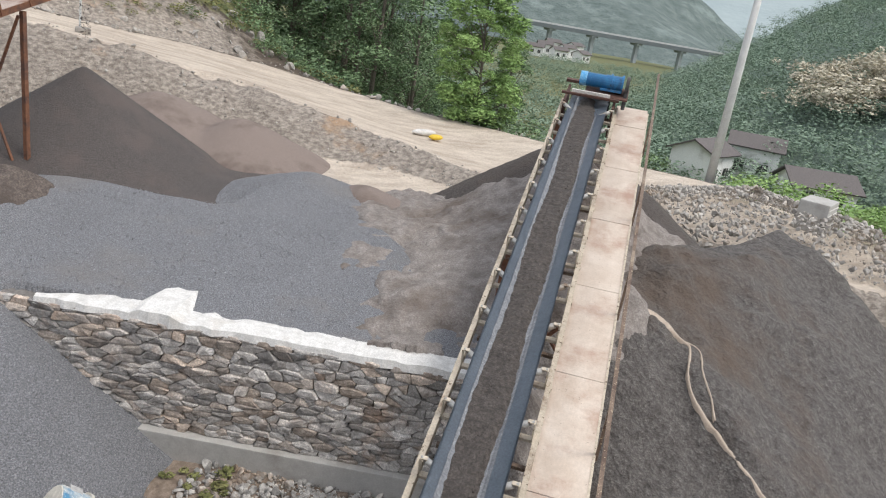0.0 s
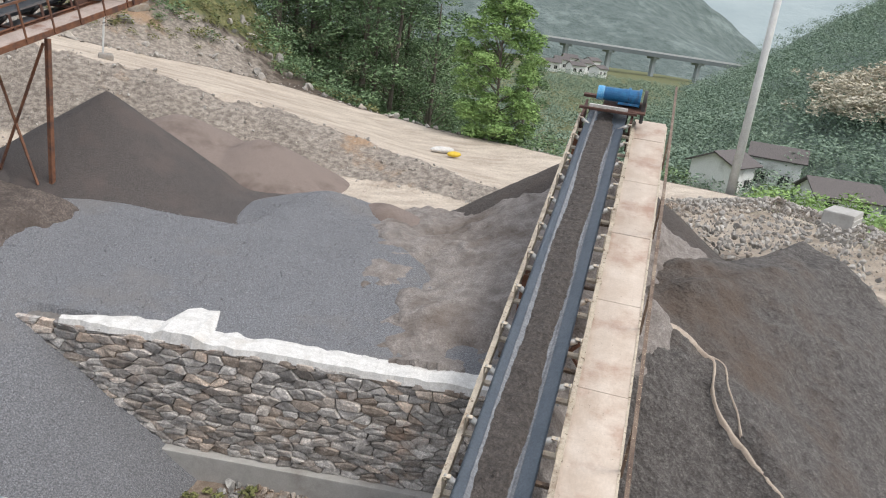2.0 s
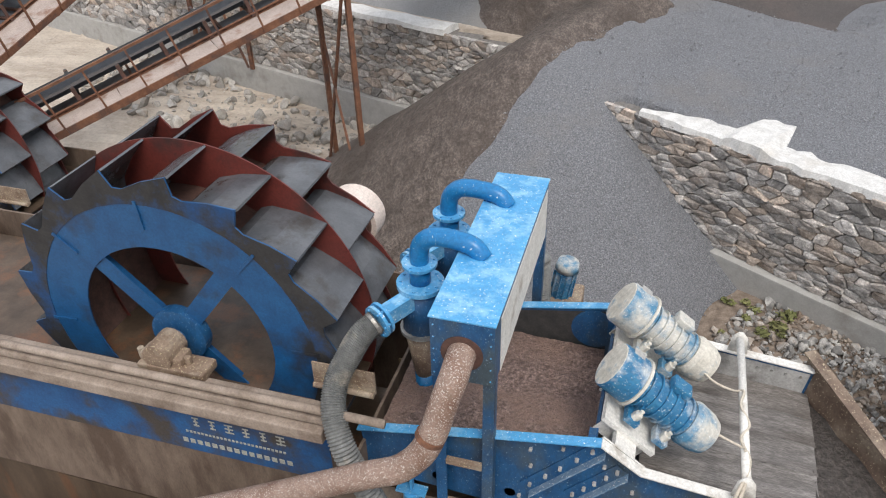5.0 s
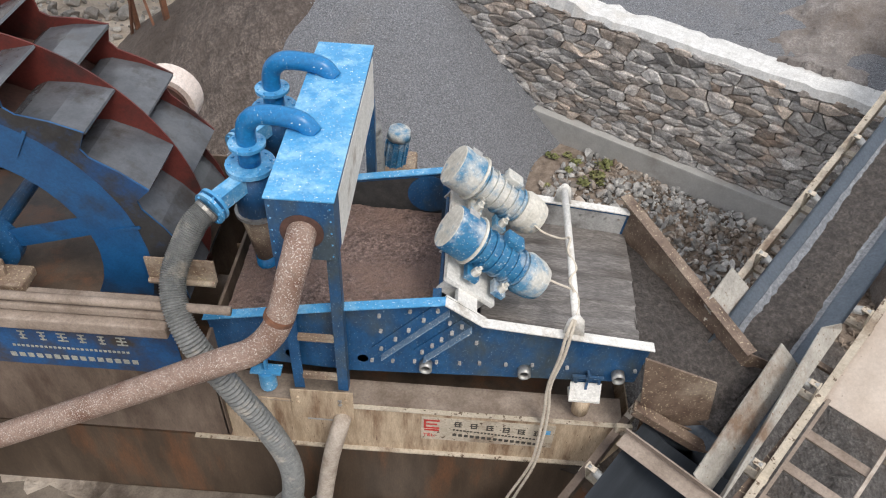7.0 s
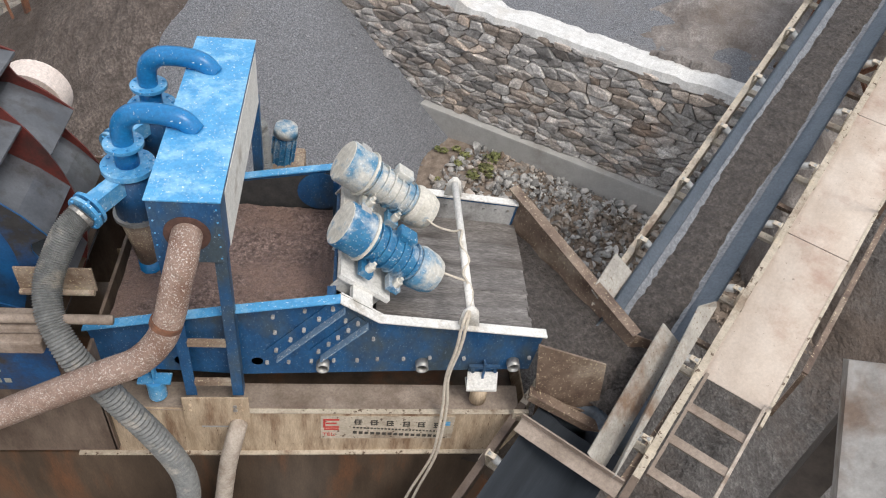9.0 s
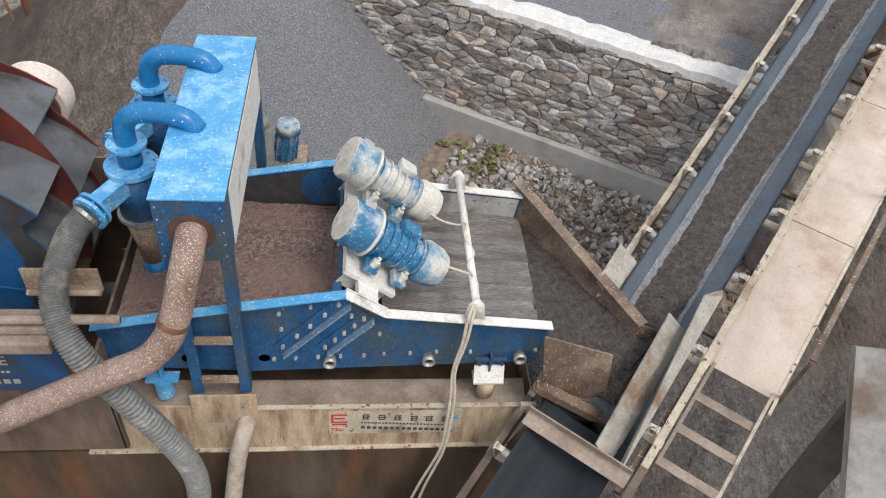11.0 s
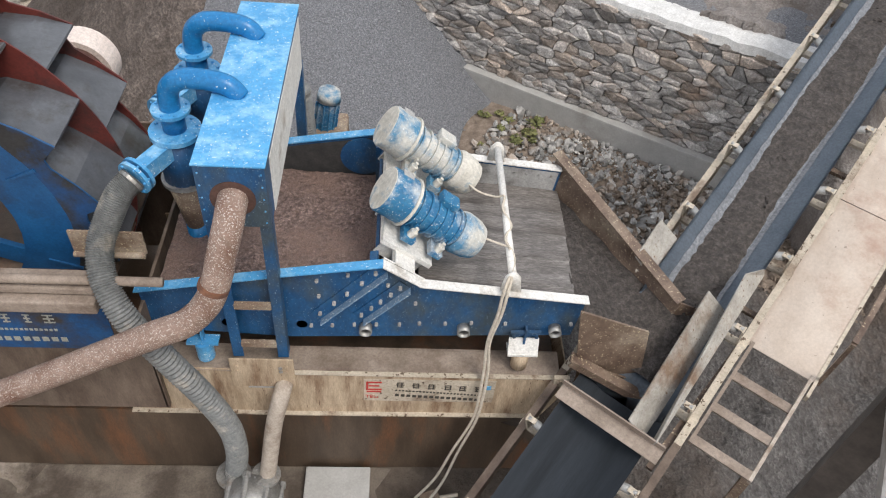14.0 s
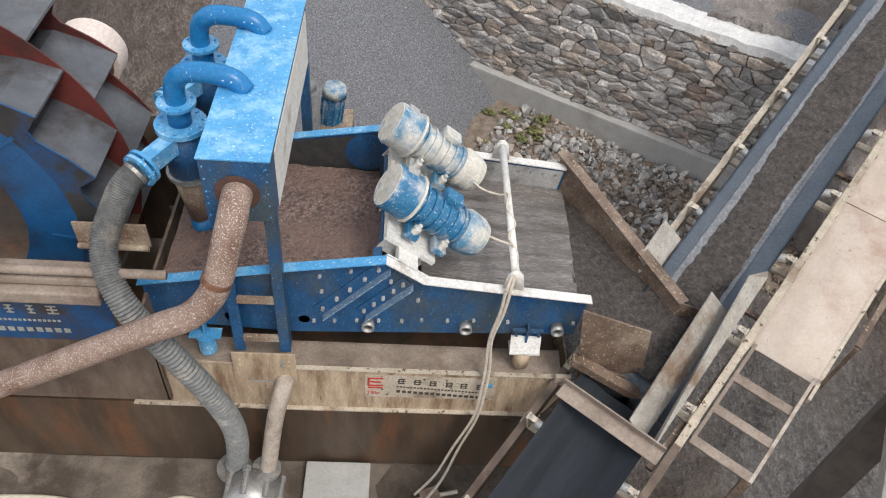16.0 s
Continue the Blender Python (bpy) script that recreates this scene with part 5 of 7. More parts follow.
def pipe():
    pts = [(-1.2, 4.42, 3.97), (-1.2, 4.20, 3.965), (-1.21, 4.07, 3.90), (-1.26, 3.98, 3.72), (-1.33, 3.90, 3.45), (-1.42, 3.84, 3.24), (-1.60, 3.79, 3.05), (-1.85, 3.77, 2.92), (-2.28, 3.77, 2.66), (-3.43, 3.77, 1.96), (-5.4, 3.77, 0.80), (-7.0, 3.77, -0.1)]
    root = thing("slurry_pipe", (-7.0, 3.77, -0.3), "rusty steel slurry pipe splashed with white drops", "pipe")
    wpart("pipe_run", sweep(bm_new(), smooth_path(pts, 8), 0.118, 24), PIPE_RUST, root, "", True)
    bm = bm_new()
    rod(bm, (-1.36, 3.875, 3.385), (-1.345, 3.885, 3.425), 0.127, 24)
    wpart("weld", bm, RUST, root, "rusty weld seam")
    return root


def trough():
    root = thing("collecting_trough", (0.3, 5.3, 0.9), "cream steel collecting trough streaked with mud", "trough")
    y = 4.31
    outline = [(-2.62, 1.66), (-0.95, 1.60), (1.82, 1.60), (1.94, 1.44), (1.72, 0.88), (-0.95, 0.86), (-2.62, 0.88)]
    wpart("front_wall", prism(bm_new(), outline, y, y + 0.02), MUD_CREAM, root, "mud-streaked cream front wall")
    wpart("back_wall", prism(bm_new(), outline, 6.45, 6.47), MUD_CREAM, root)
    bm = bm_new()
    plate(bm, [(1.93, y + 0.022, 1.46), (1.93, 6.44, 1.46), (1.71, 6.44, 0.88), (1.71, y + 0.022, 0.88)], 0.02)
    wpart("end_wall", bm, MUD_CREAM, root)
    # Bed takes the dark plinth colour to paint the shadow under the screen.
    bm = bm_new()
    plate(bm, [(-2.6, y + 0.30, 1.36), (1.84, y + 0.30, 1.30), (1.84, 6.44, 1.30), (-2.6, 6.44, 1.36)], 0.02)
    wpart("trough_bed", bm, PLINTH, root, "muddy trough bed, the screen's shadow in its dark colour")
    bm = bm_new()
    plate(bm, [(-2.6, y + 0.022, 1.655), (-0.95, y + 0.022, 1.598), (1.80, y + 0.022, 1.598), (1.80, y + 0.30, 1.64), (-0.95, y + 0.30, 1.64), (-2.6, y + 0.30, 1.68)], 0.03)
    wpart("ledge", bm, MUD_PINK, root, "mud-covered ledge behind the front wall")
    bm = bm_new()
    box(bm, (-1.16, y - 0.012, 1.585), (0.42, 0.018, 0.48), bevel=0.004)
    foot_plate = wpart("foot_plate", bm, PALE_STEEL, root, "pale grey foot plate of the frame leg")
    bm = bm_new()
    for z in (1.72, 1.66):
        bolt(bm, (-1.02, y - 0.022, z), 0.022, 0.02)
    sub("bolts", bm, STEEL, root, foot_plate)
    bm = bm_new()
    bar(bm, (-0.9, y - 0.004, 1.606), (1.82, y - 0.004, 1.606), 0.05, 0.012)
    bar(bm, (-2.62, y - 0.02, 0.885), (-0.95, y - 0.02, 0.87), 0.05, 0.02)
    bar(bm, (-0.95, y - 0.02, 0.87), (1.70, y - 0.02, 0.89), 0.05, 0.02)
    wpart("rim", bm, CREAM, root)
    bm = bm_new()
    box(bm, (1.80, y - 0.05, 1.62), (0.16, 0.05, 0.14), bevel=0.006)
    for x in (1.77, 1.83):
        bolt(bm, (x, y - 0.075, 1.64), 0.02, 0.012)
    wpart("lug", bm, CREAM, root)
    # sign on the wall: a red square mark, a row of black characters and two lines below, as bars
    sign = wpart("sign", box(bm_new(), (0.475, y - 0.004, 1.32), (1.36, 0.004, 0.40)), CREAM, root, "cream painted sign panel")
    bm = bm_new()
    for x, z, w, h in ((-0.10, 1.463, 0.16, 0.022), (-0.10, 1.335, 0.16, 0.022), (-0.17, 1.40, 0.022, 0.12), (-0.10, 1.40, 0.11, 0.02)):
        box(bm, (x, y - 0.009, z), (w, 0.004, h))
    box(bm, (-0.10, y - 0.009, 1.295), (0.15, 0.004, 0.024))
    sub("red_mark", bm, RED_MARK, root, sign, "red square mark")
    text = bpy.data.curves.new("words", "FONT")
    text.body, text.size, text.extrude = "TEL:", 0.075, 0.002
    maker = bpy.data.objects.new("words", text)
    words = bpy.data.meshes.new_from_object(maker)
    bpy.data.objects.remove(maker)
    bm = bm_new()
    bm.from_mesh(words)
    bpy.data.meshes.remove(words)
    bmesh.ops.transform(bm, matrix=Matrix.Translation((-0.19, y - 0.009, 1.178)) @ Matrix.Rotation(radians(90), 4, "X"), verts=bm.verts[:])
    sub("words", bm, RED_MARK, root, sign, "the red letters TEL:")
    bm = bm_new()
    rng = random.Random(8)
    for k in range(6):
        x = 0.17 + k * 0.163
        z = 1.425 - k * 0.012
        for j in range(3):
            box(bm, (x, y - 0.009, z - 0.036 + j * 0.036), (0.088 * rng.uniform(0.7, 1), 0.004, 0.013))
        for j in (-1, 1):
            box(bm, (x + j * 0.028 * rng.uniform(0.5, 1.2), y - 0.010, z), (0.013, 0.004, 0.085))
    for k in range(25):
        box(bm, (0.13 + k * 0.036, y - 0.009, 1.325 - k * 0.0028), (0.022, 0.004, 0.020))
    for k in range(15):
        box(bm, (0.14 + k * 0.06, y - 0.009, 1.235 - k * 0.0045), (0.040, 0.004, 0.040))
    sub("lettering", bm, INK, root, sign, "rows of black lettering")
    bm = bm_new()
    box(bm, (1.085, y - 0.011, 1.40), (0.055, 0.004, 0.07))
    sub("sticker", bm, BLUE_TOP, root, sign, "small blue sticker")
    return root


def washer_tank(dx, dy, dz, lettered):
    """The wheel's tank: sloping muddy walls with a ledge, a blue band and a pipe rail."""
    root = thing("washer_tank", (-5.5 + dx, 5.5 + dy, 0.9 + dz), "mud-stained blue and cream tank under the bucket wheel", "tank")
    m = Matrix.Translation((dx, dy, dz))
    x0, x1, y = -8.6, -2.48, 4.25
    for ya, yb in ((y, y + 0.03), (6.55, 6.58)):
        wpart("side_wall", box(bm_new(), ((x0 + x1) / 2, (ya + yb) / 2, 1.95), (x1 - x0, yb - ya, 1.9), m), TANK_MUD, root, "mud-streaked tank wall")
        wpart("wall_return", box(bm_new(), ((x1 - 2.22) / 2, (ya + yb) / 2, 1.75), (-2.22 - x1, 0.03, 1.5), m), TANK_MUD, root)
    wpart("end_wall", box(bm_new(), (x0, 5.4, 1.95), (0.03, 2.3, 1.9), m), TANK_MUD, root)
    wpart("end_wall", box(bm_new(), (-2.22, 5.4, 1.75), (0.03, 2.3, 1.5), m), TANK_MUD, root)
    bm = bm_new()
    box(bm, ((x0 + x1) / 2, y - 0.006, 2.33), (x1 - x0, 0.008, 0.60), m)
    wpart("blue_band", bm, BAND, root, "worn blue painted band")
    bm = bm_new()
    box(bm, ((x0 + x1) / 2, y - 0.02, 2.82), (x1 - x0 + 0.06, 0.30, 0.14), m, 0.02)
    box(bm, ((x0 + x1) / 2, y + 0.02, 2.95), (x1 - x0 + 0.06, 0.22, 0.08), m, 0.02)
    wpart("ledge", bm, MUD_PINK, root, "mud-coated ledge beam")
    bm = bm_new()
    rod(bm, m @ Vector((x0, y - 0.05, 3.06)), m @ Vector((-1.88, y - 0.05, 3.06)), 0.042, 14)
    wpart("pipe_rail", bm, MUD_PINK, root, "mud-coated pipe rail", True)
    bm = bm_new()
    plate(bm, [m @ Vector(p) for p in ((x0, 4.4, 2.6), (x1, 4.4, 2.6), (x1, 6.4, 2.6), (x0, 6.4, 2.6))], 0.02)
    wpart("slurry", bm, PLINTH, root, "brown slurry in the tank")
    bm = bm_new()
    box(bm, (-4.10, 4.42, 3.03), (0.72, 0.26, 0.10), m, 0.02)
    rod(bm, m @ Vector((-4.22, 4.30, 3.17)), m @ Vector((-4.22, 4.60, 3.17)), 0.15, 20)
    box(bm, (-4.22, 4.44, 3.10), (0.46, 0.20, 0.14), m, 0.03)
    for x in (-4.48, -3.96):
        rod(bm, m @ Vector((x, 4.42, 3.05)), m @ Vector((x, 4.42, 3.16)), 0.035, 6)
    wpart("bearing", bm, RUST_PALE, root, "muddy bearing block")
    bm = bm_new()
    box(bm, (-2.42, y + 0.34, 3.12), (0.62, 0.02, 0.26), m)
    rod(bm, m @ Vector((-2.72, y + 0.30, 3.0)), m @ Vector((-2.12, y + 0.30, 3.0)), 0.03)
    wpart("rusty_plate", bm, RUST_PALE, root, "rusty plate at the tank's corner")
    if lettered:
        bm = bm_new()
        rng = random.Random(4)
        for k in range(6):
            for j in range(3):
                box(bm, (-3.92 + k * 0.185, y - 0.013, 2.42 + j * 0.05), (0.10 * rng.uniform(0.5, 1), 0.004, 0.016))
            box(bm, (-3.92 + k * 0.185, y - 0.014, 2.47), (0.016, 0.004, 0.12))
        for k in range(26):
            box(bm, (-4.05 + k * 0.043, y - 0.013, 2.31), (0.026, 0.004, 0.028))
        for k in range(15):
            box(bm, (-4.10 + k * 0.083, y - 0.013, 2.17), (0.055, 0.004, 0.06))
        wpart("lettering", bm, PALE_INK, root, "worn pale lettering")
    return root


SCOOPS = 17
PITCH, ROWS_Y = 360 / SCOOPS, (0.0, 0.65, 1.35)


def polar(r, deg):
    return (0.922 * r * math.cos(radians(deg)), 0.922 * r * math.sin(radians(deg)))


def bucket_wheel(place, label):
    """Turns about its own y axis. Saw-tooth rims at front and back, a round divider between, two staggered rows of scoops."""
    root = thing("bucket_wheel", place, label, "wheel", "bucket wheels")

    def saw(phase, r_in):
        out = []
        for k in range(SCOOPS):
            a = 360 - k * PITCH + phase
            out += [polar(1.78, a + 16), polar(1.88, a + 8), polar(1.985, a), polar(1.80, a - 2)]
        return out[::-1]

    def rim(outer, r_in, y, t):
        bm = bm_new()
        n = len(outer)
        inner = [polar(r_in, math.degrees(math.atan2(z, x))) for x, z in outer]
        v = [[bm.verts.new((x, yy, z)) for x, z in ring] for yy in (y, y + t) for ring in (outer, inner)]
        for k in range(n):
            j = (k + 1) % n
            bm.faces.new((v[0][k], v[0][j], v[1][j], v[1][k]))
            bm.faces.new((v[2][k], v[3][k], v[3][j], v[2][j]))
            bm.faces.new((v[0][k], v[2][k], v[2][j], v[0][j]))
            bm.faces.new((v[1][k], v[1][j], v[3][j], v[3][k]))
        bmesh.ops.recalc_face_normals(bm, faces=bm.faces[:])
        return bm

    part("front_rim", rim(saw(0, 1.0), 1.12, 0.0, 0.016), BLUE_WHEEL, root, "blue front ring, worn black at its edge")
    bm = rim(saw(0, 1.0), 1.62, -0.006, 0.005)
    part("worn_edge", bm, WORN, root, "band worn to dark steel")
    circle = [polar(1.985, -4 * k) for k in range(90)][::-1]
    part("divider", rim(circle, 1.42, ROWS_Y[1], 0.014), PRIMER, root, "red-primed divider ring")
    part("back_rim", rim(saw(PITCH / 2, 1.0), 1.12, ROWS_Y[2], 0.016), PRIMER, root, "red-primed toothed back ring")
    bm = bm_new()
    bmesh.ops.create_cone(bm, cap_ends=False, segments=54, radius1=1.355, radius2=1.355, depth=1.33, matrix=Matrix.Translation((0, 0.676, 0)) @ Matrix.Rotation(radians(90), 4, "X"))
    bmesh.ops.solidify(bm, geom=bm.faces[:], thickness=0.012)
    part("drum", bm, RUST_DARK, root, "wet brown inner drum")
    for row in (0, 1):
        ya, yb = ROWS_Y[row] + 0.016, ROWS_Y[row + 1] - 0.002
        for k in range(SCOOPS):
            a = k * PITCH + PITCH / 2 * row
            prof = [polar(1.985, a), polar(1.82, a + 8), polar(1.66, a + 16), polar(1.56, a + 19), polar(1.48, a + 17)]
            bm = bm_new()
            inner = [polar(1.970, a - 0.6), polar(1.805, a + 7.6), polar(1.648, a + 15.6), polar(1.556, a + 18.2), polar(1.485, a + 16.4)]
            o = [[bm.verts.new((x, y, z)) for x, z in prof] for y in (ya, yb)]
            q = [[bm.verts.new((x, y, z)) for x, z in inner] for y in (ya, yb)]
            for i in range(4):
                bm.faces.new((o[0][i], o[0][i + 1], o[1][i + 1], o[1][i]))
                bm.faces.new((q[0][i], q[1][i], q[1][i + 1], q[0][i + 1]))
                bm.faces.new((o[0][i], q[0][i], q[0][i + 1], o[0][i + 1]))
                bm.faces.new((o[1][i], o[1][i + 1], q[1][i + 1], q[1][i]))
            for i in (0, 4):
                bm.faces.new((o[0][i], o[1][i], q[1][i], q[0][i]))
            bmesh.ops.recalc_face_normals(bm, faces=bm.faces[:])
            part("scoop", bm, BUCKET, root)
    for k in range(4):
        a = 55 + 83 * k if k < 2 else 235 + 83 * (k - 2)
        p, q = polar(0.16, a), polar(1.14, a)
        bm = bm_new()
        bar(bm, (p[0], 0.03, p[1]), (q[0], 0.03, q[1]), 0.20, 0.016, (0, 1, 0))
        bar(bm, (p[0], 0.09, p[1]), (q[0], 0.09, q[1]), 0.016, 0.12, (0, 1, 0))
        part("spoke", bm, BLUE_WHEEL, root)
    bm = bm_new()
    rod(bm, (0, -0.02, 0), (0, 0.10, 0), 0.30, 28)
    rod(bm, (0, -0.35, 0), (0, 1.7, 0), 0.075, 18)
    part("hub", bm, BLUE, root, "muddy hub and shaft")
    for k in range(8):
        a = 45 * k + 7
        p, q = polar(1.66, a), polar(1.34, a)
        bm = bm_new()
        bar(bm, (p[0], -0.01, p[1]), (q[0], -0.01, q[1]), 0.03, 0.016, (0, 1, 0))
        part("rim_seam", bm, BLUE_WHEEL, root)
    return root


screen = dewatering_screen()
motor_a = vibration_motor((0.27, 4.95, 3.03), MOTOR_BLUE, MOTOR_DUSTY, "blue vibration motor caked with cream dust")
motor_b = vibration_motor((0.27, 5.80, 3.07), MOTOR_DUSTY, MOTOR_CREAM, "vibration motor almost hidden under cream dust")
manifold()
cyclone(-1.87, 5.28, "blue hydrocyclone with flanged top and hose inlet")
cyclone(-1.85, 6.18, "blue hydrocyclone behind the manifold box")
pipe()
trough()
washer_tank(0, 0, 0, True)
wheel = bucket_wheel((-4.22, 4.7, 3.15), "large blue bucket wheel with red and grey scoops")
washer_tank(-7.0, 3.2, -0.85, False)
wheel_2 = copy_thing(wheel, pose(-11.4, 7.9, 2.27))
tagged(wheel_2, "second bucket wheel with red and grey scoops")
hose([(-2.14, 4.82, 3.67), (-2.24, 4.70, 3.60), (-2.34, 4.56, 3.42), (-2.40, 4.40, 3.25), (-2.36, 4.2, 3.06), (-2.20, 4.02, 2.80), (-1.95, 3.95, 2.33), (-1.68, 3.92, 1.75), (-1.52, 3.91, 1.22), (-1.51, 3.93, 0.70), (-1.60, 3.97, 0.10)], 0.105, 0.014, "slurry_hose", "grey ribbed slurry hose from pump to cyclone")

# plinth with a chipped corner
plinth = thing("plinth", (-4, 5.5, -0.4), "brown mud-stained concrete plinth under the machine", "plinth", kind="structure")
bm = bm_new()
prism(bm, [(-12.6, 0.98), (1.42, 0.82), (1.30, 0.72), (1.55, 0.60), (1.62, 0.30), (1.80, 0.1), (1.78, -0.7), (-12.6, -0.7)], 4.30, 6.7)
bmesh.ops.subdivide_edges(bm, edges=[e for e in bm.edges if abs(e.verts[0].co.y - e.verts[1].co.y) > 1], cuts=6)
wpart("plinth_block", bm, PLINTH, plinth)
floor = tagged(link("concrete_floor", box(bm_new(), (-4.8, 2.2, -0.42), (12.6, 4.2, 0.16), bevel=0.02), MUD), "wet muddy concrete floor beside the plinth", "floor", kind="structure")


def slurry_pump():
    root = thing("slurry_pump", (-1.45, 3.85, -0.34), "dusty grey slurry pump with flanged outlets", "pump")
    bm = bm_new()
    rod(bm, (-1.42, 3.45, 0.02), (-1.36, 3.86, 0.02), 0.30, 32)
    part_ob = wpart("casing", bm, STEEL, root, "round grey pump casing", True)
    bm = bm_new()
    for k in range(8):
        a = 2 * math.pi * k / 8 + 0.2
        c = Vector((-1.38 + 0.30 * math.cos(a), 3.70, 0.02 + 0.30 * math.sin(a)))
        rod(bm, c + Vector((0, -0.14, 0)), c + Vector((0, 0.14, 0)), 0.035, 8)
        rod(bm, c + Vector((0, 0.12, 0)), c + Vector((0, 0.18, 0)), 0.05, 6)
    wpart("casing_bolts", bm, STEEL, root)
    bm = bm_new()
    flange(bm, (-1.62, 3.97, 0.09), (0.1, 0.1, 1), 0.19, 0.04, 4, 0.03)
    rod(bm, (-1.60, 3.97, -0.1), (-1.62, 3.97, 0.08), 0.12, 18)
    wpart("outlet", bm, STEEL, root, "flanged outlet")
    bm = bm_new()
    box(bm, (-1.42, 3.7, -0.30), (0.62, 0.7, 0.10), bevel=0.01)
    rod(bm, (-1.45, 3.1, 0.0), (-1.42, 3.45, 0.0), 0.15, 20)
    wpart("base", bm, RUST_PALE, root)
    return root


slurry_pump()
suction = thing("suction_pipe", (-1.2, 4.05, 0.1), "cream mud-coated suction pipe from trough to pump", "pipe")
wpart("pipe_run", sweep(bm_new(), smooth_path([(-1.0, 4.34, 1.42), (-1.03, 4.16, 1.38), (-1.10, 4.05, 1.1), (-1.16, 3.98, 0.72), (-1.22, 3.9, 0.30), (-1.25, 3.86, 0.2)], 8), 0.088, 20), PIPE_MUD, suction, "", True)
wpart("flange", flange(bm_new(), (-1.24, 3.88, 0.27), (0.1, 0.1, 1), 0.155, 0.05, 8), STEEL, suction)

# wet sand on the left of the screen
xs, ys = np.arange(-2.1, -0.10, 0.045), np.arange(NEAR + 0.03, FAR - 0.02, 0.045)
SX, SY = np.meshgrid(xs, ys, indexing="ij")
tagged(sheet("screen_sand", xs, ys, 2.58 + 0.03 * fbm(SX, SY, 0.5, 31) + 0.018 * fbm(SX, SY, 0.12, 32, 3), SCREEN_SAND), "wet reddish sand bed on the screen", "sand", kind="stuff")

# motor and hose behind the manifold
backpump = thing("back_pump", (-0.75, 7.25, 2.0), "small blue-grey pump motor behind the manifold", "pump")
wpart("motor_body", rod(bm_new(), (-0.80, 7.25, 2.40), (-0.74, 7.25, 2.82), 0.125, 20), MOTOR_BLUE, backpump)
for k in range(6):
    a = math.pi * (k + 0.5) / 6
    p = Vector((0.13 * math.cos(a), -0.13 * math.sin(a), 0))
    wpart("fin", bar(bm_new(), Vector((-0.795, 7.25, 2.44)) + p, Vector((-0.745, 7.25, 2.80)) + p, 0.012, 0.03, p), MOTOR_BLUE, backpump)
wpart("fan_cover", rod(bm_new(), (-0.74, 7.25, 2.82), (-0.725, 7.25, 2.93), 0.145, 20, 0.125), MOTOR_DUSTY, backpump, "grey fan cover", True)
bm = bm_new()
box(bm, (-0.78, 7.25, 1.6), (0.5, 0.5, 1.7), bevel=0.03)
wpart("stand", bm, RUST_PALE, backpump)
hose([(-1.02, 7.05, 3.1), (-1.0, 7.08, 2.8), (-0.98, 7.05, 2.4), (-1.0, 7.0, 1.9)], 0.09, 0.012, "back_hose", "grey ribbed hose behind the screen")
drum = thing("drum_cover", (-2.78, 6.66, 3.4), "pale round drive cover beside the bucket wheel", "cover")
bm = bm_new()
rod(bm, (-3.15, 6.56, 3.50), (-3.15, 6.85, 3.50), 0.34, 32)
wpart("cover_shell", bm, PINK_WHITE, drum)
bm = bm_new()
rod(bm, (-3.15, 6.52, 3.50), (-3.15, 6.56, 3.50), 0.28, 32)
wpart("cover_face", bm, RUST_DARK, drum)
bm = bm_new()
box(bm, (-3.15, 6.68, 2.2), (0.3, 0.3, 2.5))
wpart("pedestal", bm, RUST_DARK, drum)


# ---- chute from screen to belt ----
def chute():
    root = thing("discharge_chute", (2.6, 5.0, 1.2), "rusty steel chute guiding sand onto the belt", "chute")
    bm = bm_new()
    plate(bm, [(1.82, 6.42, 2.82), (2.95, 4.72, 2.34), (2.80, 4.70, 1.86), (1.80, 6.35, 2.35)], 0.025)
    bar(bm, (1.82, 6.44, 2.83), (2.95, 4.74, 2.35), 0.13, 0.02)
    wpart("far_plate", bm, CHUTE_RUST, root, "rusty far side plate")
    bm = bm_new()
    plate(bm, [(2.93, 4.745, 2.34), (3.24, 4.72, 2.22), (3.14, 4.66, 1.98), (2.84, 4.70, 1.90)], 0.02)
    wpart("lip_plate", bm, CHUTE_RUST, root)
    bm = bm_new()
    plate(bm, [(1.76, 4.25, 2.78), (1.87, 4.25, 2.04), (2.60, 4.25, 1.56), (2.47, 4.25, 2.50)], 0.02)
    wpart("near_plate", bm, CHUTE_RUST, root, "rusty near side plate")
    bm = bm_new()
    bar(bm, (1.80, 4.22, 2.10), (2.52, 4.02, 1.78), 0.12, 0.02)
    bar(bm, (1.80, 4.17, 2.06), (2.52, 3.97, 1.74), 0.02, 0.09)
    wpart("angle_iron", bm, CHUTE_RUST, root)
    bm = bm_new()
    plate(bm, [(1.88, 4.20, 2.06), (2.00, 4.20, 1.62), (2.62, 4.20, 1.28), (2.56, 4.20, 1.74)], 0.02)
    wpart("skirt_plate", bm, CHUTE_RUST, root)
    # sliding sand
    bm = bm_new()
    rng = random.Random(5)
    n = 14
    g = []
    for i in range(n + 1):
        t = i / n
        row = []
        for j in range(n + 1):
            s = j / n
            a = Vector((1.84, 6.28, 2.36)).lerp(Vector((3.26, 4.82, 2.13)), t)
            b = Vector((1.84, 4.44, 2.40)).lerp(Vector((2.68, 4.29, 1.92)), t)
            row.append(bm.verts.new(a.lerp(b, s) + Vector((0, 0, rng.uniform(-0.02, 0.03) + 0.10 * math.sin(math.pi * s) * t))))
        g.append(row)
    for p, q in zip(g, g[1:]):
        for k in range(n):
            bm.faces.new((p[k], p[k + 1], q[k + 1], q[k]))
    wpart("chute_sand", bm, WET_SAND, root, "dark wet sand sliding down", True)
    return root


chute()


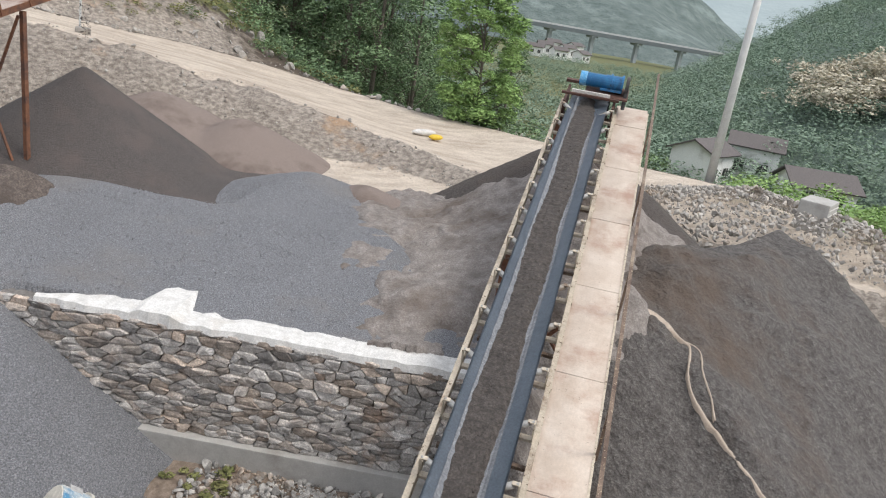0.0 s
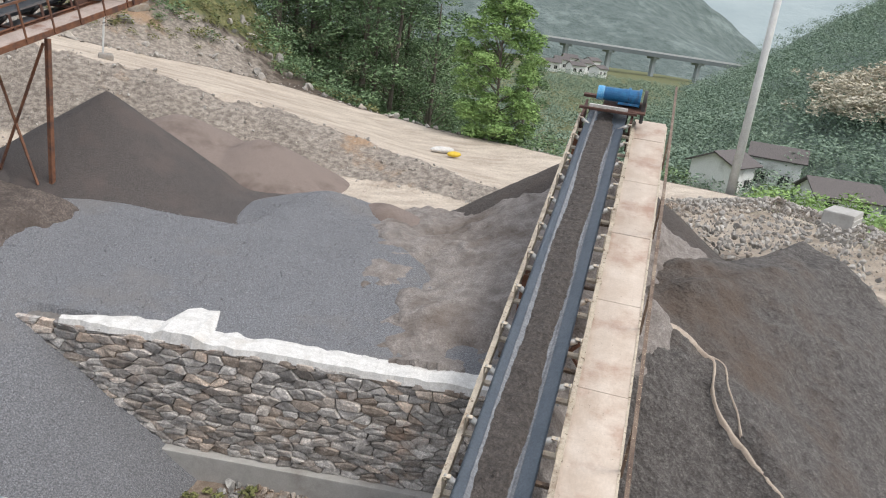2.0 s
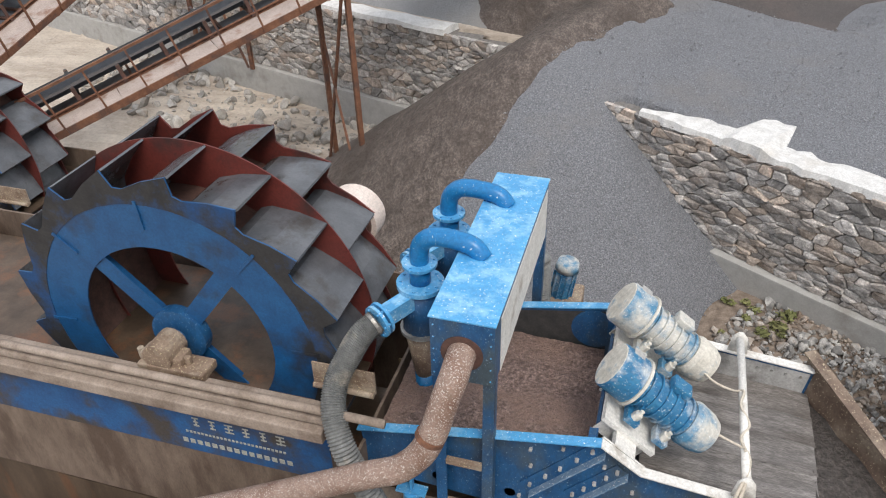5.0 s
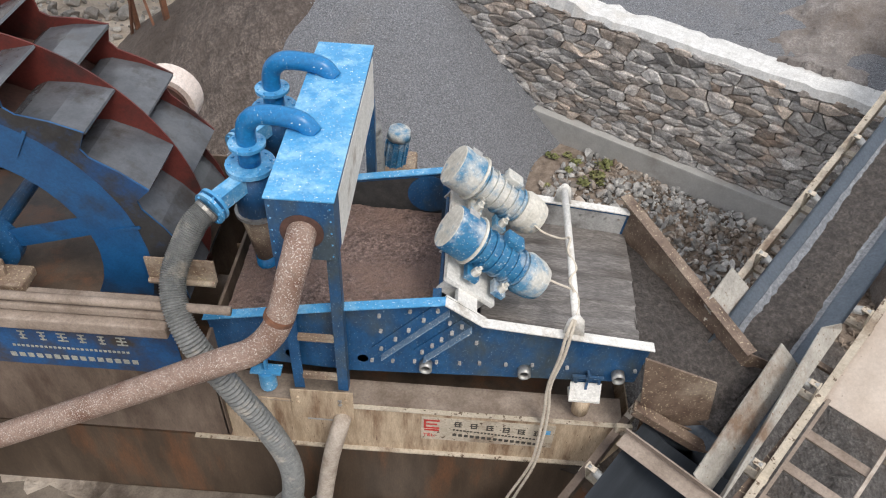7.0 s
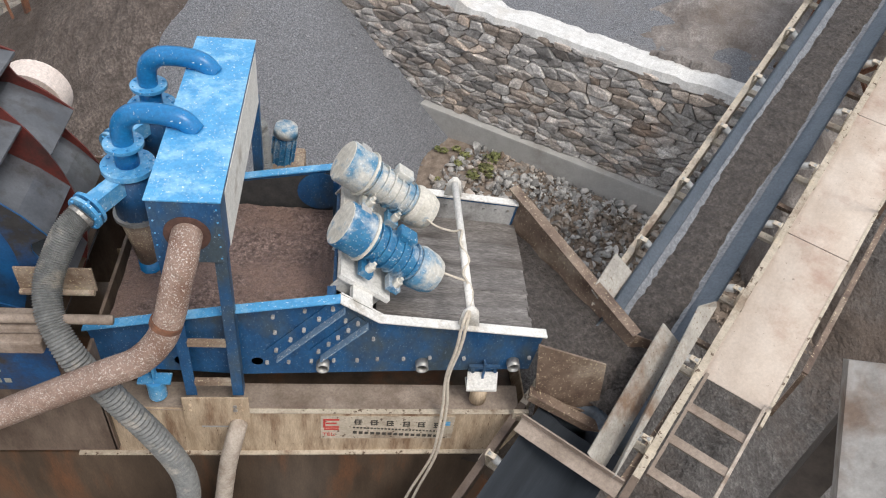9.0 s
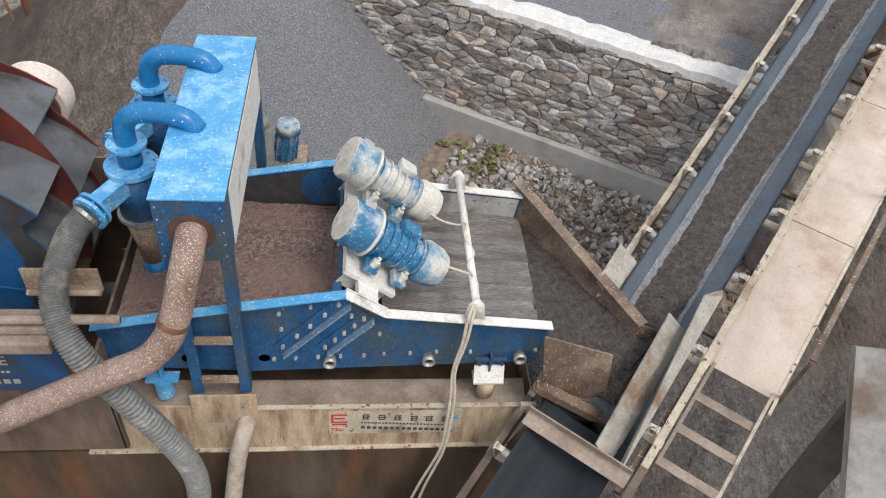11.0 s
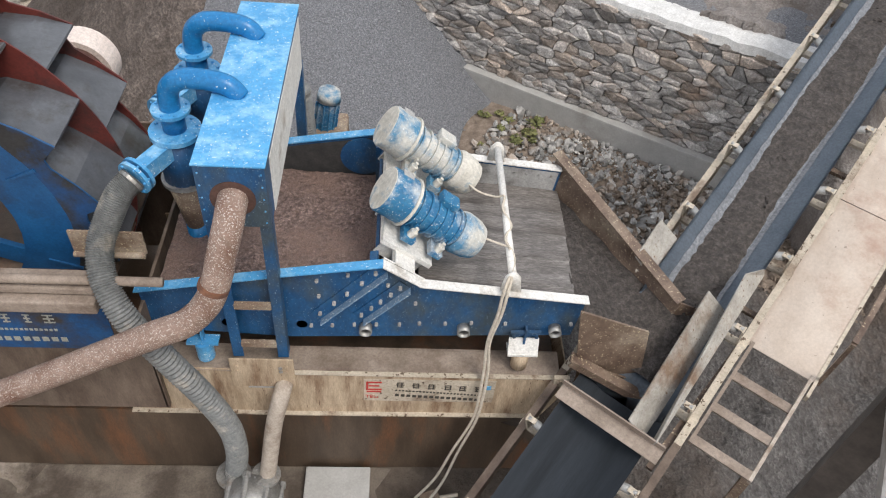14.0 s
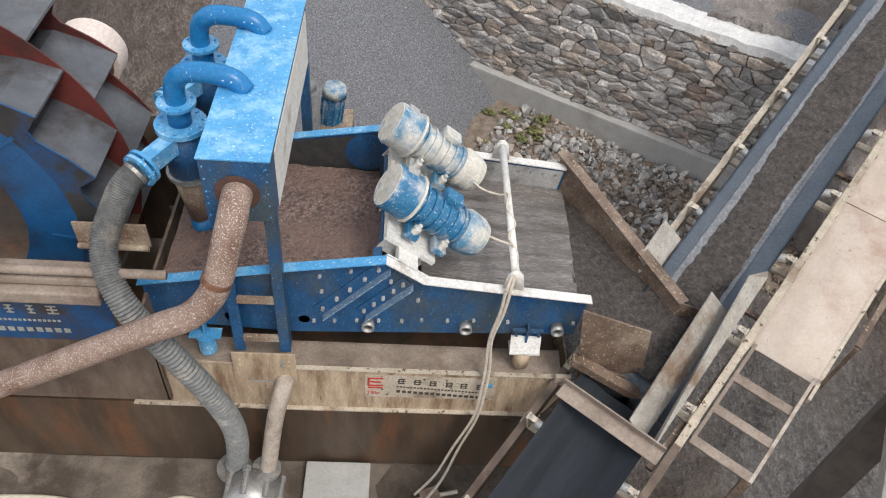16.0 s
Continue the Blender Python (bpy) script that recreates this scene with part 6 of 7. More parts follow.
# ---- rocks ----
def rock_shapes(n, seed, level=1):
    rng = np.random.default_rng(seed)
    out = []
    for _ in range(n):
        bm = bm_new()
        bmesh.ops.create_icosphere(bm, subdivisions=level, radius=1.0)
        v = np.array([p.co[:] for p in bm.verts])
        for _ in range(12):
            d = rng.normal(size=3)
            d /= np.linalg.norm(d)
            h = rng.uniform(0.36, 0.72)
            over = np.maximum(v @ d - h, 0)
            v -= over[:, None] * d
        v *= rng.uniform([0.8, 0.6, 0.45], [1.3, 1.0, 0.8])
        out.append((v, np.array([[p.index for p in f.verts] for f in bm.faces])))
        bm.free()
    return out


DRY = mat("tan_dry_grass", (0.44, 0.40, 0.31), (0.58, 0.54, 0.44), 0.3, 0.95, 0.0, vary=0.2)
PEBBLE = mat("gravel_piece", (0.20, 0.20, 0.207), (0.33, 0.33, 0.34), 20, 0.9, 0.0, vary=0.2)
ROCKS = rock_shapes(8, 3, 2)
PEBBLES = rock_shapes(8, 4, 1)


def turn_matrix(rng):
    q = rng.normal(size=4)
    q /= np.linalg.norm(q)
    w, x, y, z = q
    return np.array([[1 - 2 * (y * y + z * z), 2 * (x * y - z * w), 2 * (x * z + y * w)], [2 * (x * y + z * w), 1 - 2 * (x * x + z * z), 2 * (y * z - x * w)], [2 * (x * z - y * w), 2 * (y * z + x * w), 1 - 2 * (x * x + y * y)]])


def scatter_rocks(name, places, sizes, label, seed, material=None):
    rng = np.random.default_rng(seed)
    V, F, n = [], [], 0
    for (x, y, z), s in zip(places, sizes):
        v, f = (ROCKS if s > 0.11 else PEBBLES)[rng.integers(8)]
        V.append((v * s) @ turn_matrix(rng).T + (x, y, z + 0.2 * s))
        F.append(f + n)
        n += len(v)
    me = bpy.data.meshes.new(name)
    me.from_pydata(np.concatenate(V).tolist(), [], np.concatenate(F).tolist())
    me.materials.append(material or ROCK)
    return tagged(new(name, me), label, "rubble", kind="stuff")


def strew(n, x0, x1, y0, y1, lo, hi, seed, top=land, test=None, power=3.0):
    """Places on a surface and sizes, small ones most."""
    rng = np.random.default_rng(seed)
    x, y = rng.uniform(x0, x1, n), rng.uniform(y0, y1, n)
    if test is not None:
        k = test(x, y)
        x, y = x[k], y[k]
    s = lo + (hi - lo) * rng.random(len(x)) ** power
    return list(zip(x, y, top(x, y))), s


def before_wall(x, y):
    d = wall_line(x) - y
    return (d > 0.3) & (d < 3.6) & (gravel_top(x, y) < land(x, y) + 0.05)


def foot_top(x, y):
    return land(x, np.minimum(y, wall_line(x) - 0.05)) + 0.42 * np.exp(-(np.maximum(wall_line(x) - y - 0.9, 0) / 1.1) ** 2)


heap("rubble_bed", 0.5, 7.5, 6.5, 12.5, lambda x, y: np.where(wall_line(x) - y > 0.1, foot_top(x, y) - 0.02, -3), EARTH, "earth and small rubble at the wall's foot", 0.1, 0.03, 60, 0.01)
scatter_rocks("rubble", *strew(8500, 0.2, 5.6, 7.6, 12.5, 0.02, 0.13, 1, foot_top, before_wall, 3.0), "broken grey stone at the wall's foot", 1, RUBBLE)
scatter_rocks("earth_clods", *strew(6000, 3.4, 7.4, 6.5, 10.5, 0.02, 0.09, 21, foot_top, lambda x, y: before_wall(x, y) & (wall_line(x) - y > 0.5)), "crumbly brown earth clods below the belt", 21, EARTH)
scatter_rocks("rubble", *strew(2200, -17, -4.5, 11.5, 20.5, 0.04, 0.30, 2, land, lambda x, y: (wall_line(x) - y > 0.3) & (wall_line(x) - y < 3.6) & (spill_top(x, y) < 0)), "broken stone at the far wall's foot", 2)
scatter_rocks("yard_clods", *strew(9000, 2.2, 8.5, 0.4, 6.2, 0.010, 0.05, 23, lambda x, y: np.maximum(land(x, y), right_top(x, y)) + 0.01, lambda x, y: x * 0.8 + (y - 6) * 0.4 > 0.9, 2.5), "crumbs of damp sand and grit on the yard", 23, FLANK)
on_bank = lambda x, y: np.abs(y - np.interp(x, ROAD_X, ROAD_Y) + 4.2) < 1.5
scatter_rocks("loose_gravel", *strew(22000, -7, 7, 8.5, 18.5, 0.008, 0.024, 8, lambda x, y: gravel_top(x, y) + 0.01, lambda x, y: (gravel_top(x, y) > land(x, y) + 0.03) & (gravel_top(x, y) > brown_flank(x, y) - 0.02) & (gravel_top(x, y) > sand_top(x, y)), 1.5), "loose pieces of grey gravel", 8, PEBBLE)
scatter_rocks("loose_grit", *strew(2500, -5, 7, 15.5, 25, 0.008, 0.02, 9, lambda x, y: cone(x, y, 0.75, 21.6, 5.02, 0.69, 0.06) + 0.01, lambda x, y: cone(x, y, 0.75, 21.6, 5.02, 0.69, 0.06) > np.maximum(land(x, y), gravel_top(x, y)), 1.5), "loose dark grit on the cone", 9, DARK_GRAVEL)
scatter_rocks("bank_stones", *strew(9000, -24, 13, 18, 46, 0.03, 0.12, 3, land, on_bank), "stony bank below the haul road", 3)
on_edge = lambda x, y: np.abs(y - np.interp(x, ROAD_X, ROAD_Y) - road_edge(x)) < 0.7
scatter_rocks("verge_stones", *strew(9000, -30, 19, 22, 52, 0.05, 0.34, 4, land, on_edge), "stones along the haul road's verge", 4)
on_hill = lambda x, y: (y - np.interp(x, ROAD_X, ROAD_Y) - road_edge(x) > 0.6) & (y - np.interp(x, ROAD_X, ROAD_Y) - road_edge(x) < 11.6)
scatter_rocks("boulders", *strew(1500, -26, 11, 26, 60, 0.08, 0.6, 5, land, on_hill, 4.0), "weathered grey boulders on the hillside", 5)


def rubble_top(x, y):
    return land(x, y) + np.maximum(0, 1.5 - 0.33 * np.sqrt((x - 20.2) ** 2 + ((y - 16.4) * 1.0) ** 2)) + np.maximum(0, 0.8 - 0.25 * np.sqrt((x - 22.5) ** 2 + (y - 13.5) ** 2))


scatter_rocks("rubble_heap", *strew(11000, 15.5, 27, 10.5, 22, 0.025, 0.16, 6, rubble_top, lambda x, y: (rubble_top(x, y) - land(x, y) > 0.08) | (np.hypot(x - 19, y - 17) < 4)), "heap of pale broken stone beside the track", 6)
block = thing("concrete_block", (21.4, 15.0, 3.0), "pale square concrete block lying on rubble", "block", turn=25)
part("block_body", box(bm_new(), (0, 0, 0.45), (1.35, 0.9, 0.95), bevel=0.05), CONCRETE, block)
bm = bm_new()
for k in range(4):
    box(bm, (0, -0.455, 0.2 + k * 0.18), (1.3, 0.02, 0.03))
part("score_lines", bm, WHITE_CAP, block)


# ---- plants ----
def leaf_cloud(centres, radii, per, size, seed, flat=0.75):
    """Leaf faces over the upper shell of many clumps."""
    rng = np.random.default_rng(seed)
    n = len(centres) * per
    c, r = np.repeat(np.asarray(centres, float), per, 0), np.repeat(np.asarray(radii, float), per)
    d = rng.normal(size=(n, 3))
    d /= np.linalg.norm(d, axis=1)[:, None]
    d[:, 2] = np.where(d[:, 2] < -0.35, -d[:, 2], d[:, 2])
    p = c + d * (r * rng.uniform(0.62, 1.08, n))[:, None] * np.array([1, 1, flat])
    s = size * rng.uniform(0.6, 1.4, n) * np.clip(r / np.mean(radii), 0.6, 1.4)
    a = rng.normal(size=(n, 3)) + 0.6 * np.cross(d, [0.2, 0.3, 0.9])
    a /= np.linalg.norm(a, axis=1)[:, None]
    b = np.cross(a, d + 0.5 * rng.normal(size=(n, 3)))
    b /= np.linalg.norm(b, axis=1)[:, None] + 1e-9
    a[:, 2] *= 0.55
    b[:, 2] *= 0.55
    a, b = a * s[:, None], b * (0.55 * s)[:, None]
    v = np.stack([p - a, p + b * 0.9, p + a, p - b], 1).reshape(-1, 3)
    f = np.arange(4 * n).reshape(n, 4)
    return v, f


def cloud_object(name, centres, radii, per, size, seed, material, label, category, parent=None, kind=""):
    v, f = leaf_cloud(centres, radii, per, size, seed)
    me = bpy.data.meshes.new(name)
    me.from_pydata(v.tolist(), [], f.tolist())
    me.materials.append(material)
    ob = new(name, me)
    ob.parent = parent
    return tagged(ob, label, category, kind=kind) if not parent else ob


def tree(x, y, height, spread, seed, leaf, label, per=120, clumps=46, group="roadside trees", first=0.25, fat=1.0):
    rng = random.Random(seed)
    z = float(land(np.array([x]), np.array([y]))[0]) - 0.2
    root = thing("tree", (x, y, z), label, "tree", group)
    bm = bm_new()
    lean = Vector((rng.uniform(-0.3, 0.3), rng.uniform(-0.3, 0.3), height * 0.92))
    path = smooth_path([(0, 0, 0), lean * 0.35 + Vector((rng.uniform(-0.1, 0.1), 0, 0)), lean * 0.7, lean], 5)
    for i in range(len(path) - 1):
        rod(bm, path[i], path[i + 1], 0.022 * height * 0.62 * (1 - 0.85 * i / len(path)), 8, 0.022 * height * 0.62 * (1 - 0.85 * (i + 1) / len(path)))
    part("trunk", bm, BARK, root)
    cs, rs = [], []
    bm = bm_new()
    for k in range(clumps):
        t = first + (1 - first) * (k + rng.random()) / clumps
        w = spread * (math.sin(math.pi * min(1, 0.18 + 0.80 * (t - first) / (1 - first))) ** 0.8) * rng.uniform(0.45, 1.0)
        a = rng.uniform(0, 6.283)
        c = Vector((lean.x * t + w * math.cos(a), lean.y * t + w * math.sin(a), height * t))
        cs.append(c[:])
        rs.append(spread * fat * rng.uniform(0.16, 0.34))
        if k % 2 == 0:
            rod(bm, lean * max(0.1, t - 0.12), c, 0.03, 5, 0.01)
    part("bough", bm, BARK, root)
    v, f = leaf_cloud(cs, rs, per, 0.018 * spread + 0.035, seed)
    me = bpy.data.meshes.new("crown")
    me.from_pydata(v.tolist(), [], f.tolist())
    me.materials.append(leaf)
    new("crown", me).parent = root
    return root


tree(17.9, 31.2, 7.3, 2.15, 1, LEAF_LIGHT, "slender tree with bright young leaves by the road", 420, 100, first=0.06, fat=0.92)
tree(21.4, 34.5, 7.6, 1.5, 2, LEAF, "dark green tree behind the bright one", 260, 50)
rng = random.Random(77)
for k in range(26):
    az = radians(12.5 + 15.5 * (k + rng.random()) / 26)
    dist = rng.uniform(47, 54) if k % 2 else rng.uniform(55, 68)
    x, y = dist * math.sin(az), dist * math.cos(az)
    tree(x, y, rng.uniform(13, 19) * (1 - 0.45 * max(0, (math.degrees(az) - 22) / 6)), rng.uniform(2.8, 4.2), 100 + k, LEAF, "dense dark green broadleaf tree on the slope", 200, 50, "wooded slope", 0.12)
rng = np.random.default_rng(9)


def bush_patch(name, n, x0, x1, y0, y1, lo, hi, per, seed, leaf, label, test=None, top=land, size=0.09):
    pl, s = strew(n, x0, x1, y0, y1, lo, hi, seed, top, test, 1.5)
    return cloud_object(name, [(x, y, z + 0.35 * r) for (x, y, z), r in zip(pl, s)], s, per, size, seed, leaf, label, "bushes", kind="stuff")


far_side = lambda lo, hi: (lambda x, y: (y - np.interp(x, ROAD_X, ROAD_Y) - road_edge(x) > lo - 2.4) & (y - np.interp(x, ROAD_X, ROAD_Y) - road_edge(x) < hi - 2.4))
bush_patch("hillside_bushes", 900, -34, 6, 28, 66, 0.3, 1.3, 170, 11, LEAF, "low green scrub on the rocky hillside", far_side(4, 26), size=0.075)
bush_patch("hillside_grass", 2200, -30, 16, 24, 58, 0.15, 0.5, 70, 12, GRASS, "dry yellow-green grass on the bank", far_side(3, 15), size=0.06)
bush_patch("verge_bushes", 420, 9, 30, 24, 50, 0.5, 1.3, 230, 13, LEAF, "leafy bushes beyond the verge", far_side(3.2, 14), size=0.07)
bush_patch("wet_side_bushes", 300, 22, 42, 6, 24, 0.4, 1.1, 140, 14, LEAF_LIGHT, "bright green scrub beyond the rubble", lambda x, y: (np.hypot(x - 19, y - 16) > 5.5) & (np.arctan2(x, y) > radians(49.5)), size=0.08)
bush_patch("wall_weeds", 16, 1.5, 2.6, 9.9, 10.9, 0.06, 0.15, 40, 15, GRASS, "small weeds among the rubble", None, foot_top, 0.045)


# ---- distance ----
# Air haze is mixed into these hill colours; the farthest is palest.
HAZE_NEAR = far_material("hazed_wooded_hill_near", (0.105, 0.15, 0.125), (0.16, 0.21, 0.17), 0.12)
HAZE_MID = far_material("hazed_wooded_hill_mid", (0.085, 0.118, 0.112), (0.150, 0.188, 0.178), 0.11)
HAZE_FAR = far_material("hazed_wooded_hill_far", (0.27, 0.33, 0.345), (0.33, 0.39, 0.40), 0.012)


def ridge(name, az0, az1, near, far, base, crest, seed, material, label, rough):
    """A hillside that rises from near to far, its crest given as degrees over the eye for each bearing."""
    az = np.radians(np.linspace(az0, az1, 150))
    t = np.linspace(0, 1, 40)
    A, T = np.meshgrid(az, t, indexing="ij")
    R = near + (far - near) * T
    x, y = R * np.sin(A), R * np.cos(A)
    top = 8 + far * np.tan(np.radians(np.interp(np.degrees(A), *crest)))
    z = base + (top - base) * T ** 0.85 + rough * fbm(x, y, (far - near) * 0.5, seed, 5) * np.sin(np.pi * np.clip(T, 0.05, 1) * 0.6)
    idx = np.arange(x.size).reshape(x.shape)
    q = np.stack([idx[:-1, :-1], idx[1:, :-1], idx[1:, 1:], idx[:-1, 1:]], -1).reshape(-1, 4)
    me = bpy.data.meshes.new(name)
    me.from_pydata(np.stack([x, y, z], -1).reshape(-1, 3).tolist(), [], q.tolist())
    me.polygons.foreach_set("use_smooth", [True] * len(me.polygons))
    me.materials.append(material)
    tagged(new(name, me), label, "hills", kind="structure")
    return np.stack([x, y, z], -1)


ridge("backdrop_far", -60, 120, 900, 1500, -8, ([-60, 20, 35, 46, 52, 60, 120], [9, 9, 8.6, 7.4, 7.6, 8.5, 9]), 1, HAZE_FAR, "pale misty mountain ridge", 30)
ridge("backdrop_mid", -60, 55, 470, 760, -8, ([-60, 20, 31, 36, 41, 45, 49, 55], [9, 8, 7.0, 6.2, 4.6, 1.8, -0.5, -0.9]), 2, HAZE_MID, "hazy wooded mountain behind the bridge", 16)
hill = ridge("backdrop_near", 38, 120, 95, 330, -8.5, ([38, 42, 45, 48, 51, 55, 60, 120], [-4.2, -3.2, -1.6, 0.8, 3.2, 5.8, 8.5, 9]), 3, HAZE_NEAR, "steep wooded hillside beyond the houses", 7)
flat = hill[:60].reshape(-1, 3)
pick = np.random.default_rng(4).integers(0, len(flat), 5600)
jit = np.random.default_rng(5).normal(size=(5600, 3)) * (3.0, 3.0, 0.4)
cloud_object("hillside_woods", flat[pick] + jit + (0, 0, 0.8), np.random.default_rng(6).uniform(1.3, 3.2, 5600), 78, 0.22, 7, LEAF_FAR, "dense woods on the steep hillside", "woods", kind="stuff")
dry = hill[28:38, 5:9].reshape(-1, 3)
dry = dry[np.random.default_rng(14).integers(0, len(dry), 500)] + np.random.default_rng(15).normal(size=(500, 3)) * (3, 3, 0.3)
cloud_object("dry_slope", dry + (0, 0, 2.6), np.random.default_rng(16).uniform(0.8, 2.2, 500), 50, 0.32, 17, DRY, "tan dry grass patch on the hillside", "grass", kind="stuff")
rng = np.random.default_rng(8)
az, dist = np.radians(rng.uniform(22, 62, 2600)), rng.uniform(62, 330, 2600)
keep = ~((np.abs(np.degrees(az) - 48) < 4.5) & (dist < 112)) & ~((np.abs(np.degrees(az) - 44.6) < 0.9) & (dist < 140))
az, dist = az[keep], dist[keep]
vx, vy = dist * np.sin(az), dist * np.cos(az)
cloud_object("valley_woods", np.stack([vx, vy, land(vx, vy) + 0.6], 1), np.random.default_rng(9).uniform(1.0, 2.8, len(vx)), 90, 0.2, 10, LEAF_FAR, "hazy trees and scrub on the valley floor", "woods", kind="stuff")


def at(az, dist, z=0.0):
    return (dist * math.sin(radians(az)), dist * math.cos(radians(az)), z)


def viaduct():
    root = thing("viaduct", at(39, 430, -8), "long grey concrete road viaduct across the valley", "bridge")
    a, b = Vector(at(30.5, 415, 4.2)), Vector(at(46.3, 445, 2.6))
    wpart("deck", bar(bm_new(), a, b, 9, 2.0), BRIDGE_SHADE, root)
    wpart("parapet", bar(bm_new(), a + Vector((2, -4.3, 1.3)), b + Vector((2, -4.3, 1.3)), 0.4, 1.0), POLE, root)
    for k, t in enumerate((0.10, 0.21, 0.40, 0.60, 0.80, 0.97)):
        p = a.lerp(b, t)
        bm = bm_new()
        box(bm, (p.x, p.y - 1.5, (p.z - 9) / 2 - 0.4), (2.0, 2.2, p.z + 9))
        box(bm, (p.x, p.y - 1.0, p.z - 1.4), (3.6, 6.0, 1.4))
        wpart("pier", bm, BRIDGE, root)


viaduct()


def house(az, dist, z, w, d, h, turn, label):
    p = at(az, dist, z)
    root = thing("house", p, label, "house", "houses in the valley", turn=turn)
    bm = bm_new()
    box(bm, (0, 0, h / 2), (w, d, h))
    walls = part("wall", bm, WHITE_WALL, root, "whitewashed wall")
    for s in (-1, 1):
        bm = bm_new()
        plate(bm, [(-w / 2 - 0.5, s * (d / 2 + 0.6), h - 0.25), (w / 2 + 0.5, s * (d / 2 + 0.6), h - 0.25), (w / 2 + 0.5, 0, h + d * 0.24), (-w / 2 - 0.5, 0, h + d * 0.24)], 0.16)
        part("roof", bm, ROOF, root, "dark tiled roof slope")
    for s in (-1, 1):
        bm = bm_new()
        plate(bm, [(s * w / 2, -d / 2, h), (s * w / 2, d / 2, h), (s * w / 2, 0, h + d * 0.22)], 0.1)
        part("gable", bm, WHITE_WALL, root)
    for x in (-w * 0.25, w * 0.22):
        bm = bm_new()
        box(bm, (x, -d / 2 - 0.03, h * 0.5), (1.2, 0.1, 1.3))
        win = part("window", bm, DARK, root, "dark window")
        bm = bm_new()
        box(bm, (x, -d / 2 - 0.09, h * 0.5), (0.08, 0.05, 1.3))
        part("frame", bm, WHITE_PAINT, win)
    return root


house(46.7, 96, -8.9, 6.4, 5.2, 4.9, 20, "small whitewashed house with dark tiled roof")
house(50.0, 104, -8.4, 6.0, 5.0, 5.2, -48, "whitewashed house with dark tiled roof among bushes")
house(54.4, 92, -7.2, 7.0, 5.5, 2.6, -30, "low grey house half hidden by scrub")
for k in range(7):
    house(33.4 + 0.55 * k, 330 + 14 * (k % 3), -8, 6, 5, 4 + k % 3, -35 + 9 * k, "far pale village house in haze")

pole = thing("utility_pole", (24.4, 22.3, 1.8), "tall pale concrete utility pole", "pole")
part("shaft", rod(bm_new(), (0, 0, 0), (0, 0, 10.5), 0.19, 16, 0.12), POLE, pole, "", True)
part("cap", rod(bm_new(), (0, 0, 10.5), (0, 0, 10.56), 0.13, 16), POLE, pole)
for x, y, h, lab in ((0.9, 29.9, 2.2, "thin pale marker post by the road"), (-2.2, 33.2, 2.4, "thin pale marker post by the road")):
    z = float(land(np.array([x]), np.array([y]))[0])
    post = thing("marker_post", (x, y, z - 0.1), lab, "post", "marker posts")
    part("shaft", rod(bm_new(), (0, 0, 0), (0.06, 0, h), 0.035, 8), POLE, post)
    part("base_stone", box(bm_new(), (0.1, -0.1, 0.15), (0.5, 0.4, 0.28), bevel=0.08), ROCK, post)
bag = thing("plastic_bags", (13.5, 26.4, 2.75), "yellow and white plastic bags by the verge", "bags")
bm = bm_new()
bmesh.ops.create_icosphere(bm, subdivisions=2, radius=0.26, matrix=Matrix.Translation((0, 0, 0.12)) @ Matrix.Diagonal((1.2, 0.7, 0.45, 1)))
part("yellow_bag", bm, YELLOW_BAG, bag, "crumpled yellow bag")
bm = bm_new()
bmesh.ops.create_icosphere(bm, subdivisions=2, radius=0.34, matrix=Matrix.Translation((-0.2, 0.7, 0.15)) @ Matrix.Diagonal((1.6, 0.6, 0.4, 1)))
part("white_bag", bm, WHITE_CAP, bag, "white bag")


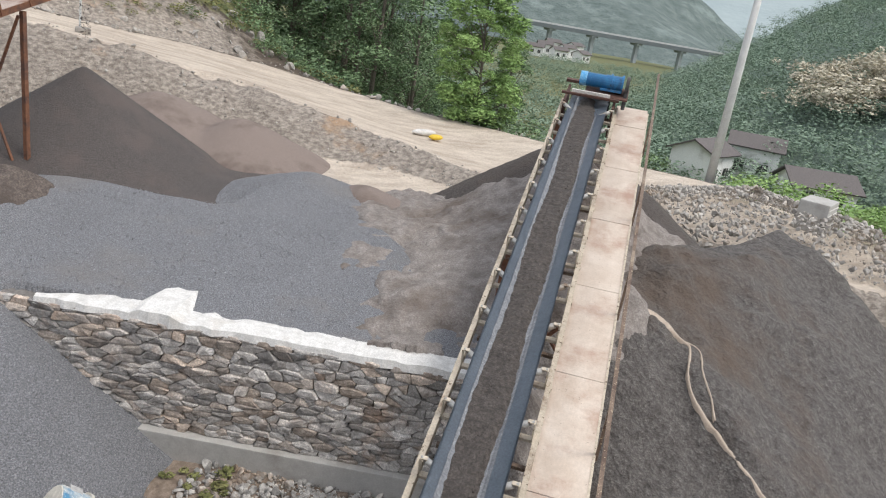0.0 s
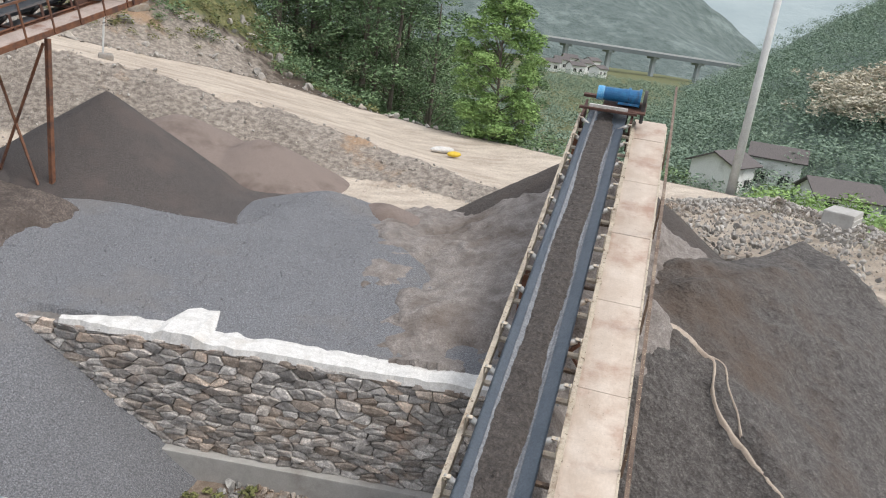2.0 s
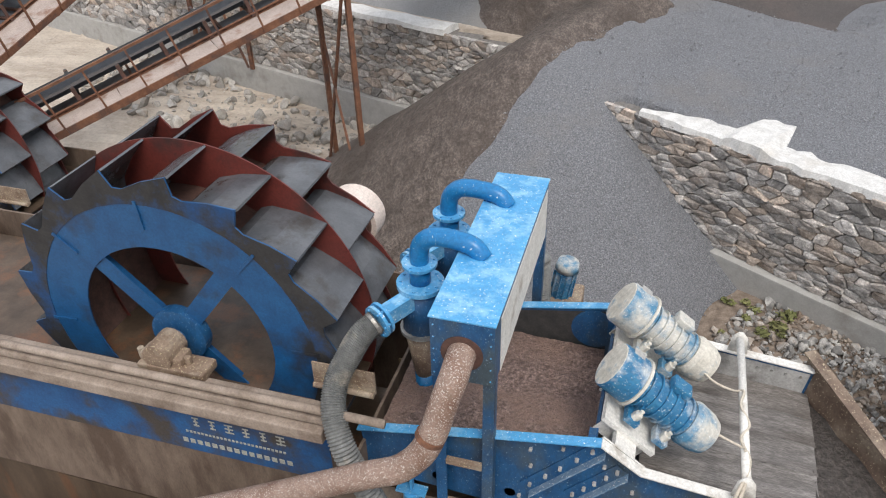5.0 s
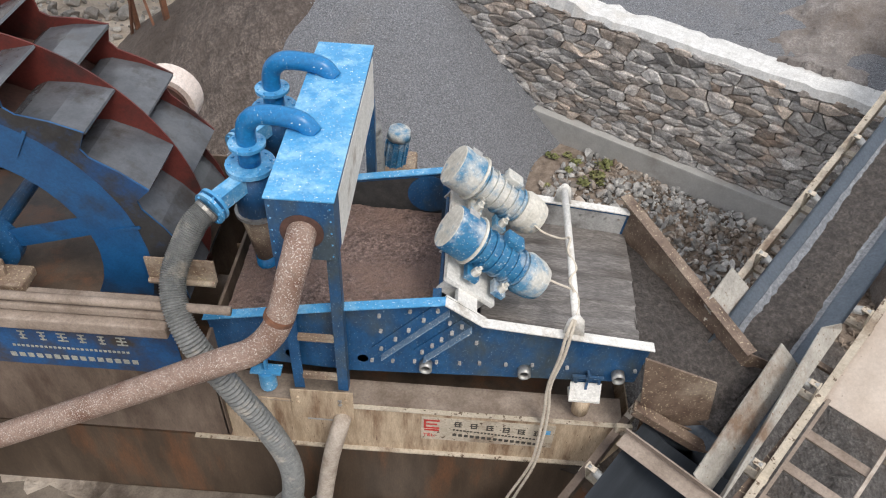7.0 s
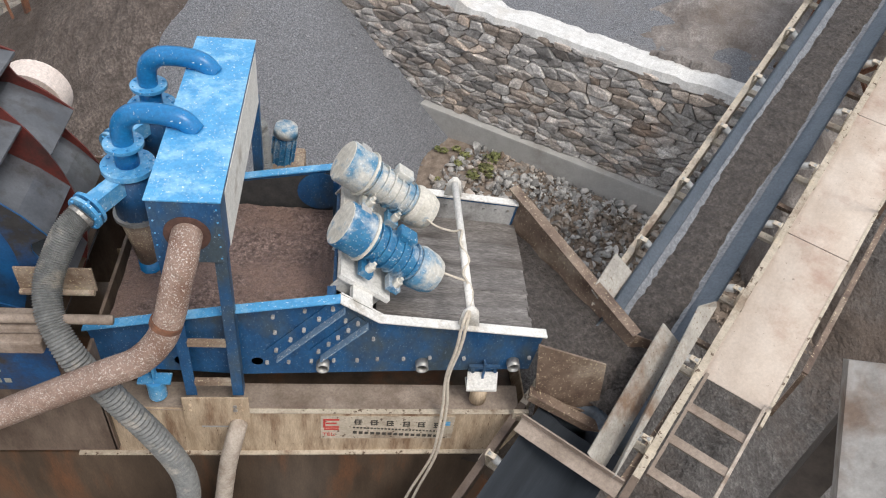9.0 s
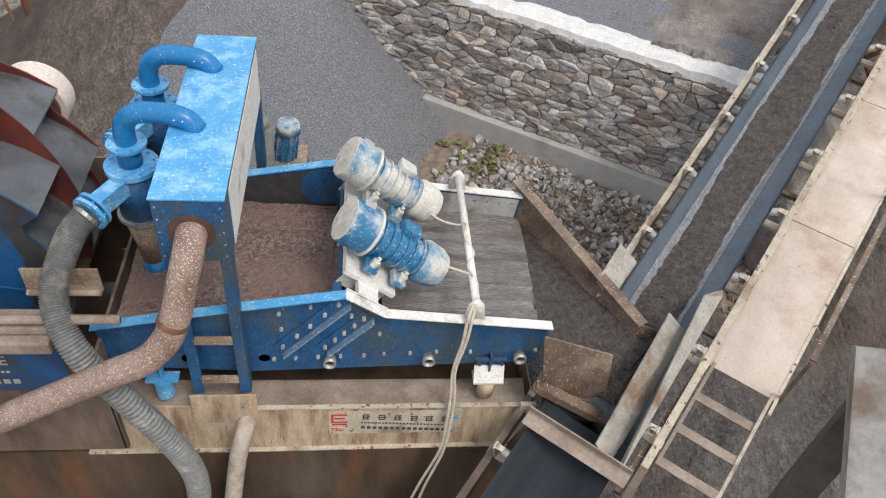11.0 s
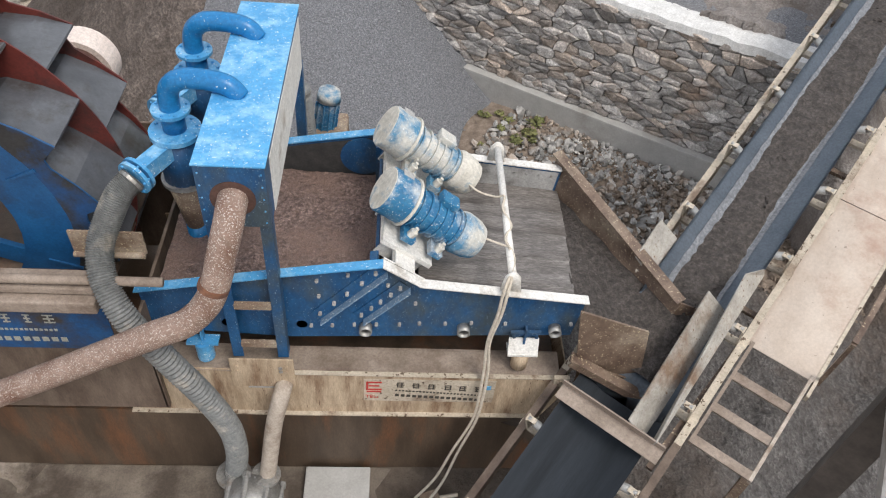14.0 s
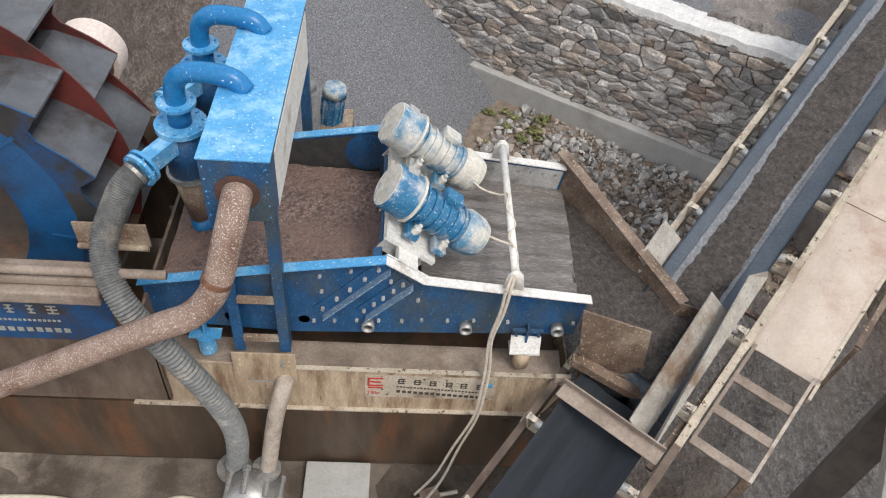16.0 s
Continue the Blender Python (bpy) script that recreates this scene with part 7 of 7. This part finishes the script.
# ---- wheel loader ----
def loader():
    z = 2.42
    root = thing("wheel_loader", (-8.5, 29.4, z), "yellow wheel loader with dark cab and lowered bucket", "loader", turn=-8)
    root.scale = (0.87, 0.87, 0.87)
    bm = bm_new()
    prism(bm, [(-3.3, 1.25), (-3.35, 2.35), (-3.1, 2.5), (-1.1, 2.5), (-1.0, 1.25)], -0.85, 0.85)
    hood = part("hood", bm, YELLOW, root, "yellow engine hood")
    bm = bm_new()
    for k in range(5):
        box(bm, (-2.6, -0.86, 1.6 + k * 0.12), (0.6, 0.02, 0.05))
    part("grille", bm, DARK_STEEL, hood)
    bm = bm_new()
    prism(bm, [(-3.7, 0.75), (-3.7, 1.28), (-1.0, 1.28), (-0.6, 0.9), (-0.6, 0.6), (-3.3, 0.6)], -1.05, 1.05)
    part("rear_frame", bm, STEEL, root, "dusty grey rear frame")
    bm = bm_new()
    for x in (-0.95, 0.45):
        for y in (-0.75, 0.75):
            box(bm, (x, y, 2.35), (0.10, 0.10, 1.75))
    box(bm, (-0.25, 0, 3.3), (1.9, 1.75, 0.16), bevel=0.05)
    box(bm, (-0.25, 0, 1.5), (1.5, 1.6, 0.55), bevel=0.03)
    part("cab", bm, CAB, root, "dark operator's cab")
    bm = bm_new()
    box(bm, (-0.25, -0.74, 2.45), (1.25, 0.03, 1.3))
    box(bm, (-0.25, 0.74, 2.45), (1.25, 0.03, 1.3))
    box(bm, (0.45, 0, 2.45), (0.03, 1.35, 1.3))
    part("cab_glass", bm, DARK, root, "dark cab windows")
    bm = bm_new()
    prism(bm, [(-0.6, 0.6), (-0.6, 1.1), (0.5, 1.35), (1.6, 1.5), (2.1, 1.0), (1.6, 0.7)], -0.55, 0.55)
    part("front_frame", bm, YELLOW, root)
    for s in (-0.45, 0.45):
        bm = bm_new()
        prism(bm, [(1.3, 1.55), (1.5, 1.85), (2.6, 1.35), (3.6, 0.45), (3.4, 0.25), (2.4, 1.0)], s - 0.07, s + 0.07)
        part("boom_arm", bm, YELLOW, root)
    bm = bm_new()
    bucket = [(3.45, 0.15), (3.2, 0.5), (3.3, 1.1), (3.6, 1.45), (3.66, 1.40), (3.40, 1.05), (3.34, 0.55), (3.55, 0.25), (4.75, 0.10), (4.75, 0.04)]
    prism(bm, bucket, -1.45, 1.45)
    for y in (-1.45, 1.42):
        prism(bm, [(3.45, 0.15), (3.2, 0.5), (3.3, 1.1), (3.6, 1.45), (4.75, 0.05)], y, y + 0.03)
    part("bucket", bm, RUST_PALE, root, "wide worn steel bucket")
    for x in (-2.3, 1.35):
        for y in (-1.0, 1.0):
            bm = bm_new()
            rod(bm, (x, y - 0.28, 0.75), (x, y + 0.28, 0.75), 0.78, 32)
            bmesh.ops.bevel(bm, geom=[e for e in bm.edges if len(e.link_faces) == 2 and e.calc_face_angle() > 1], offset=0.10, segments=2, affect="EDGES")
            w = part("wheel", bm, TYRE, root, "large dusty tyre")
            bm = bm_new()
            rod(bm, (x, y - 0.30, 0.75), (x, y + 0.30, 0.75), 0.40, 24)
            part("rim", bm, YELLOW, w)
            bm = bm_new()
            for k in range(18):
                a = 2 * math.pi * k / 18
                box(bm, (0.78, 0, 0), (0.07, 0.52, 0.09), Matrix.Translation((x, y, 0.75)) @ Matrix.Rotation(a, 4, "Y"))
            part("tread", bm, TYRE, w)
    bm = bm_new()
    rod(bm, (-1.5, 0.35, 2.5), (-1.5, 0.35, 3.0), 0.06)
    rod(bm, (-1.2, -0.3, 2.5), (-1.2, -0.3, 2.85), 0.10)
    part("exhaust", bm, DARK_STEEL, root)
    return root


loader()


# ---- small near things ----
def run(name, pts, r, material, label, category, n=10):
    root = thing(name, pts[-1], label, category)
    wpart("strand", sweep(bm_new(), smooth_path(pts, n), r, 8), material, root, "", True)
    return root


run("power_cable", [(1.10, 4.45, 3.0), (1.05, 4.36, 2.85), (1.03, 4.32, 2.6), (0.98, 4.30, 2.2), (0.99, 4.26, 1.8), (0.98, 4.20, 1.4), (0.95, 4.16, 1.0), (0.78, 4.10, 0.45), (0.62, 4.0, 0.0), (0.4, 3.9, -0.32)], 0.016, CABLE, "pale power cable hanging down the screen", "cable")
run("power_cable", [(1.12, 4.46, 3.0), (1.09, 4.36, 2.85), (1.06, 4.31, 2.6), (1.0, 4.29, 2.2), (1.03, 4.25, 1.8), (1.02, 4.19, 1.4), (0.98, 4.14, 1.0), (0.84, 4.08, 0.45), (0.70, 3.95, 0.0), (0.5, 3.8, -0.32)], 0.016, CABLE, "pale power cable hanging down the screen", "cable")
run("motor_cable", [(0.56, 5.80, 3.32), (0.66, 5.70, 3.14), (0.85, 5.58, 3.0), (1.05, 5.52, 2.97), (1.13, 5.48, 3.02), (1.10, 5.3, 3.01), (1.17, 5.1, 2.99), (1.09, 4.9, 3.01), (1.16, 4.7, 2.99), (1.12, 4.46, 3.0)], 0.012, CABLE, "white motor cable wound round the tie bar", "cable")
run("motor_cable", [(0.62, 4.98, 3.10), (0.75, 4.93, 3.06), (0.95, 4.88, 3.0), (1.10, 4.82, 2.99), (1.12, 4.76, 3.02)], 0.012, CABLE, "white motor cable to the tie bar", "cable")
run("floor_hose", [(-6.5, 3.55, -0.31), (-5.0, 3.7, -0.31), (-3.6, 3.75, -0.31), (-3.0, 3.5, -0.31), (-2.9, 3.0, -0.31)], 0.03, CABLE, "muddy cable lying on the floor", "cable")
run("floor_hose", [(-2.75, 2.8, -0.31), (-2.6, 3.5, -0.31), (-2.3, 3.78, -0.31), (-1.9, 3.72, -0.31), (-1.75, 3.6, -0.3)], 0.03, CABLE, "muddy cable lying on the floor", "cable")
run("floor_hose", [(-0.9, 3.2, -0.31), (-0.2, 3.5, -0.31), (0.4, 3.82, -0.31), (0.9, 3.95, -0.31)], 0.025, CABLE, "muddy cable lying on the floor", "cable")
board = thing("board", (0.72, 3.5, -0.33), "weathered plank lying on the floor", "board", turn=-70)
part("plank", box(bm_new(), (0, 0, 0.03), (1.0, 0.22, 0.05), bevel=0.01), RUST_PALE, board)
slab = thing("floor_slab", (-0.5, 3.95, -0.34), "square concrete slab on the muddy floor", "slab")
part("slab_body", box(bm_new(), (0, 0, 0.04), (0.75, 0.6, 0.12), bevel=0.02), CONCRETE, slab)

# water running down the sand
runnel = [(10.2, 10.55), (10.3, 10.45), (10.72, 10.29), (10.95, 9.92), (10.91, 9.36), (10.47, 8.83), (10.33, 8.35), (10.34, 7.76), (10.33, 7.3), (10.39, 6.87), (10.5, 6.3)]


def stream(name, pts, widths, label):
    path = smooth_path([(x, y, 0) for x, y in pts], 8)
    bm = bm_new()
    rows = []
    rngs = random.Random(3)
    for i, p in enumerate(path):
        d = (path[min(i + 1, len(path) - 1)] - path[max(i - 1, 0)]).normalized()
        s = Vector((-d.y, d.x, 0))
        w = np.interp(i / (len(path) - 1), np.linspace(0, 1, len(widths)), widths) * rngs.uniform(0.75, 1.25)
        row = []
        for k in (-1, -0.4, 0.4, 1):
            q = p + s * w * k
            X, Y = np.array([q.x]), np.array([q.y])
            z = float(right_top(X, Y)[0] + 0.10 * fbm(X, Y, 0.9, 10, 5)[0])
            row.append(bm.verts.new((q.x, q.y, z + (0.045 if abs(k) < 0.5 else -0.02))))
        rows.append(row)
    for p, q in zip(rows, rows[1:]):
        for k in range(3):
            bm.faces.new((p[k], p[k + 1], q[k + 1], q[k]))
    return tagged(link(name, bm, SILT, None, "", True), label, "stream", kind="stuff")


stream("silt_stream", runnel, (0.05, 0.11, 0.10, 0.06, 0.035, 0.035, 0.04, 0.04, 0.035, 0.03), "pale silty runnel down the sand heap")
stream("silt_stream", [(10.95, 9.7), (11.05, 9.2), (10.75, 8.75), (10.6, 8.35), (10.42, 7.95)], (0.03, 0.03, 0.025, 0.025), "thin side runnel of pale silt")

# rail beside the eye
post = thing("platform_rail", (0.748, 0.600, 5.6), "grey painted steel rail post of the viewing platform", "rail", turn=10)
inv = post.matrix_basis.inverted()
part("upright", bar(bm_new(), inv @ Vector((0.770, 0.586, 5.6)), inv @ Vector((0.770, 0.586, 7.19)), 0.05, 0.05, (0.5, 0.4, 0)), BRACE, post, "grimy brown square upright")
part("brace", bar(bm_new(), inv @ Vector((0.742, 0.609, 7.222)), inv @ Vector((0.702, 0.312, 6.941)), 0.066, 0.05, (-0.5, -0.4, 0.7)), POST_PAINT, post, "worn pale grey leaning brace")


# ---- what moves ----
TURN_RATE = 17.45
BELT_SPEED = 1.35


def lump_mesh(name, n, size, spread, seed, material):
    """A handful of grains in one rigid piece."""
    rng = np.random.default_rng(seed)
    V, F, k = [], [], 0
    for _ in range(n):
        v, f = PEBBLES[rng.integers(8)]
        V.append((v * size * rng.uniform(0.5, 1.2)) @ turn_matrix(rng).T + rng.uniform(-1, 1, 3) * spread)
        F.append(f + k)
        k += len(v)
    me = bpy.data.meshes.new(name)
    me.from_pydata(np.concatenate(V).tolist(), [], np.concatenate(F).tolist())
    me.materials.append(material)
    return me


CLUMPS = [lump_mesh("sand_clump", 7, 0.03, (0.09, 0.14, 0.012), k, WET_SAND) for k in range(3)]
GRIT = [lump_mesh("falling_grit", 90, 0.028, (0.13, 0.13, 0.42), 10 + k, DARK_GRAVEL) for k in range(3)]
clumps = [tagged(new("sand_clump", CLUMPS[k % 3]), "small clump of wet sand riding the belt", "sand clump", "clumps on the belt") for k in range(46)]
grit = [tagged(new("falling_grit", GRIT[k % 3]), "handful of dark grit falling from the conveyor", "grit", "falling grit") for k in range(70)]


def ride(t0, at_u, base, fall_to, u0, u1, fall):
    """Rows for a piece that waits in the chute, rides the belt up and drops off its head."""
    turn = base.to_quaternion().to_matrix().to_4x4()
    speed_time = (u1 - u0) / BELT_SPEED

    def where(t):
        s = t - t0
        if s <= 0:
            p = base @ Vector((at_u, u0, 0.12))
        elif s < speed_time:
            p = base @ Vector((at_u, u0 + BELT_SPEED * s, 0.215))
        elif s < speed_time + fall:
            k = (s - speed_time) / fall
            a = base @ Vector((at_u, u1, 0.215))
            p = a.lerp(fall_to, k)
            p.z = a.z + (fall_to.z - a.z) * k * k
        else:
            p = fall_to
        return Matrix.Translation(p) @ turn
    marks = {0.0, 16.0, t0, t0 + 0.1, t0 + speed_time, t0 + speed_time + fall / 2, t0 + speed_time + fall}
    marks |= {t0 + 1.5 * k for k in range(1, int(speed_time / 1.5) + 1)}
    return [(t, where(t)) for t in sorted({round(min(16.0, max(0.0, m)), 2) for m in marks})]


def motions():
    times = [0, 2, 4, 6, 8, 10, 12, 14, 16]
    # the wheels turn clockwise as seen from the platform
    walk(wheel, [(t, pose(-4.22, 4.7, 3.15, 0, TURN_RATE * (t - 4.5) - 5.0, 0)) for t in times])
    walk(wheel_2, [(t, pose(-11.4, 7.9, 2.27, 0, TURN_RATE * (t - 5.0) - 9.0, 0)) for t in times])
    # sand rides up the main belt and drops on the heap
    rng = random.Random(21)
    for k, ob in enumerate(clumps):
        walk(ob, ride(-9.2 + 0.545 * k, -0.93 + rng.uniform(-0.08, 0.08), main_conveyor.matrix_basis, Vector((12.0, 15.2, 5.2)), -0.6, 12.15, 0.5))
    # grit drops from the left conveyor onto its cone
    top = left_conveyor.matrix_basis @ Vector((-0.91, 11.78, 0.05))
    rest = left_conveyor.matrix_basis @ Vector((-0.91, 11.45, 0.02))
    for k, ob in enumerate(grit):
        t0 = -0.45 + 0.235 * k
        land_at = Vector((0.78 + rng.uniform(-0.08, 0.08), 21.6 + rng.uniform(-0.08, 0.08), 4.4))
        rows = []
        for t in sorted({round(min(16.0, max(0.0, m)), 2) for m in (0, t0, t0 + 0.1, t0 + 0.3, t0 + 0.5, t0 + 0.62, 16)}):
            s = min(1.0, max(0.0, (t - t0 - 0.1) / 0.52))
            p = rest if t <= t0 else top.lerp(land_at, s)
            if t > t0:
                p.z = top.z + (land_at.z - top.z) * s * s
            rows.append((t, Matrix.Translation(p)))
        walk(ob, rows)


motions()
